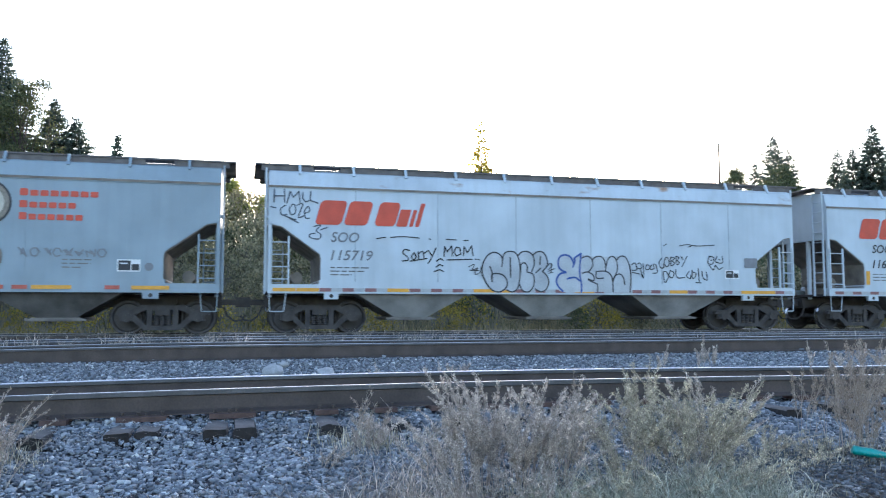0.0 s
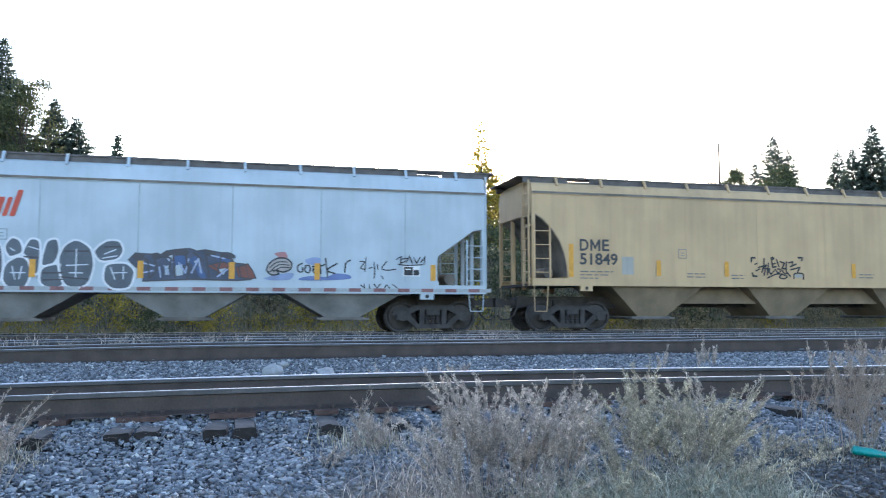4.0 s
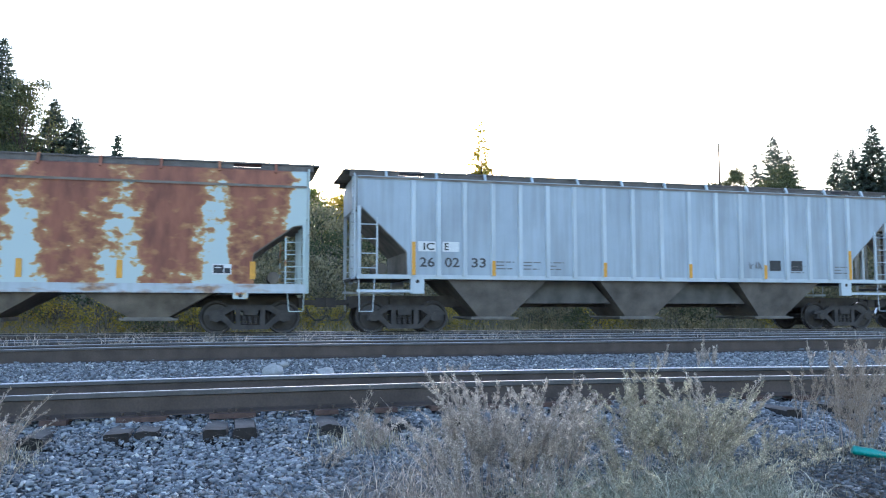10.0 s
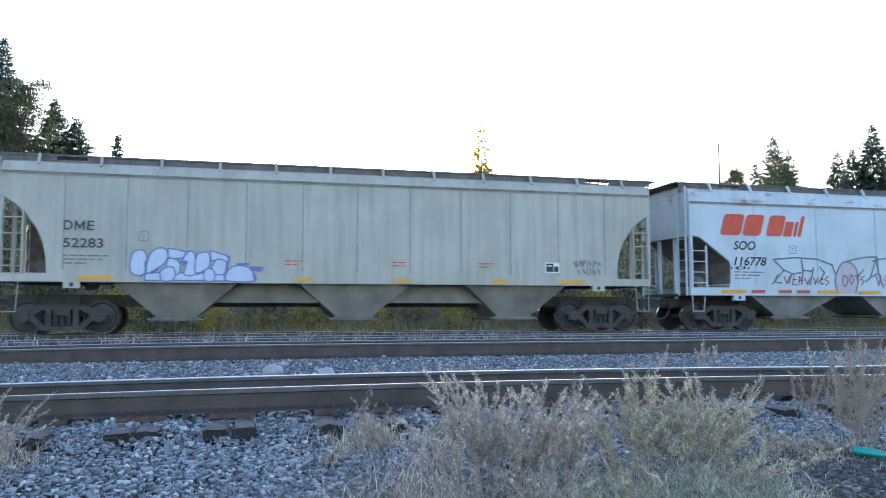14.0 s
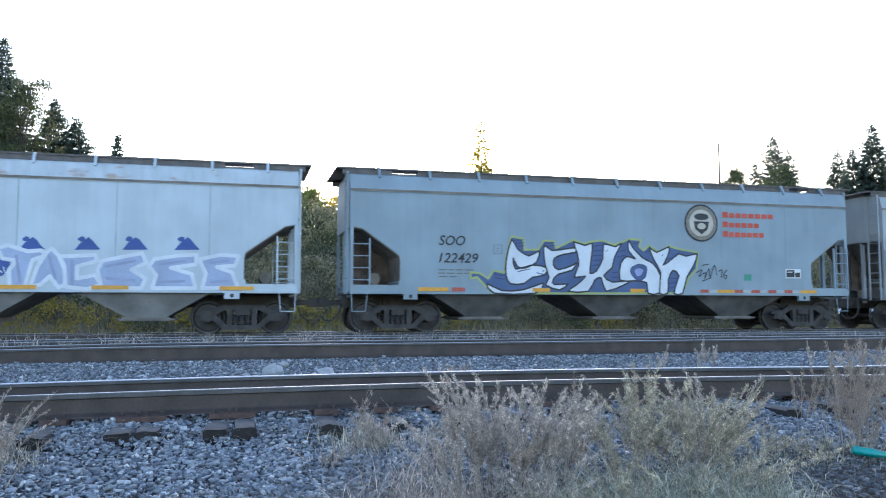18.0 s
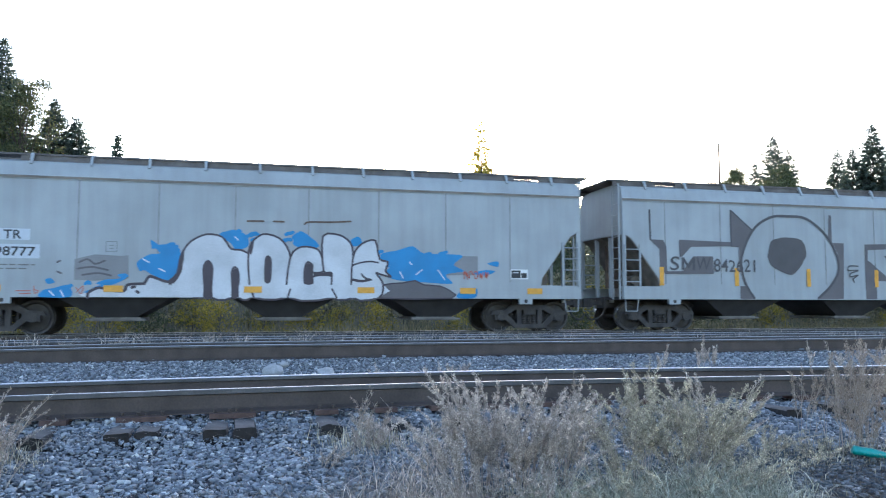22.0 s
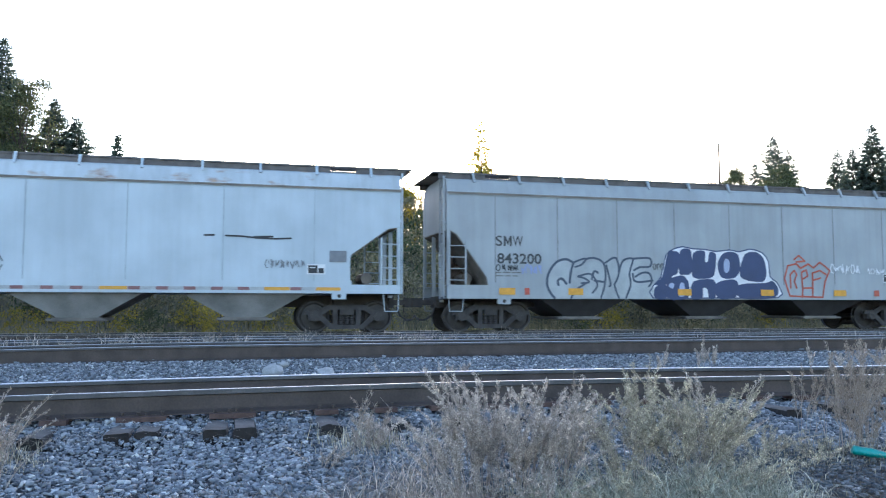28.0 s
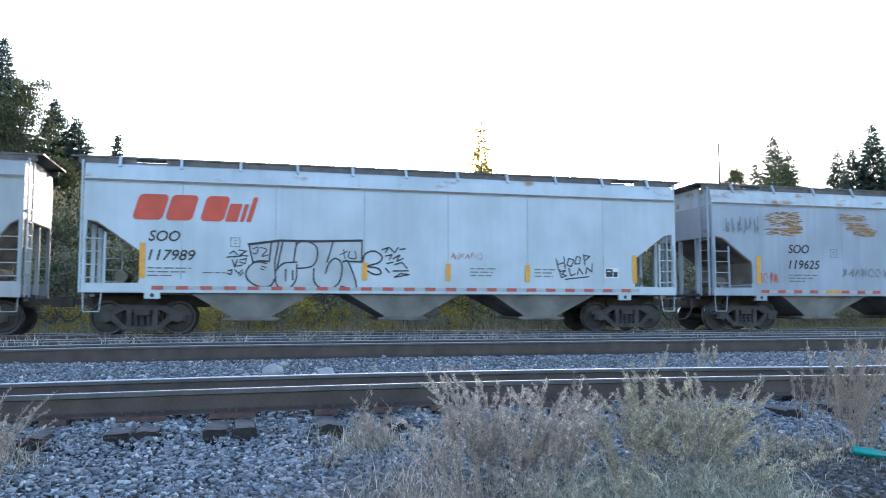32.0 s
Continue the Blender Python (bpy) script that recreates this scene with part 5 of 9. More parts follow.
    # beige wagon with a pale blue tag
    painted(c[6], [(-5.63, 1.65), (-4.65, 1.65), (-3.62, 1.64), (-3.59, 1.44), (-4.54, 1.45), (-5.64, 1.44)], SPRAY_PALEBLUE, SPRAY_MIDNIGHT, 0.035, 2, "pale blue letter with a dusky blue edge", 0)
    painted(c[6], [(-5.77, 2.25), (-5.94, 2.18), (-6.01, 1.93), (-5.99, 1.66), (-5.8, 1.56), (-5.63, 1.64), (-5.59, 1.94), (-5.63, 2.18)], SPRAY_PALEBLUE, SPRAY_MIDNIGHT, 0.035, 2.25, "pale blue letter with a dusky blue edge", 4)
    painted(c[6], [(-5.07, 2.3), (-4.82, 2.27), (-4.6, 2.21), (-4.68, 2.06), (-4.88, 2.02), (-5.06, 2.05)], SPRAY_PALEBLUE, SPRAY_MIDNIGHT, 0.035, 2.5, "pale blue letter with a dusky blue edge", 0)
    painted(c[6], [(-5.3, 2.31), (-5.49, 2.18), (-5.58, 1.94), (-5.6, 1.62), (-5.38, 1.73), (-5.16, 1.89), (-5.07, 2.11), (-5.13, 2.27)], SPRAY_PALEBLUE, SPRAY_MIDNIGHT, 0.035, 2.75, "pale blue letter with a dusky blue edge", 4)
    painted(c[6], [(-5.05, 2.03), (-4.85, 2), (-4.75, 1.87), (-4.79, 1.62), (-4.96, 1.65), (-5.1, 1.81)], SPRAY_PALEBLUE, SPRAY_MIDNIGHT, 0.035, 3, "pale blue letter with a dusky blue edge", 4)
    painted(c[6], [(-5.1, 1.8), (-4.93, 1.79), (-4.87, 1.59), (-4.96, 1.44), (-5.21, 1.44), (-5.26, 1.67)], SPRAY_PALEBLUE, SPRAY_MIDNIGHT, 0.035, 3.25, "pale blue letter with a dusky blue edge", 4)
    painted(c[6], [(-4.54, 2.23), (-4.66, 2.07), (-4.72, 1.94), (-4.58, 1.95), (-4.65, 1.61), (-4.37, 1.61), (-4.36, 2.01), (-4.42, 2.21)], SPRAY_PALEBLUE, SPRAY_MIDNIGHT, 0.035, 3.5, "pale blue letter with a dusky blue edge", 4)
    painted(c[6], [(-3.98, 2.26), (-3.49, 2.11), (-3.55, 1.91), (-3.71, 2.01), (-3.97, 1.99)], SPRAY_PALEBLUE, SPRAY_MIDNIGHT, 0.035, 3.75, "pale blue letter with a dusky blue edge", 0)
    painted(c[6], [(-4.2, 2.2), (-4.34, 2.12), (-4.37, 1.67), (-4.14, 1.71), (-4, 1.85), (-4, 2.13), (-4.08, 2.22)], SPRAY_PALEBLUE, SPRAY_MIDNIGHT, 0.035, 4, "pale blue letter with a dusky blue edge", 4)
    painted(c[6], [(-3.82, 2.02), (-3.94, 1.82), (-3.87, 1.62), (-3.61, 1.64), (-3.56, 1.94), (-3.68, 2.02)], SPRAY_PALEBLUE, SPRAY_MIDNIGHT, 0.035, 4.25, "pale blue letter with a dusky blue edge", 4)
    painted(c[6], [(-4.03, 1.78), (-4.14, 1.68), (-4.12, 1.45), (-3.88, 1.45), (-3.88, 1.7)], SPRAY_PALEBLUE, SPRAY_MIDNIGHT, 0.035, 4.5, "pale blue letter with a dusky blue edge", 4)
    painted(c[6], [(-3.55, 1.45), (-3.51, 1.74), (-3.27, 1.87), (-3.01, 1.83), (-2.84, 1.67), (-2.81, 1.45)], SPRAY_PALEBLUE, SPRAY_MIDNIGHT, 0.035, 4.75, "pale blue letter with a dusky blue edge", 4)
    sprayed(c[6], [[(-5.63, 1.94), (-5.61, 1.64), (-5.74, 1.55)], [(-5.46, 1.64), (-5.31, 1.74)], [(-4.74, 1.94), (-4.61, 1.95), (-4.68, 1.87)], [(-4.31, 1.61), (-4.14, 1.71)], [(-3.54, 2.1), (-3.49, 2.1), (-3.55, 1.77)], [(-2.85, 1.67), (-2.8, 1.46)], [(-3.27, 1.9), (-2.98, 1.91)], [(-2.92, 1.82), (-2.6, 1.81)], [(-2.91, 1.76), (-2.64, 1.75)]], SPRAY_MIDNIGHT, 0.06, 5.4, "dusky blue shading strokes", 0)
    # white wagon with lilac graffiti
    painted(c[7], [(-2.7, 2.07), (-2.5, 2.24), (-2.21, 2.2), (-2.03, 1.99), (-1.98, 1.65), (-2.09, 1.23), (-2.8, 1.23), (-2.86, 1.72)], SPRAY_PINK, None, 0, 1, "pale pink sprayed blob", 4)
    sprayed(c[7], [[(-5.24, 2.3), (-4.37, 2.37), (-3.55, 2.33), (-2.97, 2.15), (-2.88, 1.85)], [(-5.24, 2.3), (-4.85, 1.95), (-5.31, 1.49)], [(-4.85, 1.95), (-4.52, 1.83), (-4.2, 1.88)], [(-4.17, 2.3), (-4.12, 1.96), (-4.19, 1.5)], [(-4.12, 1.96), (-3.79, 1.93), (-3.71, 2.05), (-3.86, 1.5)], [(-3.46, 2.06), (-3.29, 1.89), (-3.54, 1.54)], [(-5.08, 1.82), (-5.24, 1.57), (-4.96, 1.53)], [(-4.56, 1.83), (-4.68, 1.53)]], SPRAY_SLATEHAZE, 0.05, 2, "faded grey outline letters", 0)
    sprayed(c[7], [[(-2.82, 1.23), (-2.87, 1.68), (-2.71, 2.07), (-2.5, 2.25), (-2.21, 2.21), (-2.01, 1.98), (-1.97, 1.6), (-2.09, 1.21)], [(-2.54, 1.81), (-2.59, 1.55), (-2.47, 1.45), (-2.38, 1.69), (-2.54, 1.81)], [(-2.38, 2.29), (-1.69, 2.42), (-1.17, 2.45)]], SPRAY_SLATEHAZE, 0.055, 2, "faded grey outline letters", 4)
    sprayed(c[7], [[(-2.03, 1.73), (-1.73, 2)], [(-1.17, 2.45), (-1.47, 1.74), (-1.64, 1.61)], [(-1.47, 1.74), (-1.17, 1.88)], [(-1.17, 2.45), (-1.12, 1.88), (-0.94, 1.4)], [(-1.13, 2.36), (-0.47, 2.44), (0.16, 2.43), (-0.15, 2.02)], [(-0.64, 1.97), (-0.15, 2.02)], [(-0.6, 1.97), (-0.64, 1.66), (-0.46, 1.44)], [(-0.46, 1.44), (0.17, 1.49)], [(-0.5, 1.22), (-0.28, 1.44)], [(-1.35, 2.31), (-1.13, 2.29)], [(-0.02, 2.29), (-0.24, 2.07)]], SPRAY_SLATEHAZE, 0.055, 2, "faded grey outline letters", 0)
    sprayed(c[7], [[(-4.86, 1.74), (-4.76, 1.52), (-4.62, 1.77)], [(-4.48, 1.79), (-4.55, 1.49), (-4.37, 1.47)], [(-4.52, 1.64), (-4.4, 1.65)], [(-4.29, 1.5), (-4.28, 1.75), (-4.15, 1.62), (-4.27, 1.61)], [(-3.72, 1.73), (-3.66, 1.5), (-3.56, 1.73)], [(-3.5, 1.63), (-3.36, 1.7), (-3.45, 1.5), (-3.32, 1.53)], [(-3.16, 1.76), (-3.29, 1.66), (-3.12, 1.58), (-3.26, 1.46)], [(-4.07, 1.69), (-3.96, 1.5), (-3.87, 1.69)]], SPRAY_CRIMSON, 0.03, 3, "dark red hand-sprayed letters", 0)
    sprayed(c[7], [[(-2.22, 1.84), (-2.32, 1.64), (-2.24, 1.5), (-2.13, 1.65), (-2.22, 1.84)], [(-2.01, 1.82), (-1.97, 1.52)], [(-2.1, 1.8), (-1.89, 1.84)], [(-1.71, 1.81), (-1.84, 1.69), (-1.72, 1.61), (-1.84, 1.48)], [(-1.25, 1.79), (-1.16, 1.57)], [(-1.03, 1.83), (-1.14, 1.48)], [(-0.83, 1.82), (-0.94, 1.68), (-0.8, 1.61), (-0.92, 1.48)]], SPRAY_CRIMSON, 0.03, 3, "dark red hand-sprayed letters", 0)
    painted(c[7], [(0.39, 1.54), (0.48, 1.81), (0.75, 1.95), (1.09, 1.97), (1.03, 1.68), (0.89, 1.52)], SPRAY_NAVYBLUE, None, 0, 1.5, "navy sprayed patch", 0)
    sprayed(c[7], [[(0.48, 1.67), (0.54, 1.59)], [(0.62, 1.72), (0.66, 1.59)], [(0.75, 1.72), (0.89, 1.61)], [(0.91, 1.75), (0.96, 1.61)]], SPRAY_ICE, 0.025, 2.5, "white letters on the navy patch", 0)
    painted(c[7], [(0.32, 2.05), (0.45, 2.12), (0.6, 2.03), (0.52, 1.9), (0.36, 1.94)], SPRAY_NAVYBLUE, None, 0, 1, "navy sprayed spot", 4)
    painted(c[7], [(1.25, 2.2), (1.39, 2.39), (1.56, 2.53), (1.65, 2.47), (1.74, 2.34), (1.86, 2.22)], SPRAY_NAVYBLUE, None, 0, 1, "navy sprayed dome", 0)
    painted(c[7], [(1.32, 2.47), (1.39, 2.54), (1.48, 2.52), (1.47, 2.44), (1.37, 2.42)], SPRAY_NAVYBLUE, None, 0, 1, "navy sprayed spot", 4)
    painted(c[7], [(2.56, 2.22), (2.71, 2.42), (2.88, 2.56), (2.97, 2.49), (3.07, 2.37), (3.18, 2.24)], SPRAY_NAVYBLUE, None, 0, 1, "navy sprayed dome", 0)
    painted(c[7], [(2.63, 2.5), (2.71, 2.57), (2.8, 2.55), (2.78, 2.46), (2.69, 2.44)], SPRAY_NAVYBLUE, None, 0, 1, "navy sprayed spot", 4)
    painted(c[7], [(3.72, 2.24), (3.86, 2.44), (4.04, 2.58), (4.14, 2.52), (4.24, 2.39), (4.35, 2.26)], SPRAY_NAVYBLUE, None, 0, 1, "navy sprayed dome", 0)
    painted(c[7], [(3.79, 2.52), (3.86, 2.6), (3.96, 2.57), (3.94, 2.49), (3.84, 2.46)], SPRAY_NAVYBLUE, None, 0, 1, "navy sprayed spot", 4)
    painted(c[7], [(5.02, 2.26), (5.17, 2.46), (5.35, 2.61), (5.45, 2.54), (5.55, 2.41), (5.67, 2.28)], SPRAY_NAVYBLUE, None, 0, 1, "navy sprayed dome", 0)
    painted(c[7], [(5.09, 2.55), (5.17, 2.62), (5.27, 2.6), (5.25, 2.51), (5.15, 2.49)], SPRAY_NAVYBLUE, None, 0, 1, "navy sprayed spot", 4)
    painted(c[7], [(0.75, 2.22), (0.99, 2.31), (1.45, 2.16), (1.78, 2.19), (1.89, 2.06), (1.58, 1.94), (1.42, 1.25), (1.08, 1.23), (1.04, 1.68), (1.22, 1.91), (0.88, 1.97)], SPRAY_SOFTBLUE, SPRAY_ICE, 0.10, 3, "soft lilac-blue letter with a white edge", 0)
    painted(c[7], [(1.91, 2.15), (2.03, 2.24), (2.19, 2.06), (2.49, 1.38), (2.21, 1.24), (2, 1.53), (1.78, 1.31), (1.54, 1.25), (1.7, 1.78)], SPRAY_SOFTBLUE, SPRAY_ICE, 0.10, 3.3, "soft lilac-blue letter with a white edge", 0)
    painted(c[7], [(2.21, 2.04), (3.07, 2.09), (3.12, 1.94), (2.64, 1.79), (2.64, 1.47), (3.07, 1.57), (3.24, 1.32), (2.89, 1.2), (2.38, 1.26), (2.33, 1.79)], SPRAY_SOFTBLUE, SPRAY_ICE, 0.10, 3.6, "soft lilac-blue letter with a white edge", 0)
    painted(c[7], [(3.23, 1.94), (4.21, 2.16), (4.32, 1.91), (3.96, 1.72), (4.31, 1.49), (4.21, 1.23), (3.24, 1.23), (3.13, 1.71)], SPRAY_SOFTBLUE, SPRAY_ICE, 0.10, 3.9, "soft lilac-blue letter with a white edge", 0)
    painted(c[7], [(4.53, 2.01), (5.12, 2.11), (5.59, 2.14), (5.57, 1.88), (4.94, 1.78), (5.48, 1.62), (5.58, 1.24), (4.48, 1.24), (4.58, 1.58), (4.39, 1.82)], SPRAY_SOFTBLUE, SPRAY_ICE, 0.10, 4.2, "soft lilac-blue letter with a white edge", 0)
    painted(c[7], [(5.66, 2.02), (6.22, 2.15), (6.69, 2.12), (6.59, 1.86), (6.12, 1.82), (6.52, 1.67), (6.68, 1.27), (5.75, 1.24), (5.84, 1.64)], SPRAY_SOFTBLUE, SPRAY_ICE, 0.10, 4.5, "soft lilac-blue letter with a white edge", 0)
    sprayed(c[7], [[(1.2, 2.04), (1.31, 1.37)], [(1.96, 2.06), (2.13, 1.47)], [(2.51, 1.93), (2.53, 1.33)], [(3.33, 1.8), (4.04, 1.95)], [(3.37, 1.48), (4.04, 1.44)], [(4.66, 1.87), (5.29, 1.97)], [(4.7, 1.4), (5.29, 1.43)], [(5.94, 1.93), (6.41, 1.99)], [(5.98, 1.41), (6.4, 1.44)]], SPRAY_PERI, 0.07, 5.2, "lilac shading strokes", 0)
    # blue-grey wagon with spiky graffiti
    painted(c[8], [(-4.82, 1.76), (-4.52, 1.73), (-4.28, 1.58), (-4.11, 1.82), (-3.77, 1.76), (-3.71, 2.26), (-3.55, 2.85), (-3.17, 2.78), (-3.14, 2.45), (-2.7, 2.47), (-2.52, 2.74), (-2.19, 2.73), (-2.13, 2.52), (-1.55, 2.79), (-1.26, 2.67), (-0.93, 2.75), (-0.6, 2.79), (-0.18, 2.66), (0.32, 2.85), (0.7, 2.83), (0.65, 2.62), (0.8, 2.5), (0.99, 2.66), (1.3, 2.47), (1.69, 2.66), (2.02, 2.57), (2.7, 2.48), (2.64, 1.95), (2.36, 1.68), (2.12, 1.18), (-1.17, 1.16), (-4.13, 1.15), (-4.41, 1.4), (-4.62, 1.62), (-4.82, 1.57)], SPRAY_DUSK, SPRAY_LIME, 0.06, 1, "blue shading of spiky letters with a lime glow", 0)
    painted(c[8], [(-4.31, 1.43), (-3.86, 1.23), (-3.24, 1.25), (-2.75, 1.4), (-2.54, 1.45), (-2.82, 1.15), (-4.1, 1.15)], SPRAY_ICE, INK, 0.05, 2, "spiky white letter with a navy edge", 2)
    painted(c[8], [(-3.54, 2.76), (-3.37, 2.48), (-3.01, 2.27), (-2.66, 2.43), (-2.76, 2.09), (-3.11, 1.91), (-3.36, 1.94), (-3.5, 2.19), (-3.42, 1.87), (-2.9, 2), (-2.44, 1.93), (-2.51, 1.7), (-2.9, 1.63), (-3.17, 1.44), (-3.59, 1.43), (-3.73, 1.69), (-3.71, 2.19)], SPRAY_ICE, INK, 0.05, 2.3, "spiky white letter with a navy edge", 2)
    painted(c[8], [(-2.49, 2.6), (-2.27, 2.45), (-1.77, 2.51), (-1.27, 2.57), (-1.48, 2.41), (-1.91, 2.33), (-2.19, 2.21), (-2.21, 1.99), (-2.05, 1.87), (-1.62, 2), (-1.46, 2.09), (-1.61, 1.86), (-2.05, 1.74), (-2.24, 1.56), (-2.2, 1.42), (-1.75, 1.44), (-2.04, 1.26), (-2.47, 1.4), (-2.37, 1.63), (-2.48, 1.99), (-2.53, 2.39)], SPRAY_ICE, INK, 0.05, 2.6, "spiky white letter with a navy edge", 2)
    painted(c[8], [(-1.55, 2.72), (-1.18, 2.62), (-0.94, 2.69), (-0.98, 2.23), (-1.03, 1.78), (-0.81, 1.85), (-0.59, 2.24), (-0.56, 2.68), (-0.18, 2.6), (0.04, 2.71), (-0.2, 2.28), (-0.29, 1.95), (-0.57, 1.71), (-0.29, 1.51), (0.31, 1.56), (0.09, 1.42), (-0.5, 1.23), (-0.66, 1.64), (-0.88, 1.56), (-1.1, 1.22), (-1.75, 1.22), (-1.47, 1.42), (-1.18, 1.68), (-1.55, 1.64), (-1.4, 2.01), (-1.44, 2.37)], SPRAY_ICE, INK, 0.05, 2.9, "spiky white letter with a navy edge", 2)
    painted(c[8], [(0.29, 2.82), (0.42, 2.59), (0.77, 2.26), (1.09, 2.12), (1.35, 1.75), (1.32, 1.19), (0.92, 1.17), (0.88, 1.5), (0.46, 1.56), (-0.03, 1.57), (0.01, 2.1), (0.23, 2.31), (0.5, 2.24), (0.27, 2.49)], SPRAY_ICE, INK, 0.05, 3.2, "spiky white letter with a navy edge", 2)
    painted(c[8], [(0.99, 2.61), (1.24, 2.45), (1.68, 2.64), (1.63, 2.35), (1.46, 2.06), (1.69, 2.19), (2.01, 2.42), (2.28, 2.35), (2.67, 2.43), (2.54, 2.07), (2.28, 1.68), (2.12, 1.18), (1.81, 1.18), (2.01, 1.74), (1.79, 1.89), (1.63, 1.6), (1.6, 1.18), (1.31, 1.18), (1.37, 1.82), (1.15, 2.2)], SPRAY_ICE, INK, 0.05, 3.5, "spiky white letter with a navy edge", 2)
    painted(c[8], [(0.35, 1.94), (0.61, 2.07), (0.88, 1.99), (0.83, 1.68), (0.61, 1.56), (0.37, 1.74)], SPRAY_DUSK, SPRAY_NAVY, 0.03, 4.2, "blue centre of a spiky letter", 4)
    painted(c[8], [(0.46, 1.89), (0.65, 1.96), (0.78, 1.89), (0.69, 1.72), (0.54, 1.7)], SPRAY_MID, SPRAY_NAVY, 0.02, 4.8, "pale centre of a spiky letter", 4)
    sprayed(c[8], [[(-3.49, 2.73), (-3.19, 2.75)], [(-3.47, 2.63), (-3.17, 2.66)], [(-3.4, 2.55), (-3.16, 2.57)], [(-2.47, 2.66), (-2.2, 2.68)], [(-2.41, 2.57), (-2.17, 2.6)], [(-0.92, 2.6), (-0.59, 2.64)], [(-0.93, 2.45), (-0.58, 2.49)], [(-0.94, 2.31), (-0.59, 2.34)], [(-0.95, 2.16), (-0.61, 2.2)], [(-0.96, 2.01), (-0.68, 2.05)], [(-0.14, 2.43), (0.16, 2.51)], [(-0.11, 2.29), (0.16, 2.34)], [(0.42, 2.71), (0.65, 2.75)], [(0.84, 2.45), (1.01, 2.48)], [(-0.29, 1.8), (-0.05, 1.82)], [(-0.29, 1.65), (-0.05, 1.67)]], SPRAY_NAVY, 0.028, 4.9, "navy hatching", 0)
    sprayed(c[8], [[(1.58, 2.24), (1.93, 2.34)], [(1.65, 1.64), (1.97, 1.66)], [(1.64, 1.49), (1.89, 1.51)], [(1.63, 1.34), (1.85, 1.36)], [(-4.11, 1.72), (-3.8, 1.67)], [(-4.06, 1.61), (-3.77, 1.56)], [(-3.35, 1.8), (-2.97, 1.88)], [(-2.76, 1.77), (-2.4, 1.69)], [(-0.44, 2.5), (-0.43, 2.48)], [(-0.48, 2.46), (-0.5, 2.44)], [(-1.36, 1.61), (-1.41, 1.55)], [(1.46, 2.39), (1.42, 2.34)], [(-2.53, 1.85), (-2.57, 1.8)]], SPRAY_NAVY, 0.028, 4.9, "navy hatching", 0)
    sprayed(c[8], [[(2.64, 1.84), (2.84, 1.92), (2.72, 1.72), (2.96, 1.84), (2.92, 1.65), (3.08, 1.96), (3.12, 1.69), (3.28, 2.08), (3.36, 1.77)], [(2.84, 2.07), (3.08, 2.11)], [(2.84, 1.57), (3.16, 1.68)], [(3.44, 1.89), (3.56, 1.93), (3.52, 1.7)], [(3.73, 1.93), (3.6, 1.77), (3.68, 1.64), (3.72, 1.76), (3.62, 1.76)]], INK, 0.03, 2, "black hand-sprayed scrawl", 4)
    # grey wagon with bubble graffiti
    painted(c[9], [(-3.85, 1.92), (-3.55, 2.13), (-3.31, 2.16), (-3, 2.37), (-2.77, 2.26), (-2.8, 1.68), (-3.06, 1.44), (-3.46, 1.59), (-3.66, 1.71), (-3.78, 1.69)], SPRAY_BLUE, None, 0, 1, "bright blue sprayed patch", 4)
    painted(c[9], [(-3.52, 2.52), (-3.32, 2.39), (-3.16, 2.29), (-3.32, 2.25), (-3.49, 2.35)], SPRAY_BLUE, None, 0, 1, "bright blue sprayed patch", 4)
    painted(c[9], [(-1.77, 2.71), (-1.58, 2.8), (-1.37, 2.84), (-1.05, 2.69), (-1.01, 2.4), (-1.32, 2.29), (-1.46, 2.46)], SPRAY_BLUE, None, 0, 1, "bright blue sprayed patch", 4)
    painted(c[9], [(0.19, 2.49), (0.38, 2.85), (0.78, 2.61), (0.91, 2.42), (0.52, 2.36)], SPRAY_BLUE, None, 0, 1, "bright blue sprayed patch", 4)
    painted(c[9], [(1.8, 2.63), (2.03, 2.73), (2.12, 2.53), (1.87, 2.45)], SPRAY_BLUE, None, 0, 1, "bright blue sprayed patch", 4)
    painted(c[9], [(2.67, 2.24), (3.17, 2.37), (3.59, 2.49), (3.92, 2.29), (4.54, 2.28), (5.09, 2.24), (4.82, 1.97), (5.13, 1.79), (4.58, 1.68), (4.77, 1.42), (3.97, 1.45), (3.13, 1.51), (2.78, 1.66), (2.92, 1.93)], SPRAY_BLUE, None, 0, 1, "bright blue sprayed patch", 4)
    painted(c[9], [(-6.18, 1), (-6.09, 1.17), (-5.87, 1.22), (-5.5, 1.3), (-5.43, 1)], SPRAY_BLUE, None, 0, 1, "bright blue sprayed patch", 4)
    painted(c[9], [(-6.05, 1.44), (-5.92, 1.48), (-5.82, 1.37), (-5.99, 1.33)], SPRAY_BLUE, None, 0, 1, "bright blue sprayed patch", 4)
    painted(c[9], [(-4.84, 1.34), (-4.63, 1.45), (-4.3, 1.48), (-4.07, 1.58), (-4.15, 1.46), (-4.47, 1.31)], SPRAY_BLUE, None, 0, 1, "bright blue sprayed patch", 4)
    painted(c[9], [(-4.32, 1.58), (-4.13, 1.62), (-4.05, 1.54), (-4.24, 1.51)], SPRAY_BLUE, None, 0, 1, "bright blue sprayed patch", 4)
    painted(c[9], [(4.92, 1.01), (5.03, 1.2), (5.5, 1.31), (5.48, 1.02)], SPRAY_BLUE, None, 0, 1, "bright blue sprayed patch", 4)
    painted(c[9], [(5.4, 1.73), (5.79, 1.83), (6.09, 1.79), (5.79, 1.67)], SPRAY_BLUE, None, 0, 1, "bright blue sprayed patch", 4)
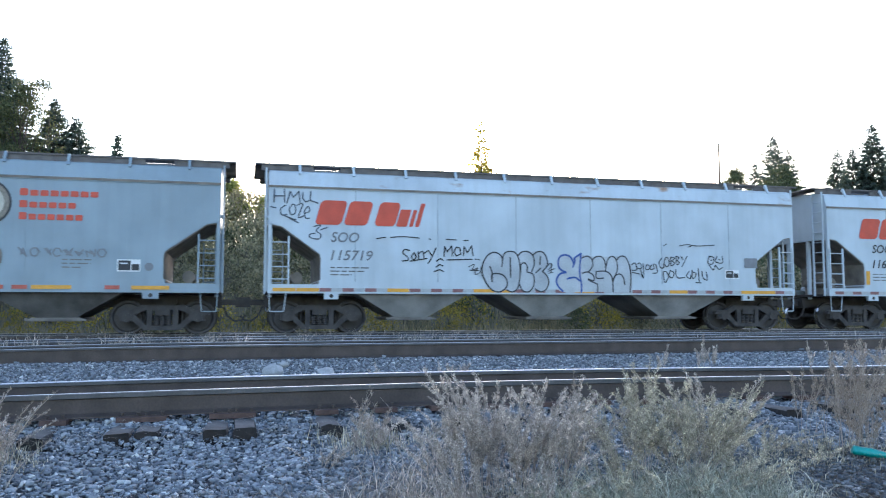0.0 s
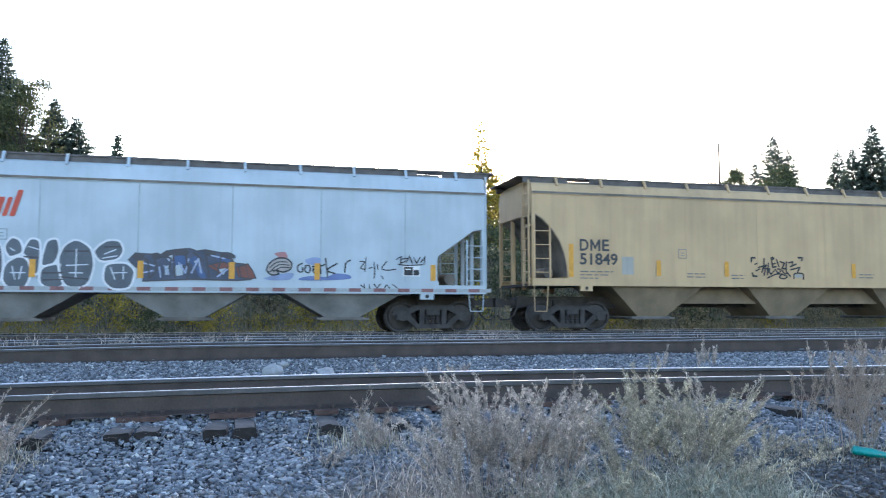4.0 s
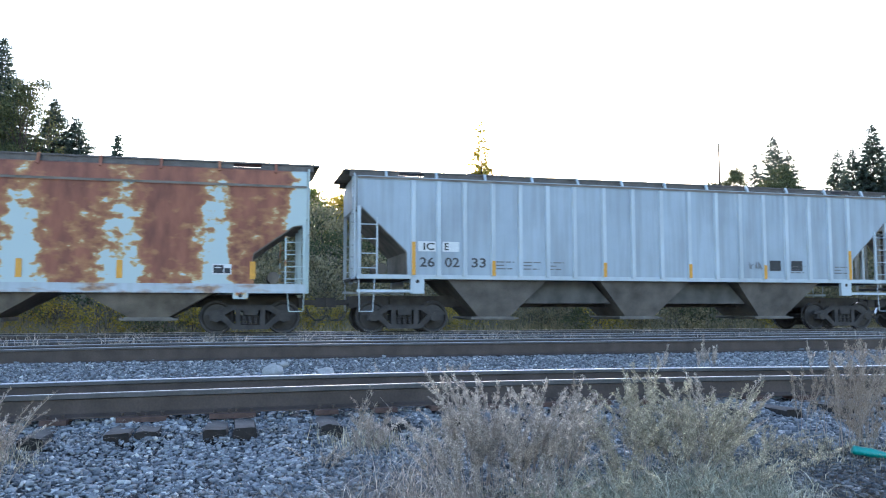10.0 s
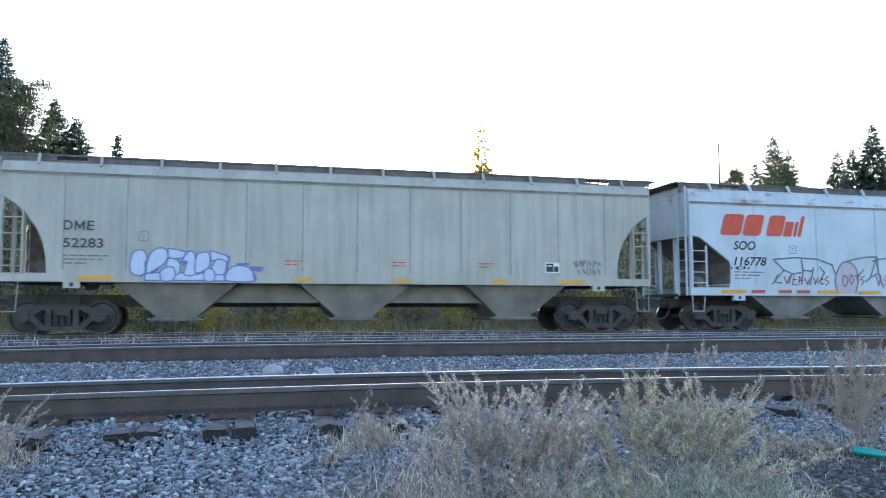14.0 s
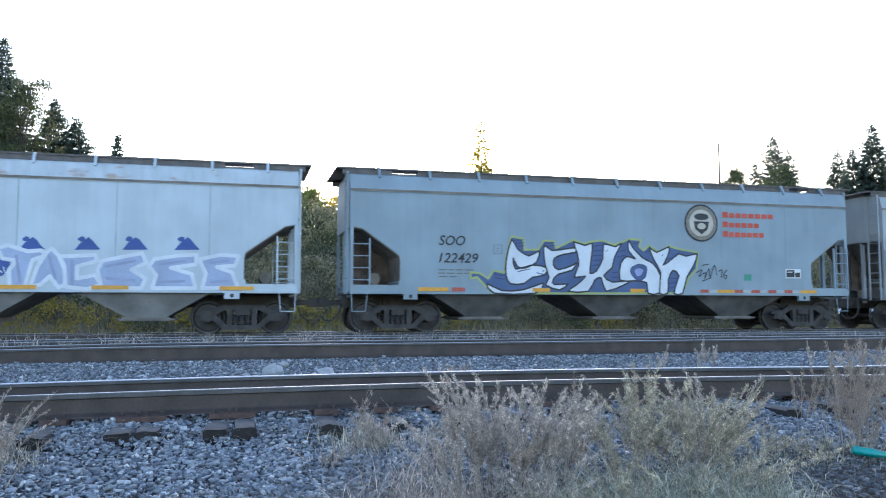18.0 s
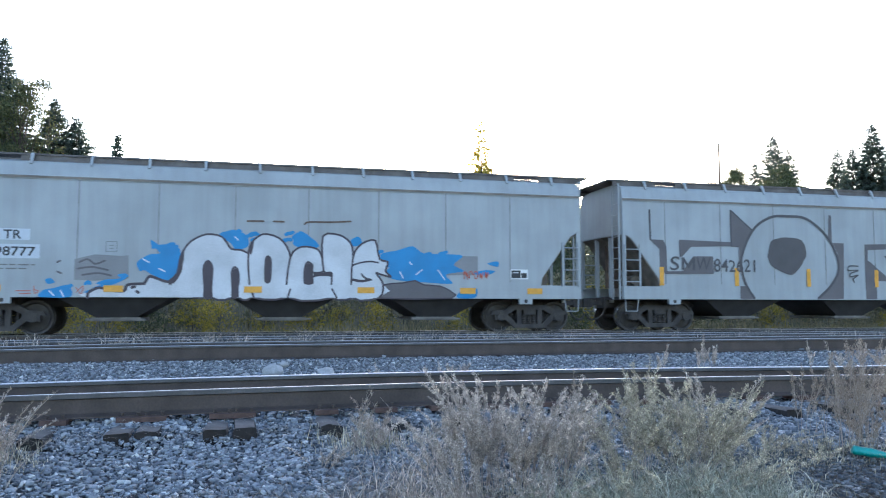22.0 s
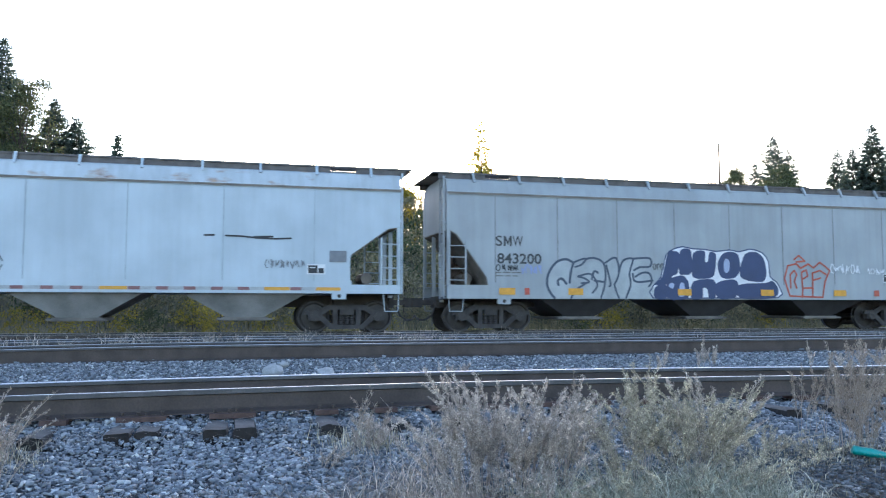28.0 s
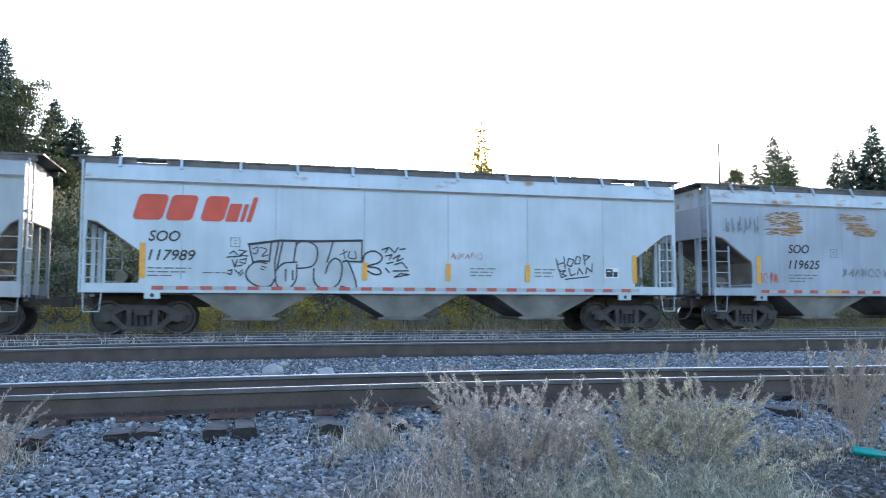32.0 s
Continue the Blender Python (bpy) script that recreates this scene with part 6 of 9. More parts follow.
    painted(c[9], [(5.84, 2.02), (6.17, 2.09), (6.17, 1.93)], SPRAY_BLUE, None, 0, 1, "bright blue sprayed patch", 4)
    sprayed(c[9], [[(-3.71, 2.01), (-3.55, 1.92)], [(-3.3, 1.76), (-3.14, 1.68)], [(3.22, 1.75), (3.31, 1.57)], [(3.69, 1.67), (3.87, 1.81)], [(4.35, 1.81), (4.54, 1.54)], [(3.5, 2.03), (3.57, 1.96)], [(-1.36, 2.65), (-1.28, 2.56)], [(-5.94, 1.15), (-5.83, 1.03)], [(-5.68, 1.16), (-5.6, 1.01)]], SPRAY_ICE, 0.03, 1.6, "pale drips", 0)
    painted(c[9], [(2.49, 1), (2.74, 1.37), (3.31, 1.43), (3.67, 1.5), (3.92, 1.38), (4.39, 1.35), (4.73, 1.2), (4.76, 1)], SPRAY_SLATE, SPRAY_PLUM, 0.04, 2, "grey sprayed base", 2)
    painted(c[9], [(-5.09, 1), (-5.01, 1.12), (-4.77, 1.23), (-4.5, 1.16), (-4.14, 1.16), (-4.06, 1.3), (-3.69, 1.33), (-3.54, 1.54), (-3.05, 1.41), (-2.82, 1.47), (-2.17, 1.45), (0.01, 1.43), (1.77, 1.45), (2.72, 1.4), (2.58, 1), (-1.66, 1)], SPRAY_SILVER_LIGHT, None, 0, 2.3, "silver sprayed base band", 2)
    painted(c[9], [(-3.04, 1.41), (-2.84, 1.61), (-2.75, 2.11), (-2.52, 2.49), (-2.11, 2.7), (-1.7, 2.64), (-1.46, 2.32), (-1.19, 2.29), (-0.94, 2.14), (-0.84, 1.79), (-0.91, 1), (-1.23, 1), (-1.24, 1.61), (-1.33, 1.82), (-1.43, 1.68), (-1.43, 1), (-1.93, 1), (-1.93, 1.79), (-2.06, 1.98), (-2.17, 1.76), (-2.16, 1), (-2.81, 1.17)], SPRAY_SILVER_LIGHT, SPRAY_PLUM, 0.055, 2.6, "silver bubble letter with a dark edge", 3)
    painted(c[9], [(-1, 2.14), (-0.92, 2.5), (-0.61, 2.74), (-0.18, 2.64), (0.1, 2.26), (0.14, 1.63), (0.02, 1), (-0.83, 1), (-0.97, 1.53)], SPRAY_SILVER_LIGHT, SPRAY_PLUM, 0.055, 2.95, "silver bubble letter with a dark edge", 3)
    painted(c[9], [(0.13, 2.11), (0.43, 2.41), (0.87, 2.35), (1.01, 2.08), (1.04, 1.74), (0.75, 1.7), (0.74, 1.9), (0.61, 1.99), (0.53, 1.83), (0.53, 1.41), (0.75, 1.41), (0.77, 1.59), (1.28, 1.6), (1.28, 1), (0.11, 1)], SPRAY_SILVER_LIGHT, SPRAY_PLUM, 0.055, 3.3, "silver bubble letter with a dark edge", 3)
    painted(c[9], [(1.02, 2.72), (1.49, 2.76), (1.8, 2.54), (1.87, 2.18), (1.84, 1.56), (1.86, 1), (1.28, 1), (1.28, 1.68), (1.05, 1.74)], SPRAY_SILVER_LIGHT, SPRAY_PLUM, 0.055, 3.65, "silver bubble letter with a dark edge", 3)
    painted(c[9], [(-0.57, 1.49), (-0.56, 2.04), (-0.47, 2.16), (-0.37, 2.02), (-0.38, 1.49), (-0.47, 1.38)], SPRAY_PLUM, None, 0, 5, "dark centre of a bubble letter", 4)
    painted(c[9], [(-2.14, 1), (-2.15, 1.76), (-2.05, 1.95), (-1.94, 1.78), (-1.94, 1)], SPRAY_PLUM, None, 0, 5, "dark gap of a bubble letter", 2)
    painted(c[9], [(-1.42, 1), (-1.41, 1.65), (-1.33, 1.78), (-1.26, 1.63), (-1.26, 1)], SPRAY_PLUM, None, 0, 5, "dark gap of a bubble letter", 2)
    painted(c[9], [(0.55, 1.41), (0.54, 1.83), (0.62, 1.95), (0.74, 1.86), (0.74, 1.41)], SPRAY_PLUM, None, 0, 5, "dark gap of a bubble letter", 2)
    painted(c[9], [(0.77, 1.7), (1.27, 1.7), (1.27, 1.6), (0.77, 1.6)], SPRAY_PLUM, None, 0, 5, "dark gap of a bubble letter", 0)
    painted(c[9], [(-3.07, 1.39), (-2.85, 1.6), (-2.77, 2.11), (-2.66, 2.3), (-2.72, 1.68), (-2.91, 1.37)], SPRAY_PLUM, None, 0, 4.9, "dark side of a bubble letter", 2)
    painted(c[9], [(-0.98, 2.31), (-0.86, 2.54), (-0.87, 2.4), (-0.92, 2.15)], SPRAY_PLUM, None, 0, 4.9, "dark side of a bubble letter", 2)
    sprayed(c[9], [[(-5.03, 0.98), (-5, 1.12), (-4.76, 1.24), (-4.5, 1.18), (-4.15, 1.16), (-4.06, 1.32), (-3.69, 1.35)], [(-3.65, 1.35), (-3.54, 1.54), (-3.38, 1.51), (-3.05, 1.41), (-2.85, 1.6)], [(1.86, 1.51), (2.13, 1.47), (2.35, 1.52)], [(-3.96, 1.25), (-3.88, 1.27)], [(-3.84, 1.15), (-3.79, 1.12)]], SPRAY_PLUM, 0.075, 5.1, "dark edge of a curling letter tail", 4)
    painted(c[9], [(-5.37, 1.44), (-5.37, 1.98), (-4.88, 2.11), (-4.26, 2.08), (-4.06, 2.1), (-4.05, 1.5), (-4.86, 1.42)], GRIME_PALE, None, 0, 0.4, "dull scrubbed patch", 0)
    painted(c[9], [(4.54, 1.66), (4.54, 2.23), (5.55, 2.23), (5.55, 1.69)], GRIME_PALE, None, 0, 0.4, "dull repainted patch", 0)
    sprayed(c[9], [[(-5.25, 1.9), (-5.06, 1.98), (-4.87, 1.86), (-4.64, 1.95)], [(-5.29, 1.73), (-4.94, 1.78), (-4.56, 1.7)], [(-5.17, 1.57), (-4.79, 1.62), (-4.48, 1.56)], [(-5.78, 1.89), (-5.71, 1.93)], [(-5.77, 1.65), (-5.68, 1.61)]], SPRAY_SLATE, 0.05, 0.9, "dark grey smears", 4)
    sprayed(c[9], [[(-1.04, 3.09), (-0.61, 3.1)], [(-0.34, 3.1), (-0.06, 3.1)], [(0.51, 3.05), (0.64, 3.11), (1.22, 3.12), (1.8, 3.16)]], RUST_DASH, 0.05, 1, "brown scorched dashes", 4)
    sprayed(c[9], [[(-6.3, 1.27), (-6.29, 1.09), (-6.2, 1.14), (-6.29, 1.18)], [(-6.72, 1.15), (-6.39, 1.15)], [(-6.64, 1.07), (-6.38, 1.09)], [(-5.31, 1.24), (-5.19, 1.08), (-5.14, 1.28), (-5.3, 1.12)]], SPRAY_ORANGE, 0.02, 1.5, "red hand-sprayed squiggle", 4)
    # white wagon with crimson graffiti
    painted(c[11], [(-5.15, 1.53), (-4.86, 1.79), (-4.78, 1.98), (-5.03, 2.07), (-5.04, 2.35), (-4.89, 2.47), (-4.66, 2.29), (-4.49, 2.62), (-4.29, 2.66), (-4.31, 2.87), (-4.15, 2.96), (-4, 2.88), (-3.95, 2.77), (-3.65, 3.06), (-3.41, 3.12), (-3.32, 2.9), (-3.14, 2.86), (-3.11, 2.61), (-3.21, 2.41), (-2.95, 2.55), (-2.87, 2.7), (-2.69, 2.68), (-2.66, 2.51), (-2.36, 2.44), (-2.07, 2.63), (-1.86, 2.57), (-1.88, 2.28), (-2.08, 2.06), (-2.39, 2.01), (-2.37, 1.8), (-2.08, 1.63), (-2.06, 1.24), (-3.84, 1.2), (-4.89, 1.22)], SPRAY_SILVER, SPRAY_CRIMSON, 0.06, 5, "crimson-edged silver bubble graffiti", 3)
    painted(c[11], [(-3.92, 2.75), (-3.65, 3.03), (-3.43, 3.08), (-3.35, 2.88), (-3.54, 2.46), (-3.47, 2), (-3.73, 1.96), (-3.86, 2.21), (-3.81, 2.49)], SPRAY_SILVER_LIGHT, SPRAY_CRIMSON, 0.045, 5.6, "pale leaning bubble letter", 3)
    painted(c[11], [(-4.29, 2.86), (-4.15, 2.95), (-4.02, 2.87), (-4.02, 2.7), (-4.16, 2.64), (-4.27, 2.7)], SPRAY_SILVER_LIGHT, SPRAY_CRIMSON, 0.045, 5.8, "pale sprayed bubble", 4)
    painted(c[11], [(-3.99, 1.2), (-3.84, 1.86), (-3.72, 1.54), (-3.51, 1.36), (-3.8, 1.19)], SPRAY_RED, None, 0, 6.2, "crimson sprayed gap", 0)
    painted(c[11], [(-4.64, 2.13), (-4.48, 2.08), (-4.27, 2.22), (-4.3, 1.99), (-4.47, 1.88)], SPRAY_RED, None, 0, 6.2, "crimson sprayed gap", 0)
    painted(c[11], [(-2.8, 2.08), (-2.68, 2.02), (-2.54, 2.08), (-2.69, 1.91)], SPRAY_RED, None, 0, 6.2, "crimson sprayed gap", 0)
    painted(c[11], [(-3.73, 1.93), (-3.44, 1.88), (-3.19, 2.22), (-3.28, 1.76), (-3.48, 1.79)], SPRAY_RED, None, 0, 6.2, "crimson sprayed gap", 0)
    painted(c[11], [(-3.34, 1.77), (-3.29, 2.13), (-3.16, 2.18), (-3, 2.07), (-3.2, 1.86)], SPRAY_WHITE, SPRAY_CRIMSON, 0.025, 6.4, "white sprayed drop", 0)
    painted(c[11], [(-2.93, 2.7), (-2.71, 2.77), (-2.67, 2.55), (-2.89, 2.51)], SPRAY_WHITE, SPRAY_CRIMSON, 0.035, 6.4, "white sprayed square", 0)
    sprayed(c[11], [[(-4.43, 2.6), (-4.2, 2.51), (-3.95, 2.63)], [(-4.22, 2.17), (-4.07, 2.24), (-3.91, 2.16)], [(-3.19, 2.41), (-3.29, 2.22)], [(-3.17, 1.54), (-2.93, 1.49), (-2.84, 1.62)], [(-2.39, 2.01), (-2.33, 1.84)], [(-2.24, 2.27), (-2.08, 2.38)], [(-4.93, 2.26), (-4.83, 2.16)], [(-3, 2.22), (-2.9, 2.17)], [(-3.5, 2.45), (-3.19, 2.41)]], SPRAY_CRIMSON, 0.035, 6.6, "crimson sprayed strokes", 4)
    painted(c[11], [(-2.71, 2.85), (-2.53, 2.88), (-2.56, 2.8), (-2.69, 2.78)], INK, None, 0, 6, "black sprayed dab", 0)
    sprayed(c[11], [[(-2.37, 1.98), (-2.17, 2.01)], [(-2, 2.04), (-1.84, 2.1)], [(-1.76, 2.03), (-1.69, 1.9)], [(-1.7, 1.81), (-1.77, 1.66)], [(-2.29, 1.87), (-2.21, 1.85)], [(-2.09, 1.91), (-2.01, 1.86)], [(-1.89, 1.95), (-1.85, 1.88)], [(-2.01, 1.76), (-1.93, 1.77)], [(-1.89, 1.63), (-1.84, 1.67)], [(-2.21, 1.77), (-2.16, 1.73)]], INK, 0.028, 6, "black speckled edge", 0)
    sprayed(c[11], [[(-6.21, 1.94), (-5.95, 1.92), (-5.76, 1.97)], [(-5.99, 1.86), (-5.8, 1.83), (-5.69, 1.9), (-5.65, 1.76)], [(-5.88, 1.8), (-5.73, 1.73), (-5.54, 1.86), (-5.59, 1.63)], [(-5.77, 1.52), (-5.64, 1.63), (-5.54, 1.54)]], INK, 0.03, 5, "black hand-sprayed scrawl", 4)
    sprayed(c[11], [[(-7.11, 2.71), (-6.95, 2.72)], [(-5.56, 2.71), (-5.52, 2.71)], [(-5.04, 2.75), (-4.85, 2.78)], [(-4.54, 2.78), (-4.41, 2.81)]], INK, 0.028, 4, "dark scorched dashes", 0)
    # white wagon with black outline graffiti
    painted(c[13], [(-4.41, 2.43), (-3.58, 2.56), (-2.61, 2.56), (-1.31, 2.61), (-1.3, 2.03), (-1.64, 1.99), (-1.45, 1.32), (-1.93, 1.33), (-2.21, 1.24), (-2.5, 1.31), (-3.13, 1.31), (-3.37, 1.26), (-3.58, 1.29), (-3.82, 1.32), (-4.13, 1.3), (-4.43, 1.49), (-4.45, 1.76), (-4.3, 1.96)], SPRAY_THIN, None, 0, 1.2, "thin pale filling of outlined letters", 0)
    sprayed(c[13], [[(-4.41, 2.45), (-3.58, 2.57), (-2.61, 2.57), (-1.3, 2.62)]], INK, 0.07, 2.4, "black top line of the letters", 0)
    sprayed(c[13], [[(-4.41, 2.45), (-4.3, 1.96), (-3.86, 1.99), (-3.81, 2.51)], [(-3.61, 2.55), (-3.71, 1.97), (-3.68, 1.43)], [(-3.5, 2.55), (-3.64, 1.83)], [(-3.13, 2.56), (-3.2, 1.98)], [(-2.11, 2.58), (-2.28, 1.99)], [(-1.3, 2.62), (-1.3, 2.02), (-1.82, 2.03)]], INK, 0.045, 2.5, "black outline letters", 0)
    sprayed(c[13], [[(-3.86, 1.99), (-4.2, 1.99), (-4.45, 1.76), (-4.43, 1.49), (-4.13, 1.3), (-3.82, 1.32), (-3.72, 1.49)], [(-3.68, 1.43), (-3.58, 1.28), (-3.3, 1.28), (-3.13, 1.5), (-3.11, 1.91)], [(-3.68, 1.73), (-3.48, 1.94), (-3.11, 1.98)], [(-3.41, 1.77), (-3.41, 1.46)], [(-3.22, 1.74), (-3.22, 1.5)]], INK, 0.045, 2.5, "black outline letters", 4)
    sprayed(c[13], [[(-3.17, 2.31), (-3.08, 2.52), (-2.82, 2.56), (-2.57, 2.4), (-2.57, 2.06), (-2.73, 1.86), (-3.09, 1.81)], [(-2.64, 1.81), (-2.64, 1.49), (-2.5, 1.3), (-2.21, 1.24), (-1.96, 1.4), (-1.86, 1.72), (-1.89, 2), (-2.07, 2.1), (-2.23, 1.94), (-2.32, 1.68)], [(-1.83, 2), (-1.68, 2), (-1.45, 1.3), (-1.89, 1.32)]], INK, 0.045, 2.6, "black outline letters", 4)
    sprayed(c[13], [[(-1.28, 2), (-1.21, 2.24), (-0.95, 2.33), (-0.73, 2.19), (-0.8, 2.01), (-1.13, 1.9), (-0.84, 1.84), (-0.75, 1.7), (-0.95, 1.67), (-1.24, 1.83)]], INK, 0.045, 2.6, "black outline letter", 4)
    sprayed(c[13], [[(-4.3, 2.33), (-4.17, 2.37), (-4.2, 2.2), (-4.3, 2.22)], [(-4.1, 2.37), (-3.93, 2.31), (-4.06, 2.13), (-3.89, 2.17)], [(-4.08, 1.96), (-3.92, 1.93)], [(-4.06, 1.86), (-3.94, 1.82)], [(-4.09, 1.79), (-3.99, 1.75)], [(-1.93, 2.2), (-1.71, 2.31)], [(-1.82, 2.35), (-1.78, 2.1)], [(-1.64, 2.31), (-1.68, 2.14), (-1.47, 2.11), (-1.5, 2.32)]], INK, 0.03, 2.8, "black hand-sprayed marks", 4)
    sprayed(c[13], [[(-4.91, 2.19), (-4.81, 2.26), (-4.71, 2.16)], [(-4.98, 2.09), (-4.61, 2.13)], [(-4.84, 2.02), (-4.77, 1.82), (-4.71, 2.02)], [(-4.68, 2.29), (-4.47, 2.26), (-4.64, 2.16), (-4.44, 2.13)], [(-4.64, 2.02), (-4.47, 2.06), (-4.5, 1.92), (-4.64, 1.96)], [(-4.94, 1.72), (-4.84, 1.75), (-4.87, 1.62), (-4.97, 1.65)], [(-4.77, 1.75), (-4.67, 1.65), (-4.57, 1.75)], [(-4.71, 1.85), (-4.57, 1.88)], [(-4.54, 1.69), (-4.64, 1.59)]], INK, 0.035, 2, "black hand-sprayed scrawl", 0)
    sprayed(c[13], [[(-0.73, 2.37), (-0.54, 2.44), (-0.62, 2.3)], [(-0.51, 2.44), (-0.36, 2.29), (-0.25, 2.45)], [(-0.21, 2.39), (-0.05, 2.41)], [(-0.62, 2.19), (-0.43, 2.24), (-0.51, 2.09)], [(-0.4, 2.12), (-0.21, 2.23), (-0.29, 2.05), (-0.1, 2.13)], [(-0.58, 1.98), (-0.4, 2.02)], [(-0.36, 1.95), (-0.14, 2.02), (0.01, 1.85)], [(-0.4, 1.77), (0.05, 1.78)], [(-0.36, 1.59), (-0.18, 1.7), (0.08, 1.67), (-0.36, 1.59)], [(-0.62, 1.84), (-0.51, 1.73)]], INK, 0.038, 2, "black hand-sprayed scrawl", 0)
    # second half of the tangle and the small tags beside it
    painted(c[2], [(-0.57, 2.17), (-0.47, 2.23), (-0.34, 2.17), (-0.31, 2.04), (-0.44, 2.01), (-0.55, 2.07)], SPRAY_DARK, None, 0, 2.2, "black blob in the tangle", 3)
    painted(c[2], [(0.54, 2.24), (0.76, 2.24), (0.78, 2.11), (0.57, 2.12)], SPRAY_DARK, None, 0, 2.2, "black blob in the tangle", 3)
    painted(c[2], [(0.92, 2.22), (1.19, 2.21), (1.3, 2.09), (1.08, 2.03), (0.95, 2.11)], SPRAY_DARK, None, 0, 2.2, "black blob in the tangle", 3)
    painted(c[2], [(-0.29, 2.25), (-0.07, 2.29), (0.09, 2.23), (0.03, 2.1), (-0.2, 2.09)], SPRAY_DARK, None, 0, 2.2, "black blob in the tangle", 3)
    painted(c[2], [(-0.86, 2.14), (-0.68, 2.18), (-0.6, 2.06), (-0.78, 1.98)], SPRAY_DARK, None, 0, 2.2, "black blob in the tangle", 3)
    painted(c[2], [(-1.3, 2.1), (-1.15, 2.16), (-1.02, 2.11), (-1.14, 1.92), (-1.27, 1.97)], SPRAY_DARK, None, 0, 2.2, "black blob in the tangle", 3)
    painted(c[2], [(-0.36, 2.06), (-0.02, 2.11), (0.01, 1.88), (-0.31, 1.85)], SPRAY_DUSK, None, 0, 2.3, "blue patch in the tangle", 3)
    painted(c[2], [(0.11, 2.02), (0.27, 2.1), (0.38, 1.94), (0.22, 1.83)], SPRAY_DUSK, None, 0, 2.3, "blue patch in the tangle", 3)
    painted(c[2], [(0.87, 2.08), (1.14, 2.03), (1.08, 1.9), (0.87, 1.95)], SPRAY_DUSK, None, 0, 2.3, "blue patch in the tangle", 3)
    painted(c[2], [(0.28, 1.83), (0.44, 1.76), (0.55, 1.52), (0.39, 1.54)], SPRAY_DUSK, None, 0, 2.3, "blue patch in the tangle", 3)
    painted(c[2], [(-0.24, 1.85), (-0.07, 1.88), (-0.05, 1.59), (-0.23, 1.56)], SPRAY_HAZE, None, 0, 2.7, "pale window in the tangle", 0)
    painted(c[2], [(-0.52, 1.82), (-0.42, 1.85), (-0.4, 1.61), (-0.49, 1.59)], SPRAY_HAZE, None, 0, 2.7, "pale window in the tangle", 0)
    painted(c[2], [(-0.49, 2.06), (-0.31, 2.14), (-0.32, 2.01), (-0.42, 1.96)], SPRAY_HAZE, None, 0, 2.7, "pale window in the tangle", 0)
    painted(c[2], [(0.22, 1.97), (0.34, 2), (0.3, 1.86)], SPRAY_HAZE, None, 0, 2.7, "pale window in the tangle", 0)
    painted(c[2], [(0.84, 1.76), (1.08, 1.79), (1, 1.6)], SPRAY_HAZE, None, 0, 2.7, "pale window in the tangle", 0)
    painted(c[2], [(0.7, 1.89), (0.97, 1.95), (1.19, 1.9), (1.18, 1.74), (0.87, 1.77)], SPRAY_RUSTRED, SPRAY_DARK, 0.025, 2.5, "dull red graffiti patch", 2)
    painted(c[2], [(1.38, 1.85), (1.63, 1.92), (1.77, 1.72), (1.85, 1.53), (1.63, 1.5), (1.46, 1.55)], SPRAY_RUSTRED, SPRAY_DARK, 0.03, 2.5, "dull red graffiti patch", 0)
    painted(c[2], [(2.13, 1.75), (2.21, 1.94), (2.41, 2.08), (2.66, 2.08), (2.81, 1.95), (2.77, 1.78), (2.58, 1.7), (2.41, 1.75), (2.46, 1.65), (2.27, 1.62)], SPRAY_SHELL, INK, 0.04, 2, "striped shell shape with a black edge", 3)
    sprayed(c[2], [[(2.21, 1.81), (2.41, 1.97), (2.69, 1.98)], [(2.27, 1.75), (2.46, 1.9), (2.75, 1.89)], [(2.32, 1.71), (2.52, 1.83), (2.75, 1.83)], [(2.18, 1.7), (2.35, 1.75), (2.46, 1.68)]], INK, 0.028, 2.6, "black stripes of the shell", 4)
    painted(c[2], [(2.35, 2.22), (2.63, 2.26), (2.69, 2.1), (2.46, 2.11)], SPRAY_SHELL_RED, None, 0, 1, "small red sprayed cloud", 4)
    painted(c[2], [(2.07, 1.53), (2.52, 1.65), (2.86, 1.67), (2.77, 1.5), (2.3, 1.47)], SPRAY_SKY, None, 0, 1, "soft blue sprayed cloud", 4)
    painted(c[2], [(3.17, 2.04), (3.37, 2.12), (3.6, 2.1), (3.54, 1.93), (3.26, 1.93)], SPRAY_SKY, None, 0, 1, "soft blue sprayed cloud", 4)
    painted(c[2], [(3.03, 1.54), (3.31, 1.6), (3.77, 1.58), (4, 1.68), (4.38, 1.65), (4.44, 1.54), (3.89, 1.49), (3.08, 1.48)], SPRAY_DUSKSKY, None, 0, 1, "soft blue sprayed cloud", 4)
    sprayed(c[2], [[(3.1, 1.95), (2.97, 1.87), (3, 1.72), (3.11, 1.73), (3.1, 1.83)], [(3.2, 1.89), (3.17, 1.76), (3.27, 1.69), (3.32, 1.79), (3.28, 1.89), (3.2, 1.89)], [(3.38, 1.86), (3.51, 1.88), (3.4, 1.79), (3.43, 1.69), (3.54, 1.71)], [(3.59, 1.93), (3.61, 1.67)], [(3.6, 1.88), (3.71, 1.92)], [(3.74, 2.1), (3.8, 1.58)], [(4.06, 1.96), (3.78, 1.77), (4, 1.68)], [(4.44, 2.06), (4.31, 1.97), (4.28, 1.72)]], INK, 0.04, 2.2, "black hand-sprayed letters", 4)
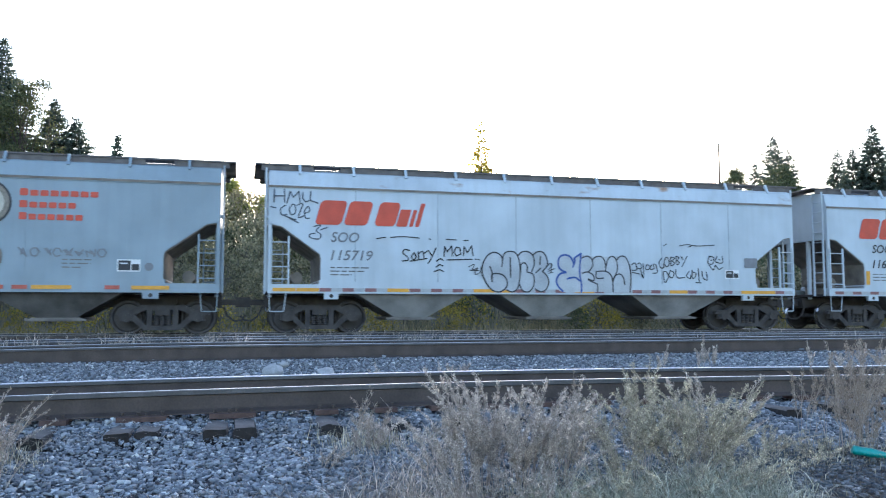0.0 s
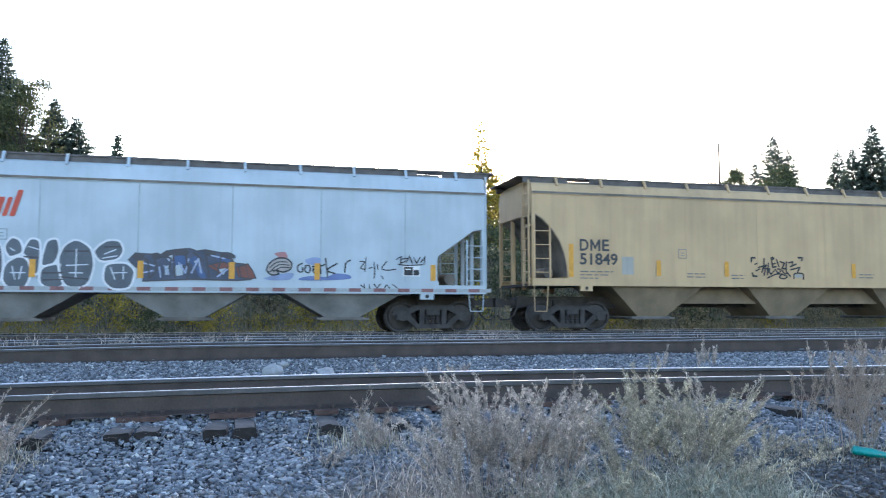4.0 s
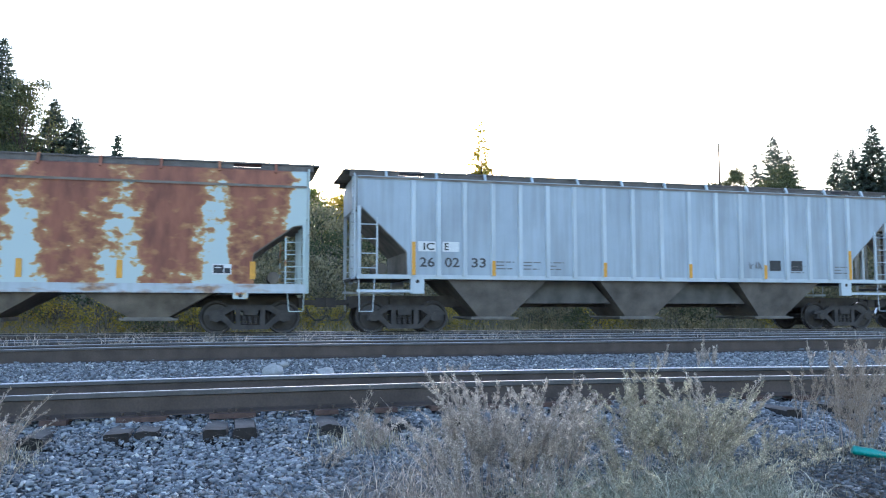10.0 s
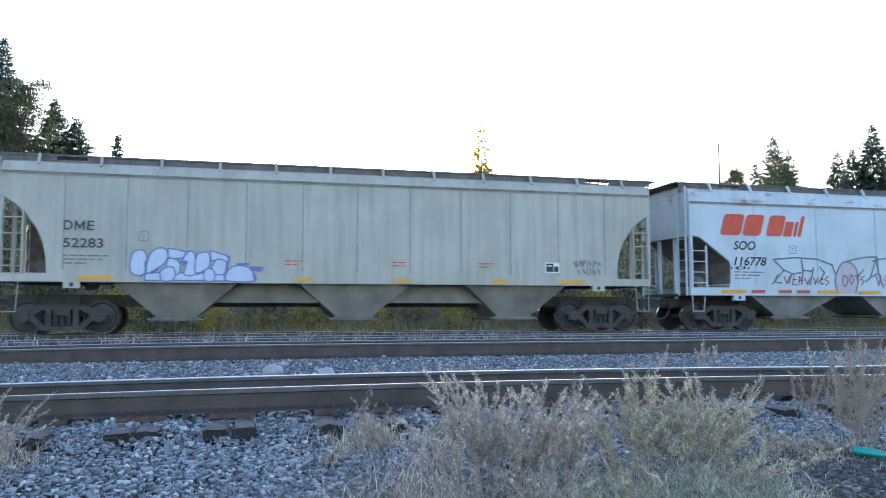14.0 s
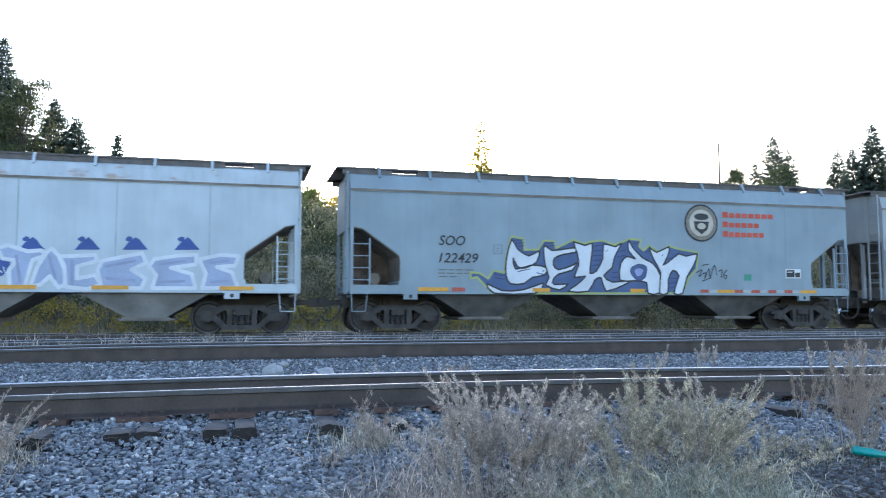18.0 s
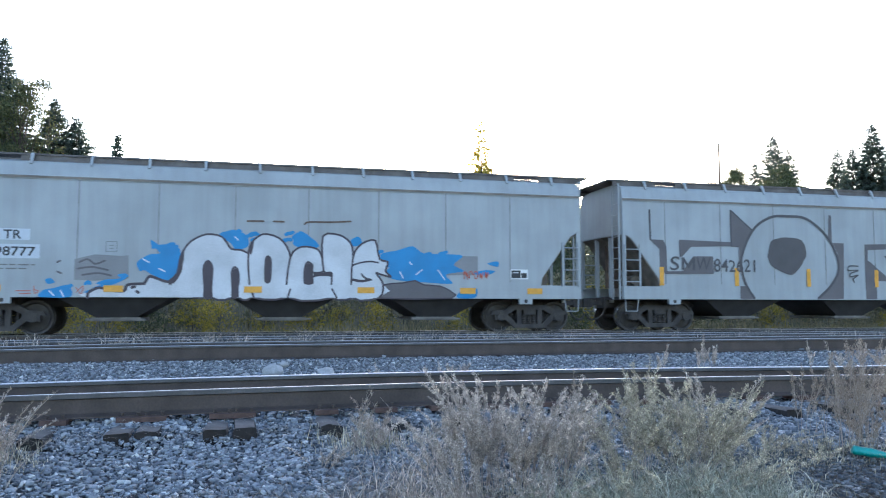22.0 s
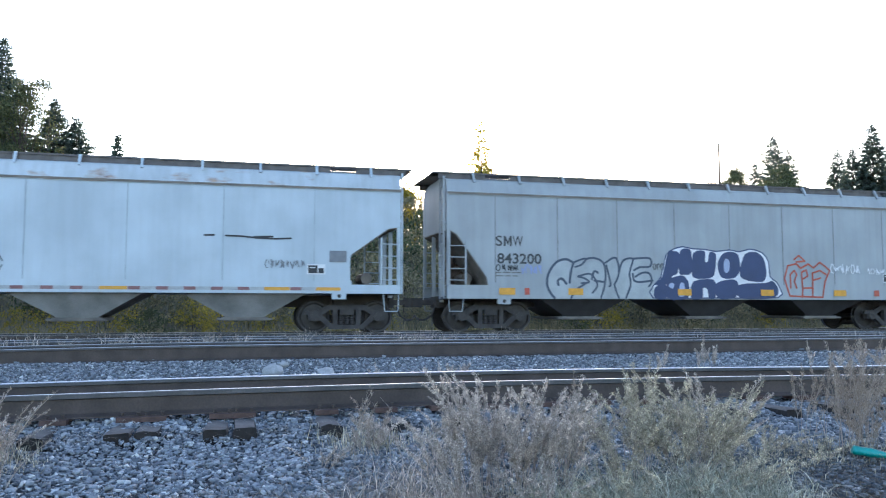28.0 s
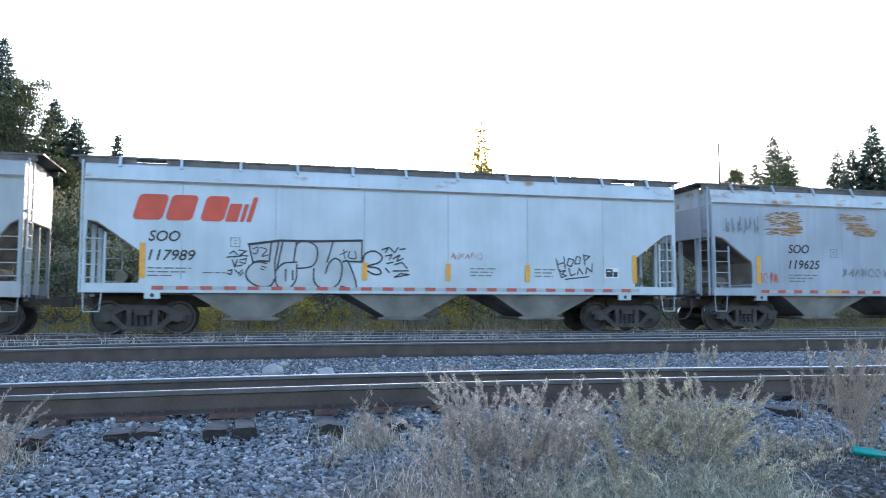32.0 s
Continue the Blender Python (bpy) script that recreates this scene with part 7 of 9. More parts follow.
    sprayed(c[2], [[(4.7, 2.03), (4.83, 2.01), (4.73, 1.84), (4.85, 1.81)], [(4.88, 2.15), (4.85, 1.75)], [(4.97, 1.84), (5.06, 1.86)], [(5.11, 2.01), (5.13, 1.76), (5.12, 1.56)], [(5.21, 1.95), (5.22, 1.81)], [(5.48, 2.04), (5.33, 1.84), (5.5, 1.79), (5.74, 1.82)], [(5.32, 1.62), (5.38, 1.54)]], INK, 0.03, 2.2, "black hand-sprayed letters", 4)
    sprayed(c[2], [[(5.75, 2.1), (5.9, 2.19), (5.87, 1.99), (6.02, 2.05)], [(6.05, 2.02), (6.14, 2.21), (6.23, 1.97)], [(6.26, 2.17), (6.35, 1.99), (6.45, 2.18)], [(6.47, 2.03), (6.6, 2.2), (6.57, 1.97)], [(5.81, 1.96), (6.08, 1.93), (6.53, 1.96)], [(5.9, 2.11), (6.08, 2.14)]], INK, 0.03, 2.2, "black hand-sprayed letters", 0)
    sprayed(c[2], [[(4.73, 1.36), (4.85, 1.28), (4.82, 1.39)], [(4.97, 1.38), (4.99, 1.26)], [(5.11, 1.39), (5.2, 1.28), (5.29, 1.39)], [(5.41, 1.28), (5.47, 1.38), (5.56, 1.28)], [(5.65, 1.38), (5.77, 1.29)]], INK, 0.03, 4.6, "black hand-sprayed letters", 0)
    # tag on the tan wagon
    sprayed(c[3], [[(-1.56, 2.21), (-1.55, 2.34), (-1.42, 2.34)], [(0.22, 2.37), (0.38, 2.37), (0.35, 2.28)], [(-1.53, 1.84), (-1.51, 1.75), (-1.37, 1.74)]], INK, 0.06, 2, "black corner mark of a tag", 0)
    sprayed(c[3], [[(-0.82, 2.34), (-0.75, 2.37), (-0.71, 2.32), (-0.79, 2.29), (-0.82, 2.34)], [(-1.08, 2.32), (-1.1, 2.08), (-1.18, 1.87)], [(-1.29, 2.03), (-1, 2.11), (-1.08, 2), (-0.87, 1.98)], [(-0.92, 2.17), (-0.97, 1.8)], [(-0.79, 2.25), (-0.76, 2.04), (-0.63, 2.06)], [(-0.79, 2.14), (-0.66, 2.17)], [(-0.61, 2.3), (-0.53, 2.07)], [(-0.48, 2.23), (-0.32, 2.18), (-0.42, 2.01), (-0.24, 1.99)], [(-0.24, 2.23), (-0.26, 1.91), (-0.1, 1.75)], [(-0.16, 2.2), (0, 2.23), (-0.02, 2.15)], [(-0.1, 2.07), (0.14, 2.16)], [(-0.08, 1.97), (0.27, 2.05), (0.17, 1.89)]], INK, 0.05, 2.2, "tangled black hand-sprayed letters", 0)
    sprayed(c[3], [[(-0.97, 1.69), (-0.73, 1.79), (-0.52, 1.83), (-0.23, 1.75), (-0.36, 1.67), (-0.52, 1.72), (-0.42, 1.83)], [(-0.92, 1.95), (-0.84, 1.82), (-0.71, 1.93)], [(-0.68, 1.98), (-0.55, 1.85), (-0.47, 1.96), (-0.58, 1.99)], [(-0.42, 1.96), (-0.31, 1.83), (-0.21, 1.88)], [(-1.44, 2.13), (-1.34, 2.16)], [(-1.39, 1.92), (-1.26, 1.98)], [(-1.05, 1.95), (-1.1, 1.77)], [(0.03, 1.68), (0.06, 1.84), (0.38, 1.84), (0.39, 1.66)]], INK, 0.045, 2.3, "tangled black hand-sprayed letters", 4)
    painted(c[3], [(0.07, 1.82), (0.35, 1.82), (0.36, 1.72), (0.09, 1.7)], BEIGE, None, 0, 1.5, "pale sticker", 0)
    # tag near the end of the white wagon
    sprayed(c[13], [[(4.6, 2.19), (4.68, 1.85)], [(4.85, 2.27), (4.89, 1.91)], [(4.64, 2.02), (4.86, 2.09)], [(5.02, 2.22), (4.95, 2.01), (5.1, 1.97), (5.17, 2.17), (5.02, 2.22)], [(5.27, 2.28), (5.2, 2.05), (5.37, 2.06), (5.39, 2.25), (5.27, 2.28)], [(5.5, 2.34), (5.54, 2.02)], [(5.52, 2.31), (5.71, 2.29), (5.55, 2.16)]], INK, 0.035, 2, "black hand-sprayed letters", 0)
    sprayed(c[13], [[(4.7, 1.88), (4.76, 1.63)], [(4.72, 1.82), (4.9, 1.85), (4.79, 1.74), (4.94, 1.69), (4.76, 1.63)], [(5.01, 1.91), (5.07, 1.69), (5.22, 1.75)], [(5.28, 1.72), (5.35, 1.92), (5.47, 1.74)], [(5.57, 1.75), (5.6, 1.95), (5.76, 1.81), (5.79, 2.06)], [(4.89, 1.58), (5.67, 1.67)]], INK, 0.035, 2, "black hand-sprayed letters", 0)
    # grey wagon with silver and navy graffiti
    painted(c[12], [(-5.68, 1.42), (-5.65, 1.76), (-5.46, 2.06), (-5.07, 2.18), (-4.45, 2.22), (-4.13, 2.21), (-3.77, 2.17), (-3.41, 2.24), (-3.17, 2.17), (-2.84, 2.23), (-2.25, 2.24), (-2.2, 2.02), (-2.39, 1.83), (-2.2, 1.69), (-2.16, 1.41), (-2.11, 1.03), (-3.8, 1.03), (-5.44, 1.02), (-5.6, 1.21)], SPRAY_DULLSILVER, None, 0, 1.6, "dull silver filling of round letters", 2)
    sprayed(c[12], [[(-4.84, 2.1), (-5.07, 2.19), (-5.38, 2.09), (-5.62, 1.77), (-5.68, 1.42), (-5.56, 1.15), (-5.44, 1.02)], [(-5.06, 1.45), (-5.2, 1.6), (-5.33, 1.54), (-5.31, 1.41)], [(-4.82, 2.09), (-4.91, 1.78), (-4.95, 1.48)]], SPRAY_SLATEBLUE, 0.075, 2.4, "slate outline of a round letter", 4)
    sprayed(c[12], [[(-4.82, 2.09), (-4.57, 2.19), (-4.4, 2.21), (-4.56, 2.03), (-4.76, 1.96)], [(-4.68, 1.67), (-4.32, 1.76), (-4.13, 1.63), (-4.04, 1.39), (-4.2, 1.18)], [(-4.68, 1.67), (-4.44, 1.61), (-4.31, 1.5), (-4.56, 1.47)], [(-4.9, 1.02), (-4.75, 1.26), (-4.44, 1.45)]], SPRAY_SLATEBLUE, 0.06, 2.5, "slate outline of a round letter", 4)
    sprayed(c[12], [[(-4.4, 2.21), (-4.13, 2.24), (-3.85, 2.12), (-3.76, 1.8), (-3.8, 1.4), (-3.92, 1.03)], [(-4.22, 1.59), (-4.14, 1.83), (-4.01, 1.79)], [(-4.14, 1.55), (-3.81, 1.51)]], SPRAY_SLATEBLUE, 0.065, 2.6, "slate outline of a round letter", 4)
    sprayed(c[12], [[(-3.77, 2.1), (-3.41, 2.26), (-3.31, 1.8), (-3.47, 1.43)], [(-3.73, 2.02), (-3.6, 1.48), (-3.64, 1.38)], [(-3.31, 1.8), (-3.17, 2.17), (-2.83, 2.23), (-2.95, 1.81), (-2.92, 1.44), (-3.08, 1.03)], [(-3.47, 1.43), (-3.4, 1.2), (-3.32, 1.03)]], SPRAY_SLATEBLUE, 0.065, 2.7, "slate outline of a round letter", 4)
    sprayed(c[12], [[(-2.84, 2.24), (-2.25, 2.26), (-2.25, 2.01), (-2.6, 1.98), (-2.8, 1.88)], [(-2.84, 1.77), (-2.8, 1.57), (-2.59, 1.52), (-2.16, 1.57)], [(-2.76, 1.68), (-2.51, 1.81), (-2.26, 1.78), (-2.2, 1.53), (-2.3, 1.39)]], SPRAY_SLATEBLUE, 0.065, 2.8, "slate outline of a round letter", 4)
    painted(c[12], [(-2.16, 1.03), (-2.14, 1.41), (-1.88, 1.67), (-1.68, 2.36), (-1.43, 2.56), (-1.09, 2.65), (-0.75, 2.59), (-0.32, 2.58), (0.11, 2.52), (0.6, 2.58), (0.95, 2.52), (1.35, 2.62), (1.8, 2.51), (2.03, 2.22), (2.07, 1.74), (2.3, 1.57), (2.45, 1.32), (2.34, 1.05), (0.02, 1.04)], SPRAY_WHITE, SPRAY_INKBLUE, 0.04, 1.6, "white edge round navy letters", 2)
    painted(c[12], [(-2.08, 1.45), (-1.83, 1.67), (-1.6, 2.42), (-1.39, 2.49), (-1.22, 2.4), (-1.29, 1.83), (-1.47, 1.74), (-1.68, 1.46)], SPRAY_INKBLUE, SPRAY_INKBLUE, 0.03, 2.3, "navy bubble letter", 3)
    painted(c[12], [(-1.18, 2.48), (-0.97, 2.58), (-0.8, 2.49), (-0.82, 1.84), (-1.05, 1.78), (-1.22, 1.83)], SPRAY_INKBLUE, SPRAY_INKBLUE, 0.03, 2.3, "navy bubble letter", 3)
    painted(c[12], [(-0.71, 2.44), (-0.32, 2.51), (-0.32, 2.19), (-0.19, 2.18), (-0.13, 2.47), (0.08, 2.42), (0.03, 1.85), (-0.15, 1.68), (-0.75, 1.71)], SPRAY_INKBLUE, SPRAY_INKBLUE, 0.03, 2.3, "navy bubble letter", 3)
    painted(c[12], [(0.16, 2.08), (0.33, 2.42), (0.64, 2.51), (0.91, 2.4), (0.95, 1.94), (0.73, 1.69), (0.29, 1.7)], SPRAY_INKBLUE, SPRAY_INKBLUE, 0.03, 2.3, "navy bubble letter", 3)
    painted(c[12], [(0.99, 2.03), (1.17, 2.44), (1.53, 2.52), (1.83, 2.33), (1.93, 1.87), (1.8, 1.58), (1.26, 1.61), (0.99, 1.73)], SPRAY_INKBLUE, SPRAY_INKBLUE, 0.03, 2.3, "navy bubble letter", 3)
    painted(c[12], [(-2.08, 1.03), (-2.07, 1.36), (-1.71, 1.43), (-1.71, 1.03)], SPRAY_INKBLUE, SPRAY_INKBLUE, 0.03, 2.3, "navy bubble letter", 3)
    painted(c[12], [(-1.66, 1.03), (-1.63, 1.54), (-1.39, 1.68), (-1.09, 1.72), (-0.92, 1.5), (-0.95, 1.04)], SPRAY_INKBLUE, SPRAY_INKBLUE, 0.03, 2.3, "navy bubble letter", 3)
    painted(c[12], [(-0.83, 1.04), (-0.73, 1.54), (-0.03, 1.61), (0.07, 1.3), (0.01, 1.04), (-0.18, 1.04), (-0.23, 1.32), (-0.41, 1.36), (-0.44, 1.04)], SPRAY_INKBLUE, SPRAY_INKBLUE, 0.03, 2.3, "navy bubble letter", 3)
    painted(c[12], [(0.13, 1.04), (0.09, 1.49), (0.64, 1.62), (0.86, 1.53), (0.86, 1.22), (0.69, 1.04)], SPRAY_INKBLUE, SPRAY_INKBLUE, 0.03, 2.3, "navy bubble letter", 3)
    painted(c[12], [(0.95, 1.04), (0.92, 1.45), (1.89, 1.51), (2.16, 1.58), (2.36, 1.32), (2.17, 1.05)], SPRAY_INKBLUE, SPRAY_INKBLUE, 0.03, 2.3, "navy bubble letter", 3)
    painted(c[12], [(0.38, 2.19), (0.46, 2.3), (0.58, 2.21), (0.57, 1.94), (0.46, 1.83), (0.38, 1.93)], SPRAY_SOFTBLUE, None, 0, 2.9, "pale centre of a navy letter", 4)
    painted(c[12], [(-1.26, 1.1), (-1.22, 1.45), (-1.13, 1.52), (-1.05, 1.42), (-1.07, 1.1)], SPRAY_SOFTBLUE, None, 0, 2.9, "pale centre of a navy letter", 4)
    painted(c[12], [(-1.61, 1.41), (-1.51, 1.51), (-1.41, 1.46), (-1.47, 1.32)], SPRAY_SOFTBLUE, None, 0, 2.9, "pale centre of a navy letter", 4)
    painted(c[9], [(1.87, 2.14), (2.12, 2.53), (2.5, 2.63), (2.62, 2.11), (2.87, 2.02), (2.8, 1.76), (2.96, 1.6), (2.65, 1.67), (2.53, 1.7), (2.73, 1.4), (2.63, 1.01), (1.88, 1)], SPRAY_SILVER_LIGHT, SPRAY_PLUM, 0.055, 4, "silver bubble letter with a dark edge", 3)
    sprayed(c[9], [[(1.87, 1.92), (2.08, 1.99), (2.35, 2.03), (2.59, 2)], [(2.11, 1.67), (2.22, 1.56), (2.4, 1.51)], [(1.42, 1), (1.29, 1.24)], [(0.07, 1), (0.14, 1.23)], [(-0.83, 0.99), (-0.9, 1.18)]], SPRAY_PLUM, 0.05, 5.2, "dark line between bubble letters", 4)
    painted(c[9], [(-3.53, 1.32), (-2.16, 1.33), (-2.16, 1), (-3.6, 1)], SPRAY_SILVER_LIGHT, None, 0, 4.8, "silver sprayed base band", 0)
    painted(c[9], [(-1.24, 1.34), (0.01, 1.35), (1.77, 1.36), (2.71, 1.35), (2.56, 1), (-1.23, 1)], SPRAY_SILVER_LIGHT, None, 0, 4.8, "silver sprayed base band", 0)
    painted(c[9], [(-1.92, 1.33), (-1.44, 1.34), (-1.43, 1), (-1.91, 1)], SPRAY_SILVER_LIGHT, None, 0, 4.8, "silver sprayed base band", 0)
    for k, (u0, u1, z0, z1, n) in enumerate(((-3.6, -2.9, 1.7, 2.35, 12), (-1.6, -0.9, 2.55, 2.8, 7), (-0.1, 0.5, 2.5, 2.75, 6), (2.3, 4.4, 1.55, 2.3, 30), (3.8, 4.6, 1.9, 2.2, 8), (-5.6, -4.8, 1.05, 1.35, 8))):
        splash(c[9], u0, u1, z0, z1, n, 51 + k, SPRAY_BLUE, "bright blue sprayed dabs", 0.1, 1.1)


def mark_cars():
    c = [car for car, _ in CARS]
    # blue-grey wagon at the head
    railway_brand(c[0], 3.45, 2.98)
    scribble(c[0], 3.46, 5.6, 2.02, 2.32, 1, FADED, 0.035, 8)
    placard(c[0], 5.83, 1.67, 0.58, 0.32)
    word_lines(c[0], 4.5, 1.95, (0.7, 0.7, 0.45))
    reflectors(c[0], 1.20, 0.10, [(-8.2 + 2.4 * i, 0.95, YELLOW) for i in range(7)] + [(-7.1 + 0.55 * i, 0.36, PALE_RED) for i in range(24) if (0.55 * i) % 2.4 > 0.3 and (0.55 * i) % 2.4 < 1.25])
    flat("valve_disc", [disc(6.62, 1.8, 0.11)], 1, FADED, c[0])
    flat("stain", [round_bar(2.55, 3.1, 1.75, 2.3, 0, 0.2)], 1, GRIME, c[0], "grimy smear")
    # white wagon with black tags
    red_brand(c[1])
    ident(c[1], "SOO", "115719", -6.72, 2.05, m=FADED)
    flat("paint_patch", [bar(6.57, 7.05, 2.0, 2.32)], 1, FADED, c[1], "dark grey paint patch")
    placard(c[1], 5.86, 1.65, 0.5, 0.28)
    striped(c[1], -8.3, 8.3, 1.17, 0.1, [(-8.4, -7.6), (-5.6, -5.0), (-2.6, -1.9), (0.4, 1.1), (3.4, 4.1), (6.4, 7.1)], 0.64, 0.32, DULL_RED)
    # white wagon with dark round graffiti
    red_brand(c[2])
    ident(c[2], "SOO", "116462", -6.65, 2.06)
    data_box(c[2], -4.61, 2.45)
    placard(c[2], 5.95, 1.62, 0.5, 0.3)
    upright(c[2], [-6.86, -3.72, -1.12, 1.21, 3.51, 6.84], 1.5, 1.96)
    striped(c[2], -8.2, 8.2, 1.17, 0.1, (), 0.7, 0.34, DULL_RED)
    # tan wagon
    ident(c[3], "DME", "51849", -7.55, 2.03, 0.0, 1.26, 0.98, 0.43, 0.36, 0.022, DARK_INK)
    data_box(c[3], -4.19, 2.28, 0.29)
    upright(c[3], [-7.84, 7.86], 1.66, 2.66)
    upright(c[3], [-4.89, -2.47, 2.38, 4.87], 1.72, 2.2)
    placard(c[3], 5.23, 1.73, 0.5, 0.34)
    word_lines(c[3], 6.55, 2.02, (0.75, 0.7, 0.4))
    word_lines(c[3], -3.9, 1.78, (0.65, 0.65))
    word_lines(c[3], 2.6, 1.82, (0.6, 0.6))
    flat("paint_patch", [bar(-6.15, -5.75, 1.75, 2.3)], 1, BEIGE, c[3], "paler repainted patch")
    # rusted wagon
    red_brand(c[4], m=RED_FADED)
    ident(c[4], "SOO", "116839", -6.63, 2.02)
    upright(c[4], [-7.02, -3.62, -1.2, 1.2, 3.6, 7.0], 1.5, 1.98)
    placard(c[4], 5.94, 1.62, 0.5, 0.28)
    # ribbed wagon
    flat("name_patch", [bar(-7.33, -6.78, 2.35, 2.64), bar(-6.60, -6.10, 2.35, 2.64)], 1, PLATE_WHITE, c[5], "white patches behind the initials")
    letters(c[5], "reporting_mark", "IC", -7.17, 2.39, 0.33, 0.21, INK, 2, 0, 0.02)
    letters(c[5], "reporting_mark", "E", -6.54, 2.39, 0.13, 0.21, INK, 2, 0, 0.02)
    for t, u in (("26", -7.28), ("02", -6.53), ("33", -5.72)):
        letters(c[5], "wagon_number", t, u, 1.9, 0.44, 0.28, DARK_INK, 1, 0, 0.015)
    for u in (-7.47, -5.05, -1.47, 1.47, 4.20, 7.47):
        a = 1.66
        me = Geo().box(u - 0.055, u + 0.055, -HALF - 0.083, -HALF - 0.077, a, 2.62 if abs(u) > 7 else 2.1)
        part("reflector", me, YELLOW, c[5], "yellow upright reflective strip")
    for u in (4.40, 5.22):
        flat("placard", [bar(u, u + 0.42, 1.93, 2.26)], 1, INK, c[5], "black square placard")
    for u in (-4.95, -4.1, -3.35, 5.2, 6.9):
        word_lines(c[5], u, 2.06, (0.55, 0.3, 0.5))
    scribble(c[5], 3.6, 4.15, 1.95, 2.25, 16, FADED, 0.025, 3)
    # beige wagon with a pale blue tag
    ident(c[6], "DME", "52283", -7.65, 2.28, 0.0, 0.97, 0.74, 0.46, 0.25, 0.016, DARK_INK)
    data_box(c[6], -5.82, 2.49, 0.25)
    placard(c[6], 5.68, 1.77, 0.45, 0.31)
    scribble(c[6], 6.58, 7.5, 1.95, 2.2, 17, FADED, 0.03, 6)
    scribble(c[6], 6.7, 7.5, 1.72, 1.95, 18, FADED, 0.03, 5)
    reflectors(c[6], 1.44, 0.11, [(u, 0.85 if abs(u) > 5 else 0.45, YELLOW) for u in (-7.3, -1.7, 1.05, 4.0, 6.1)])
    for u in (-2.0, 1.0, 3.6):
        word_lines(c[6], u, 2.0, (0.45, 0.35), material=RED)
    # white wagon with lilac graffiti
    red_brand(c[7], -7.22, 3.06, 3.2)
    ident(c[7], "SOO", "116778", -6.70, 2.08)
    data_box(c[7], -4.62, 2.5, 0.26)
    scribble(c[7], -7.0, -6.1, 1.95, 2.1, 19, INK, 0.02, 6)
    reflectors(c[7], 1.2, 0.1, [(u, 0.9, YELLOW) for u in (-7.2, -3.6, -2.0, 0.8, 3.0, 6.2)] + [(u, 0.5, PALE_RED) for u in (-6.1, -5.1, -4.4, -0.8)])
    # blue-grey wagon with spiky graffiti
    railway_brand(c[8], 3.63, 3.0)
    striped(c[8], 2.75, 6.9, 1.2, 0.1, [(3.1, 3.5), (6.2, 6.9)])
    reflectors(c[8], 1.2, 0.11, [(-6.4, 0.9, YELLOW), (-5.4, 0.4, PALE_RED), (-2.9, 0.55, YELLOW), (0.3, 0.5, YELLOW)])
    ident(c[8], "SOO", "122429", -5.78, 2.03)
    data_box(c[8], -4.12, 2.31)
    flat("green_mark", [bar(4.36, 4.63, 1.6, 1.8)], 1, SPRAY_GREEN, c[8])
    placard(c[8], 5.92, 1.69, 0.58, 0.3)
    # grey wagon with bubble graffiti
    flat("name_patch", [bar(-7.32, -6.44, 2.45, 2.74)], 1, PLATE_PALE, c[9], "pale patch behind the initials")
    letters(c[9], "reporting_mark", "TR", -7.06, 2.48, 0.42, 0.23, INK, 2, 0, 0.02)
    letters(c[9], "wagon_number", "398777", -7.44, 2.04, 1.14, 0.24, INK, 2, 0, 0.02)
    flat("name_patch", [bar(-7.5, -6.2, 1.98, 2.34)], 1, PLATE_PALE, c[9], "pale patch behind the number")
    word_lines(c[9], -7.2, 1.8, (0.9, 0.7))
    data_box(c[9], -4.63, 2.18)
    scribble(c[9], 5.1, 5.9, 1.55, 1.85, 24, SPRAY_ORANGE, 0.025, 5)
    placard(c[9], 6.57, 1.57, 0.54, 0.29)
    reflectors(c[9], 1.13, 0.17, [(u, 0.48, YELLOW) for u in (-7.55, -4.65, -1.1, 2.0, 5.0, 7.08)])
    # grey wagon with huge letters
    g = c[10]
    flat("graffiti_shadow", [[(-7.87, 3.8), (-7.82, 3.8), (-7.8, 2.87), (-7.85, 2.86)], [(-7.85, 2.86), (-7.38, 2.85), (-7.27, 2.66), (-7.25, 1.8), (-7.5, 1.8), (-7.52, 2.57)], [(-6.82, 2.87), (-4.93, 2.83), (-4.93, 2.7), (-6.4, 2.65), (-6.72, 2.33), (-6.81, 2.32)]], 1, SPRAY_SLATE, g, "dark sprayed shadow of a huge letter")
    flat("graffiti_shadow", [[(-4.96, 3.87), (-4.76, 3.75), (-4.14, 3.22), (-4.54, 2.45), (-4.61, 1.88), (-4.66, 1.88), (-4.66, 2.67), (-4.95, 2.69)], [(-4.65, 1.42), (-4.44, 1.42), (-4.09, 1.01), (-4.65, 1.01)], [(-1.09, 2.89), (-0.63, 2.88), (-0.71, 1.02), (-1.71, 1.01), (-1.16, 1.45), (-0.87, 1.93), (-0.89, 2.54)], [(-1.2, 3.81), (-1.1, 3.81), (-1.1, 2.9), (-1.25, 3.01)]], 1, SPRAY_SLATE, g, "dark sprayed shadow of a huge letter")
    flat("graffiti_shadow", [[(0.2, 2.86), (1.1, 2.89), (1.08, 2.71), (0.32, 2.67), (0.31, 2.3), (0.19, 2.3)], [(0.19, 2.3), (0.36, 2.3), (1.26, 1.62), (0.64, 1.63), (0.63, 1.01), (0.19, 1.01)], [(0.98, 2.49), (1.7, 2.49), (1.62, 3.77), (2.05, 3.51), (2.1, 2.83), (2.38, 2.83), (2.29, 1.02), (2.17, 1.02), (2.18, 1.52), (1.07, 2.36)]], 1, SPRAY_SLATE, g, "dark sprayed shadow of a huge letter")
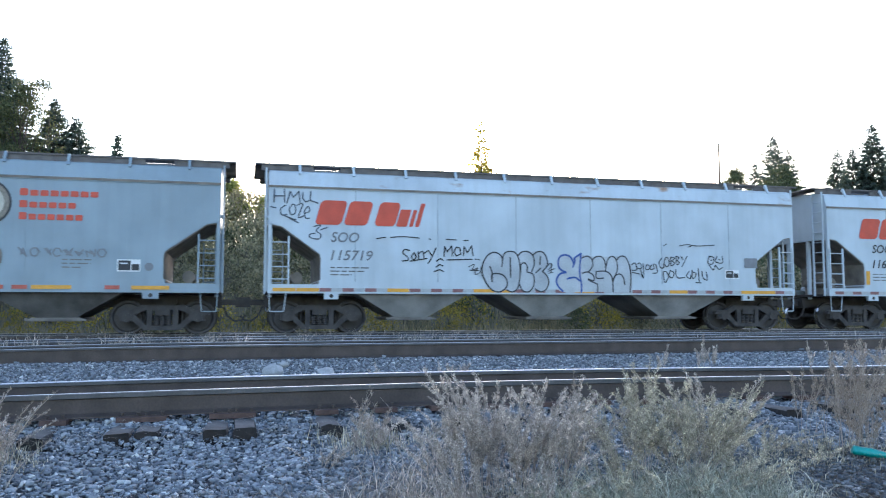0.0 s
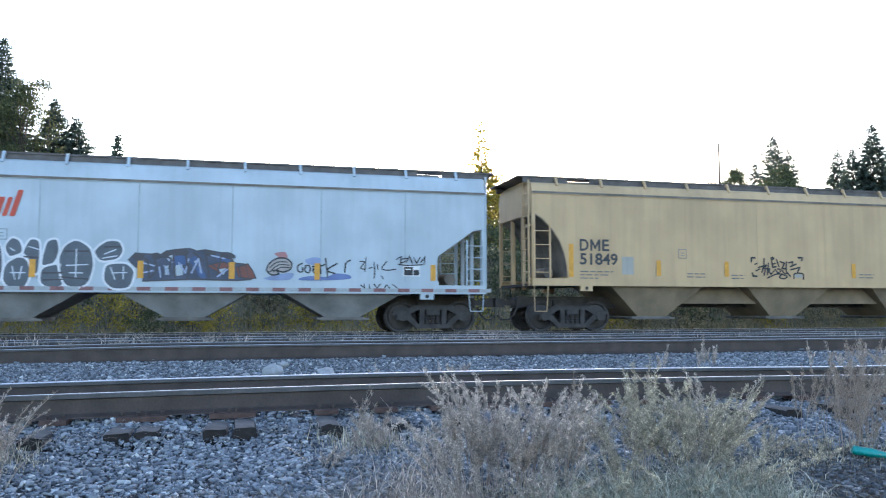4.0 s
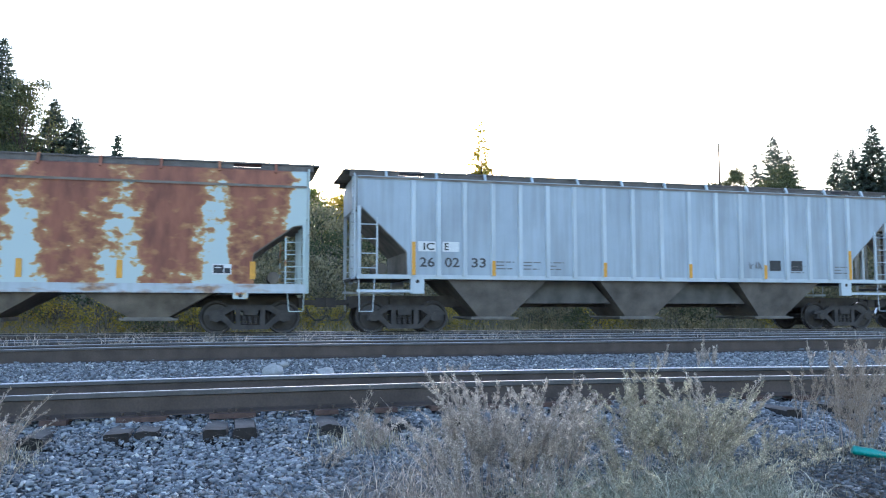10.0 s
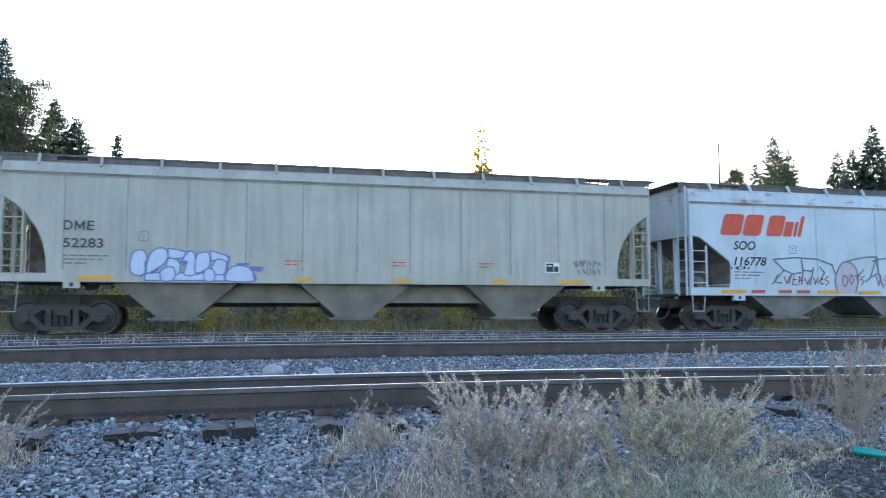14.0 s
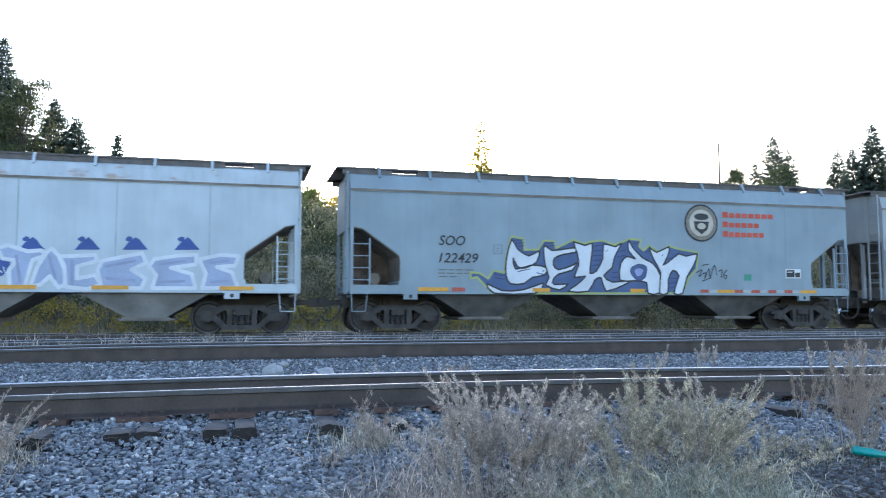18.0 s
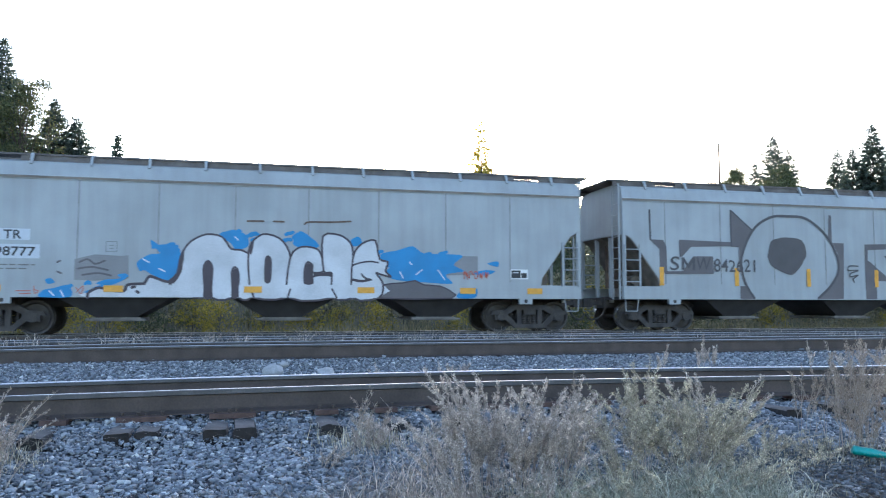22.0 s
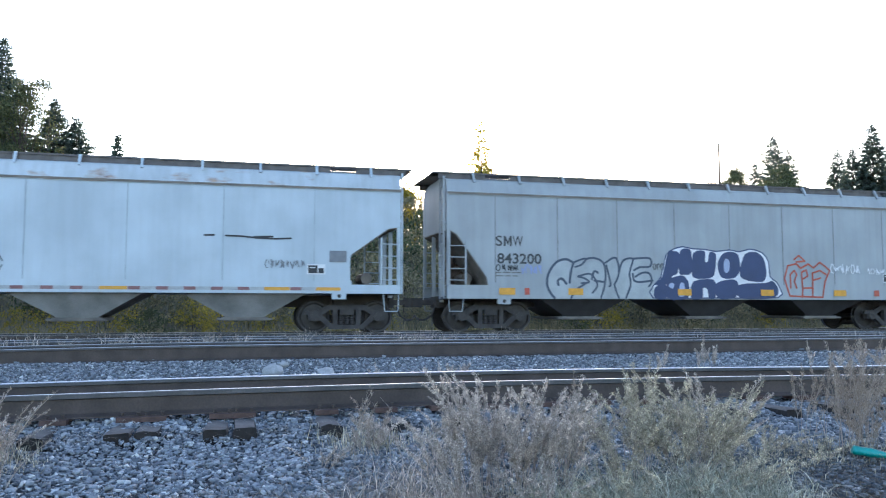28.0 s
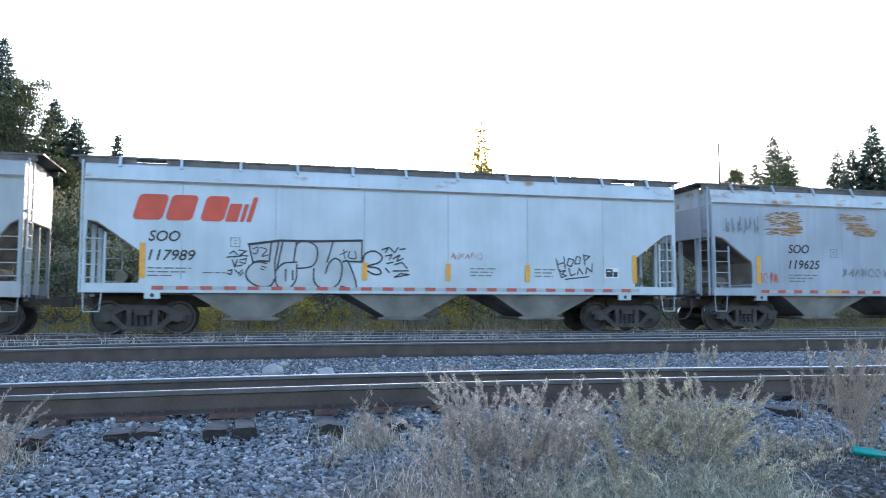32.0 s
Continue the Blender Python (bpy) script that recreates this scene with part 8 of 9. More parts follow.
    flat("graffiti_shadow", [[(3.19, 2.83), (5.25, 2.87), (5.23, 1.92), (3.22, 1.86)]], 1, SPRAY_SLATE, g, "dark sprayed shadow of a huge letter")
    flat("graffiti_shadow", [[(5.17, 3.74), (5.84, 3.19), (6.27, 2.57), (6.28, 1.97), (5.27, 1.96), (5.25, 2.88), (5.16, 2.95)]], 1.3, SPRAY_SLATE, g, "dark sprayed shadow of a huge letter")
    flat("graffiti_shadow", [[(5.87, 3.42), (7.12, 3.46), (7.12, 3.3), (6.4, 3.24), (6.41, 2.48), (6.2, 2.48), (5.91, 2.92)]], 1.6, SPRAY_SLATE, g, "dark sprayed roof shape")
    flat("graffiti_shadow", [[(6.27, 2.93), (6.67, 3.12), (7.15, 3.41), (7.57, 3.51), (8.26, 2.8), (7.77, 2.32), (7.78, 1.08), (6.29, 1.08)]], 1.9, SPRAY_SLATE, g, "dark sprayed house shape")
    flat("letter_filling", [[(3.26, 2.57), (4.13, 2.63), (4.14, 2.15), (3.28, 2.1)], [(6.4, 3.1), (6.76, 3.12), (6.77, 2.81), (6.41, 2.77)], [(7.17, 3.37), (7.48, 3.38), (7.71, 2.87), (7.21, 2.86)], [(6.6, 2.09), (7.53, 2.14), (7.53, 1.92), (6.6, 1.87)]], 3.2, GREY_LIGHT, g, "pale sprayed fields")
    strokes("graffiti", [rounded_line([(-4.15, 1.05), (-4.47, 1.55), (-4.58, 2.3), (-4.14, 3.22), (-3.47, 3.67), (-2.77, 3.73), (-2.06, 3.66), (-1.34, 3.14), (-0.93, 2.45), (-0.89, 1.93), (-1.21, 1.45), (-1.71, 1.04)], 5)], 0.085, 2, SPRAY_DARK, g, "dark outline of a huge round letter")
    flat("letter_centre", [rounded_line([(-3.6, 2.4), (-3.47, 2.87), (-3.21, 2.98), (-2.9, 3.03), (-2.28, 2.95), (-2.12, 2.5), (-2.24, 2.26), (-2.37, 2.06), (-2.72, 1.8), (-3.25, 1.97), (-3.51, 2.15)] + [(-3.6, 2.4)], 3)[:-1]], 2, SPRAY_DARK, g, "dark centre of the round letter")
    strokes("graffiti", [[(-7.83, 3.78), (-7.82, 2.87)], [(-4.94, 3.86), (-4.94, 2.7)], [(-4.93, 3.86), (-4.14, 3.22)], [(3.22, 2.83), (3.22, 1.88)], [(2.4, 2.84), (2.35, 1.03)], [(5.17, 3.74), (5.2, 2.9)], [(7.1, 3.46), (5.9, 3.44), (5.9, 2.95)]], 0.05, 2.5, SPRAY_DARK, g, "dark outlines of huge letters")
    letters(g, "reporting_mark", "S", -7.17, 1.9, 0.34, 0.44, SPRAY_DARK, 5, 0.1, 0.004, "hand-painted initials")
    block_m(g, -6.74, -6.28, 1.92, 0.40, SPRAY_DARK, 5, "hand-painted initials")
    letters(g, "reporting_mark", "W", -6.22, 1.92, 0.52, 0.40, SPRAY_DARK, 5, 0.1, 0.0, "hand-painted initials")
    letters(g, "wagon_number", "842621", -5.6, 1.87, 1.52, 0.40, SPRAY_DARK, 5, 0.0, 0.004, "hand-painted number", wobble=0.06)
    flat("paint_patch", [[(-6.34, 2.35), (-5.62, 2.36), (-5.61, 1.8), (-7.33, 1.78), (-7.33, 1.86), (-6.71, 1.88)]], 3, SPRAY_SLATE, g, "dark painted patch")
    strokes("graffiti_tag", [rounded_line([(-0.1, 2.12), (-0.45, 2.12), (-0.5, 1.98), (-0.1, 1.98), (-0.4, 1.88), (-0.42, 1.76), (-0.12, 1.82), (-0.3, 1.7), (-0.28, 1.58)])], 0.045, 5, SPRAY_DARK, c[10], "dark sprayed squiggle")
    upright(c[10], [-7.45, -4.77, -2.06, 0.63, 3.89, 6.95], 1.42, 2.0)
    reflectors(c[10], 1.11, 0.18, [(6.9, 0.5, YELLOW)])
    # white wagon with crimson graffiti
    reflectors(c[11], 1.2, 0.1, [(-3.6, 0.42, YELLOW)])
    red_brand(c[11], -7.42, 3.08, 3.15)
    ident(c[11], "SOO", "116981", -6.9, 2.05)
    strokes("scorched_line", [[(3.2, 2.68), (3.45, 2.69)], [(3.75, 2.68), (4.2, 2.67), (4.6, 2.63), (5.1, 2.62), (5.5, 2.64)], [(4.5, 2.66), (5.0, 2.68)]], 0.05, 1, INK, c[11])
    scribble(c[11], 4.8, 5.9, 1.8, 2.1, 28, FADED, 0.02, 8)
    flat("paint_patch", [bar(6.57, 7.05, 2.0, 2.32)], 1, FADED, c[11], "dark grey paint patch")
    placard(c[11], 5.95, 1.65, 0.5, 0.28)
    striped(c[11], -6.4, 6.9, 1.2, 0.09, [(-6.5, -5.8), (-3.0, -2.3), (0.6, 1.3), (4.3, 5.0), (6.2, 6.9)], 0.7, 0.3, DULL_RED)
    # grey wagon with silver and navy graffiti
    letters(c[12], "reporting_mark", "S", -7.29, 2.55, 0.20, 0.31, DARK_INK, 1, 0, 0.006)
    block_m(c[12], -7.04, -6.79, 2.55, 0.31, DARK_INK)
    letters(c[12], "reporting_mark", "W", -6.76, 2.55, 0.32, 0.31, DARK_INK, 1, 0, 0.004)
    letters(c[12], "wagon_number", "843200", -7.25, 2.03, 1.40, 0.31, DARK_INK, 1, 0, 0.02)
    scribble(c[12], -7.3, -6.6, 1.8, 2.05, 29, INK, 0.025, 4)
    scribble(c[12], -6.5, -5.85, 1.72, 2.1, 30, SPRAY_MID, 0.03, 5)
    word_lines(c[12], -7.3, 1.75, (0.85, 0.75))
    scribble(c[12], -2.15, -1.75, 1.9, 2.15, 31, INK, 0.025, 3)
    strokes("graffiti", [[(2.8, 1.11), (2.62, 1.68), (2.76, 2.1), (3.09, 2.17), (3.25, 2.02), (3.54, 2.17), (3.75, 2.04), (3.99, 2.23), (4.2, 2.1), (4.37, 1.96), (4.18, 1.6), (4.07, 1.07), (2.8, 1.11)], [(2.85, 1.37), (2.84, 1.81), (3.0, 1.95), (3.09, 1.81), (2.99, 1.59), (3.08, 1.37)], [(3.3, 1.37), (3.28, 1.9), (3.47, 1.97), (3.51, 1.77), (3.32, 1.67)], [(3.7, 1.42), (3.7, 1.87), (3.99, 1.96), (4.23, 1.83)], [(3.75, 1.64), (4.01, 1.71)], [(3.0, 2.3), (3.19, 2.44), (3.42, 2.26), (3.09, 2.23)], [(3.27, 1.07), (3.32, 1.37), (3.7, 1.38), (3.67, 1.07)]], 0.055, 2, SPRAY_ORANGE, c[12], "red-orange outline letter graffiti")
    scribble(c[12], 4.4, 5.6, 1.85, 2.25, 32, SPRAY_WHITE, 0.03, 6)
    scribble(c[12], 5.8, 7.2, 1.85, 2.1, 33, SPRAY_WHITE, 0.025, 7)
    placard(c[12], 6.51, 1.58, 0.6, 0.3)
    reflectors(c[12], 1.11, 0.2, [(-7.2, 0.5, YELLOW), (-5.0, 0.48, YELLOW), (-1.3, 0.48, YELLOW), (1.7, 0.48, YELLOW), (4.5, 0.48, YELLOW), (7.0, 0.48, YELLOW), (-6.4, 0.15, PALE_RED), (6.1, 0.2, PALE_RED)])
    # white wagon with black outline graffiti
    red_brand(c[13], -7.46, 3.06, 3.24)
    ident(c[13], "SOO", "117989", -7.0, 1.98)
    data_box(c[13], -4.9, 2.37, 0.26)
    scribble(c[13], 1.3, 2.3, 2.1, 2.4, 38, PALE_RED, 0.012, 5)
    placard(c[13], 6.2, 1.64, 0.46, 0.3)
    upright(c[13], [-7.14], 1.5, 2.44)
    upright(c[13], [-1.22, 1.23, 3.68], 1.5, 2.0)
    upright(c[13], [7.2], 1.5, 2.35)
    striped(c[13], -6.9, 7.3, 1.2, 0.1)
    word_lines(c[13], -5.6, 1.65, (0.6,))
    word_lines(c[13], 1.9, 1.85, (0.8, 0.7, 0.7))
    word_lines(c[13], 3.9, 1.85, (0.7, 0.6, 0.6))
    # slate wagon with rust patches
    ident(c[14], "SOO", "119625", -5.82, 2.0)
    data_box(c[14], -4.2, 2.4, 0.28)
    for k, (u, z, w) in enumerate([(-6.7, 3.75, 1.5), (-6.75, 3.55, 1.5), (-6.5, 3.35, 1.3), (-6.7, 3.2, 1.5), (-3.9, 3.75, 1.2), (-3.6, 3.45, 1.0), (-3.3, 3.25, 1.0), (0.4, 3.7, 1.1)]):
        rng = random.Random(600 + k)
        dabs = []
        for i in range(42):
            x, y = u + w * rng.uniform(0.0, 0.85), z + rng.uniform(-0.11, 0.12)
            dabs.append([(x, y), (x + rng.uniform(0.08, 0.3), y + rng.uniform(-0.02, 0.02))])
        strokes("rust_patch", dabs, 0.02, 1 + 0.3 * k, RUST_STAIN, c[14], "orange rust stain")
    upright(c[14], [-6.96, 6.9], 1.5, 2.4)
    scribble(c[14], -8.2, -6.9, 3.1, 3.8, 39, FADED, 0.025, 6)
    scribble(c[14], -7.0, -6.2, 1.5, 1.95, 40, PALE_RED, 0.02, 4)
    scribble(c[14], -3.8, -1.9, 1.75, 2.1, 41, FADED, 0.03, 7)
    striped(c[14], -6.9, 7.3, 1.2, 0.1, [(-4.9, -4.2)])
    placard(c[14], 6.2, 1.64, 0.46, 0.3)
    for car in (c[1], c[3], c[4], c[7], c[8]):
        word_lines(car, -2.3, 1.75, (0.5, 0.45))


SPRAY_NAVYBLUE = tinted("royal_blue_spray_paint", (0.03, 0.08, 0.32), 0.8, 2, 0.5)
SPRAY_DULLSILVER = tinted("dull_silver_spray_paint", (0.43, 0.46, 0.475), 0.7, 1.5, 0.5)
SPRAY_SOFTBLUE = tinted("soft_blue_spray_paint", (0.385, 0.45, 0.63), 0.75, 1.2, 0.5)
SPRAY_HAZE = tinted("thin_white_spray_paint", (0.44, 0.50, 0.55), 0.85, 2, 0.5)
SPRAY_SLATEHAZE = tinted("faded_slate_spray_paint", (0.20, 0.225, 0.25), 0.8, 3, 0.6)
SPRAY_SLATE = tinted("slate_spray_paint", (0.13, 0.117, 0.125), 0.75, 1.2, 0.6)
SPRAY_INKBLUE = tinted("ink_blue_spray_paint", (0.03, 0.052, 0.14), 0.8, 2, 0.5)
SPRAY_MIDNIGHT = tinted("dusky_blue_spray_paint", (0.14, 0.18, 0.42), 0.8, 2, 0.5)
SPRAY_PALEBLUE = tinted("ice_blue_spray_paint", (0.50, 0.58, 0.74), 0.85, 2, 0.5)
SPRAY_PERI = tinted("dusk_lilac_spray_paint", (0.31, 0.36, 0.52), 0.8, 2, 0.5)
SPRAY_PINK = tinted("pale_pink_spray_paint", (0.50, 0.44, 0.50), 0.85, 2, 0.6)
SPRAY_CRIMSON = tinted("dark_crimson_spray_paint", (0.28, 0.03, 0.08), 0.8, 2, 0.5)
SPRAY_GREEN = tinted("green_spray_paint", (0.06, 0.30, 0.22), 0.8, 2, 0.5)
SPRAY_PLUM = tinted("plum_black_spray_paint", (0.05, 0.035, 0.05), 0.8, 2, 0.5)
SPRAY_SLATEBLUE = tinted("slate_blue_spray_paint", (0.06, 0.08, 0.12), 0.8, 2, 0.5)
SPRAY_SILVER_LIGHT = tinted("bright_silver_spray_paint", (0.60, 0.62, 0.66), 0.75, 1.2, 0.45)
GREY_LIGHT = tinted("pale_grey_spray_paint", (0.42, 0.42, 0.43), 0.85, 1.0, 0.55)
GRIME_PALE = tinted("dull_grey_touch_up", (0.24, 0.24, 0.25), 0.85, 1.5, 0.6)
PLATE_PALE = tinted("pale_blue_patch_paint", (0.55, 0.60, 0.66), 0.9, 2, 0.55)
DARK_INK = tinted("charcoal_stencil_paint", (0.06, 0.06, 0.065), 0.8, 6, 0.6)
RED_FADED = tinted("faded_red_vinyl", (0.50, 0.07, 0.035), 0.5, 2.5, 0.6)
RUST_STAIN = tinted("orange_rust_stain", (0.42, 0.22, 0.08), 0.6, 5, 0.8)
SPRAY_ASH = tinted("ash_black_spray_paint", (0.12, 0.14, 0.165), 0.7, 2, 0.6)
SPRAY_RUSTRED = tinted("rust_red_spray_paint", (0.22, 0.08, 0.06), 0.8, 2, 0.6)
SPRAY_ICE = tinted("blue_white_spray_paint", (0.70, 0.74, 0.80), 0.8, 1.5, 0.5)
REFLECT_PALE = tinted("dull_reflector_silver", (0.42, 0.44, 0.46), 0.8, 6, 0.5)
SPRAY_THIN = tinted("thin_silver_spray_paint", (0.47, 0.51, 0.55), 0.72, 1.4, 0.5)
SCRAWL = tinted("grey_marker_paint", (0.10, 0.115, 0.14), 0.8, 6, 0.6)
SPRAY_STORM = tinted("storm_blue_spray_paint", (0.085, 0.10, 0.15), 0.6, 2.5, 0.6)
SPRAY_DUSK = tinted("dusk_blue_spray_paint", (0.065, 0.115, 0.26), 0.75, 2, 0.5)
SPRAY_SHELL = tinted("pale_shell_spray_paint", (0.42, 0.38, 0.36), 0.8, 3, 0.5)
SPRAY_SHELL_RED = tinted("soft_red_spray_paint", (0.48, 0.22, 0.22), 0.8, 3, 0.5)
SPRAY_SKY = tinted("soft_sky_spray_paint", (0.30, 0.37, 0.58), 0.75, 3, 0.5)
SPRAY_DUSKSKY = tinted("deep_sky_spray_paint", (0.16, 0.22, 0.45), 0.75, 3, 0.5)
RUST_DASH = tinted("brown_scorched_paint", (0.16, 0.11, 0.085), 0.6, 6, 0.8)
mark_cars()
spray_cars()

# ---- plants ----
def leaf_faces(c, along, across, length, width):
    """A pointed four-cornered leaf at each place c, pointing along."""
    n = len(c)
    v = np.stack([c, c + along * (length * 0.5)[:, None] + across * (width * 0.5)[:, None], c + along * length[:, None], c + along * (length * 0.5)[:, None] - across * (width * 0.5)[:, None]], 1)
    return v.reshape(-1, 3), np.arange(4 * n).reshape(n, 4)


def random_units(rng, n):
    a = rng.normal(size=(n, 3))
    return a / np.linalg.norm(a, axis=1)[:, None]


def leaves(rng, c, length, width, up=0.3):
    n = len(c)
    d = random_units(rng, n)
    d[:, 2] += up
    d /= np.linalg.norm(d, axis=1)[:, None]
    a = np.cross(d, random_units(rng, n))
    a /= np.linalg.norm(a, axis=1)[:, None] + 1e-9
    return leaf_faces(c, d, a, length * rng.uniform(0.6, 1.3, n), width * rng.uniform(0.6, 1.3, n))


def stick_faces(p, q, r0, r1):
    """Three-sided tapered sticks from p to q."""
    n = len(p)
    d = q - p
    d = d / (np.linalg.norm(d, axis=1)[:, None] + 1e-9)
    a = np.cross(d, np.array([0.31, 0.52, 0.79]))
    a /= np.linalg.norm(a, axis=1)[:, None] + 1e-9
    b = np.cross(d, a)
    r0, r1 = np.broadcast_to(r0, n), np.broadcast_to(r1, n)
    ring = [(1, 0), (-0.5, 0.866), (-0.5, -0.866)]
    v = np.stack([p + (a * c + b * s) * r0[:, None] for c, s in ring] + [q + (a * c + b * s) * r1[:, None] for c, s in ring], 1)
    f = np.array([(0, 1, 4, 3), (1, 2, 5, 4), (2, 0, 3, 5)])[None] + 6 * np.arange(n)[:, None, None]
    return v.reshape(-1, 3), f.reshape(-1, 4)


def weed_meshes(seed, height, spread, stems, plume=True, lean=0.45, leaf=0.014, leaf_mat=None, stem_mat=None, thick=1.0, full=1.0, reach=0.72):
    """A dry weed: many arching stems with feathery side twigs."""
    rng = np.random.default_rng(seed)
    P, Q, R0, R1, C = [], [], [], [], []
    for i in range(stems):
        a, s = rng.uniform(0, 6.283), spread * math.sqrt(rng.uniform(0, 1))
        base = np.array([math.cos(a) * s * 0.35, math.sin(a) * s * 0.35, -0.03])
        h = height * rng.uniform(0.55, 1.0)
        out = np.array([math.cos(a), math.sin(a), 0]) * s * lean / 0.45 * rng.uniform(0.6, 1.3) + np.array([rng.normal(0, 0.05), rng.normal(0, 0.05), 0])
        pts = [base + out * (t ** 1.6) + np.array([0, 0, h * t * (1 - 0.12 * t * t)]) for t in np.linspace(0, 1, 7)]
        for k in range(6):
            P.append(pts[k]), Q.append(pts[k + 1]), R0.append(0.0028 * thick * (1 - k / 7)), R1.append(0.0028 * thick * (1 - (k + 1) / 7))
        if plume:
            # side twigs sweep up along the stem, long below and short towards the tip
            m = int(rng.integers(34, 50) * min(1.0, height / 0.55) * full + 4)
            lead = rng.uniform(0, 6.283)
            for t in 1 - reach * rng.uniform(0, 1, m) ** 1.1:
                k = min(5, int(t * 6))
                o = pts[k] + (pts[k + 1] - pts[k]) * (t * 6 - k)
                b, l = lead + rng.normal(0, 1.6), (0.016 + 0.105 * (1.0 - t) ** 0.8 * rng.uniform(0.25, 1.2)) * min(1.0, 0.35 + height)
                d = (pts[k + 1] - pts[k]) / (np.linalg.norm(pts[k + 1] - pts[k]) + 1e-9)
                tip = o + d * l * 0.75 + np.array([math.cos(b) * l * 0.55, math.sin(b) * l * 0.55, l * 0.25])
                P.append(o), Q.append(tip), R0.append(0.0012), R1.append(0.0005)
                for u in rng.uniform(0.1, 1.05, int(2 + l * 42)):
                    tuft = o + (tip - o) * u + rng.normal(0, 0.003, 3)
                    C += list(tuft + rng.normal(0, 0.003, (4, 3)))
    v, f = stick_faces(np.array(P), np.array(Q), np.array(R0), np.array(R1))
    sm = raw_mesh("stems", v, f, stem_mat or STEM)
    lm = None
    if C:
        v, f = leaves(rng, np.array(C), leaf * 1.15, leaf * 0.5, 0.5)
        lm = raw_mesh("leaves", v, f, leaf_mat or STRAW)
    return sm, lm


def plant(name, label, category, group, meshes, at, mats=("stalk", "foliage")):
    t = thing(name, label, category, group, at=at)
    for n, me in zip(mats, meshes):
        if me:
            part(n, me, None, t)
    return t


def spruce_meshes(seed, height, radius, sparse=1.0, bare=0.06, mat=None):
    """A conifer: tiers of drooping boughs, each a long spray with shorter side sprays."""
    rng = np.random.default_rng(seed)
    P = [np.array([0, 0, height * i / 12]) for i in range(12)]
    Q = [np.array([rng.normal(0, 0.03), rng.normal(0, 0.03), height * (i + 1) / 12]) for i in range(12)]
    for i in range(11):
        P[i + 1] = Q[i]
    R0 = [0.013 * height * (1 - i / 12.2) for i in range(12)]
    R1 = [0.013 * height * (1 - (i + 1) / 12.2) for i in range(12)]
    C, D, L, W = [], [], [], []
    z = height * bare
    while z < height * 0.995:
        t = z / height
        r = radius * (1 - t) ** 0.9 * rng.uniform(0.8, 1.08) + 0.06
        n = max(3, int((6 + 7 * (1 - t)) * sparse))
        a0 = rng.uniform(0, 6.283)
        for k in range(n):
            a = a0 + 6.283 * k / n + rng.normal(0, 0.2)
            l = r * rng.uniform(0.65, 1.15)
            d = np.array([math.cos(a), math.sin(a), 0.55 * t - 0.42])
            d /= np.linalg.norm(d)
            o = np.array([0, 0, z + rng.uniform(-0.1, 0.1)])
            tip = o + d * l + np.array([0, 0, 0.10 * l])
            P.append(o), Q.append(tip), R0.append(0.008 + 0.012 * l), R1.append(0.005)
            C.append(o + (tip - o) * 0.35), D.append(tip - o), L.append(l * 0.72), W.append(0.12 + 0.06 * l)
            side = np.array([-d[1], d[0], 0.0])
            for u in np.arange(0.15, 1.0, 0.17 / max(l, 0.17)):
                for sgn in (-1, 1):
                    C.append(o + (tip - o) * u + rng.normal(0, 0.03, 3))
                    D.append(d * 0.8 + side * sgn * rng.uniform(0.5, 1.0) + np.array([0, 0, rng.uniform(-0.55, 0.1)]))
                    L.append((0.24 + 0.34 * l * (1 - u) * 0.6) * rng.uniform(0.7, 1.3)), W.append(rng.uniform(0.09, 0.17))
                if rng.uniform() < 0.6:
                    C.append(o + (tip - o) * u), D.append(np.array([d[0] * 0.3, d[1] * 0.3, -1.0])), L.append(rng.uniform(0.2, 0.42)), W.append(rng.uniform(0.08, 0.15))
        z += rng.uniform(0.18, 0.30) / sparse ** 0.5
    v, f = stick_faces(np.array(P), np.array(Q), np.array(R0), np.array(R1))
    trunk = raw_mesh("trunk", v, f, BARK)
    C, D = np.array(C), np.array(D)
    D /= np.linalg.norm(D, axis=1)[:, None]
    A = np.cross(D, random_units(rng, len(D)))
    A /= np.linalg.norm(A, axis=1)[:, None]
    v, f = leaf_faces(C, D, A, np.array(L), np.array(W))
    return trunk, raw_mesh("crown", v, f, mat or NEEDLES)


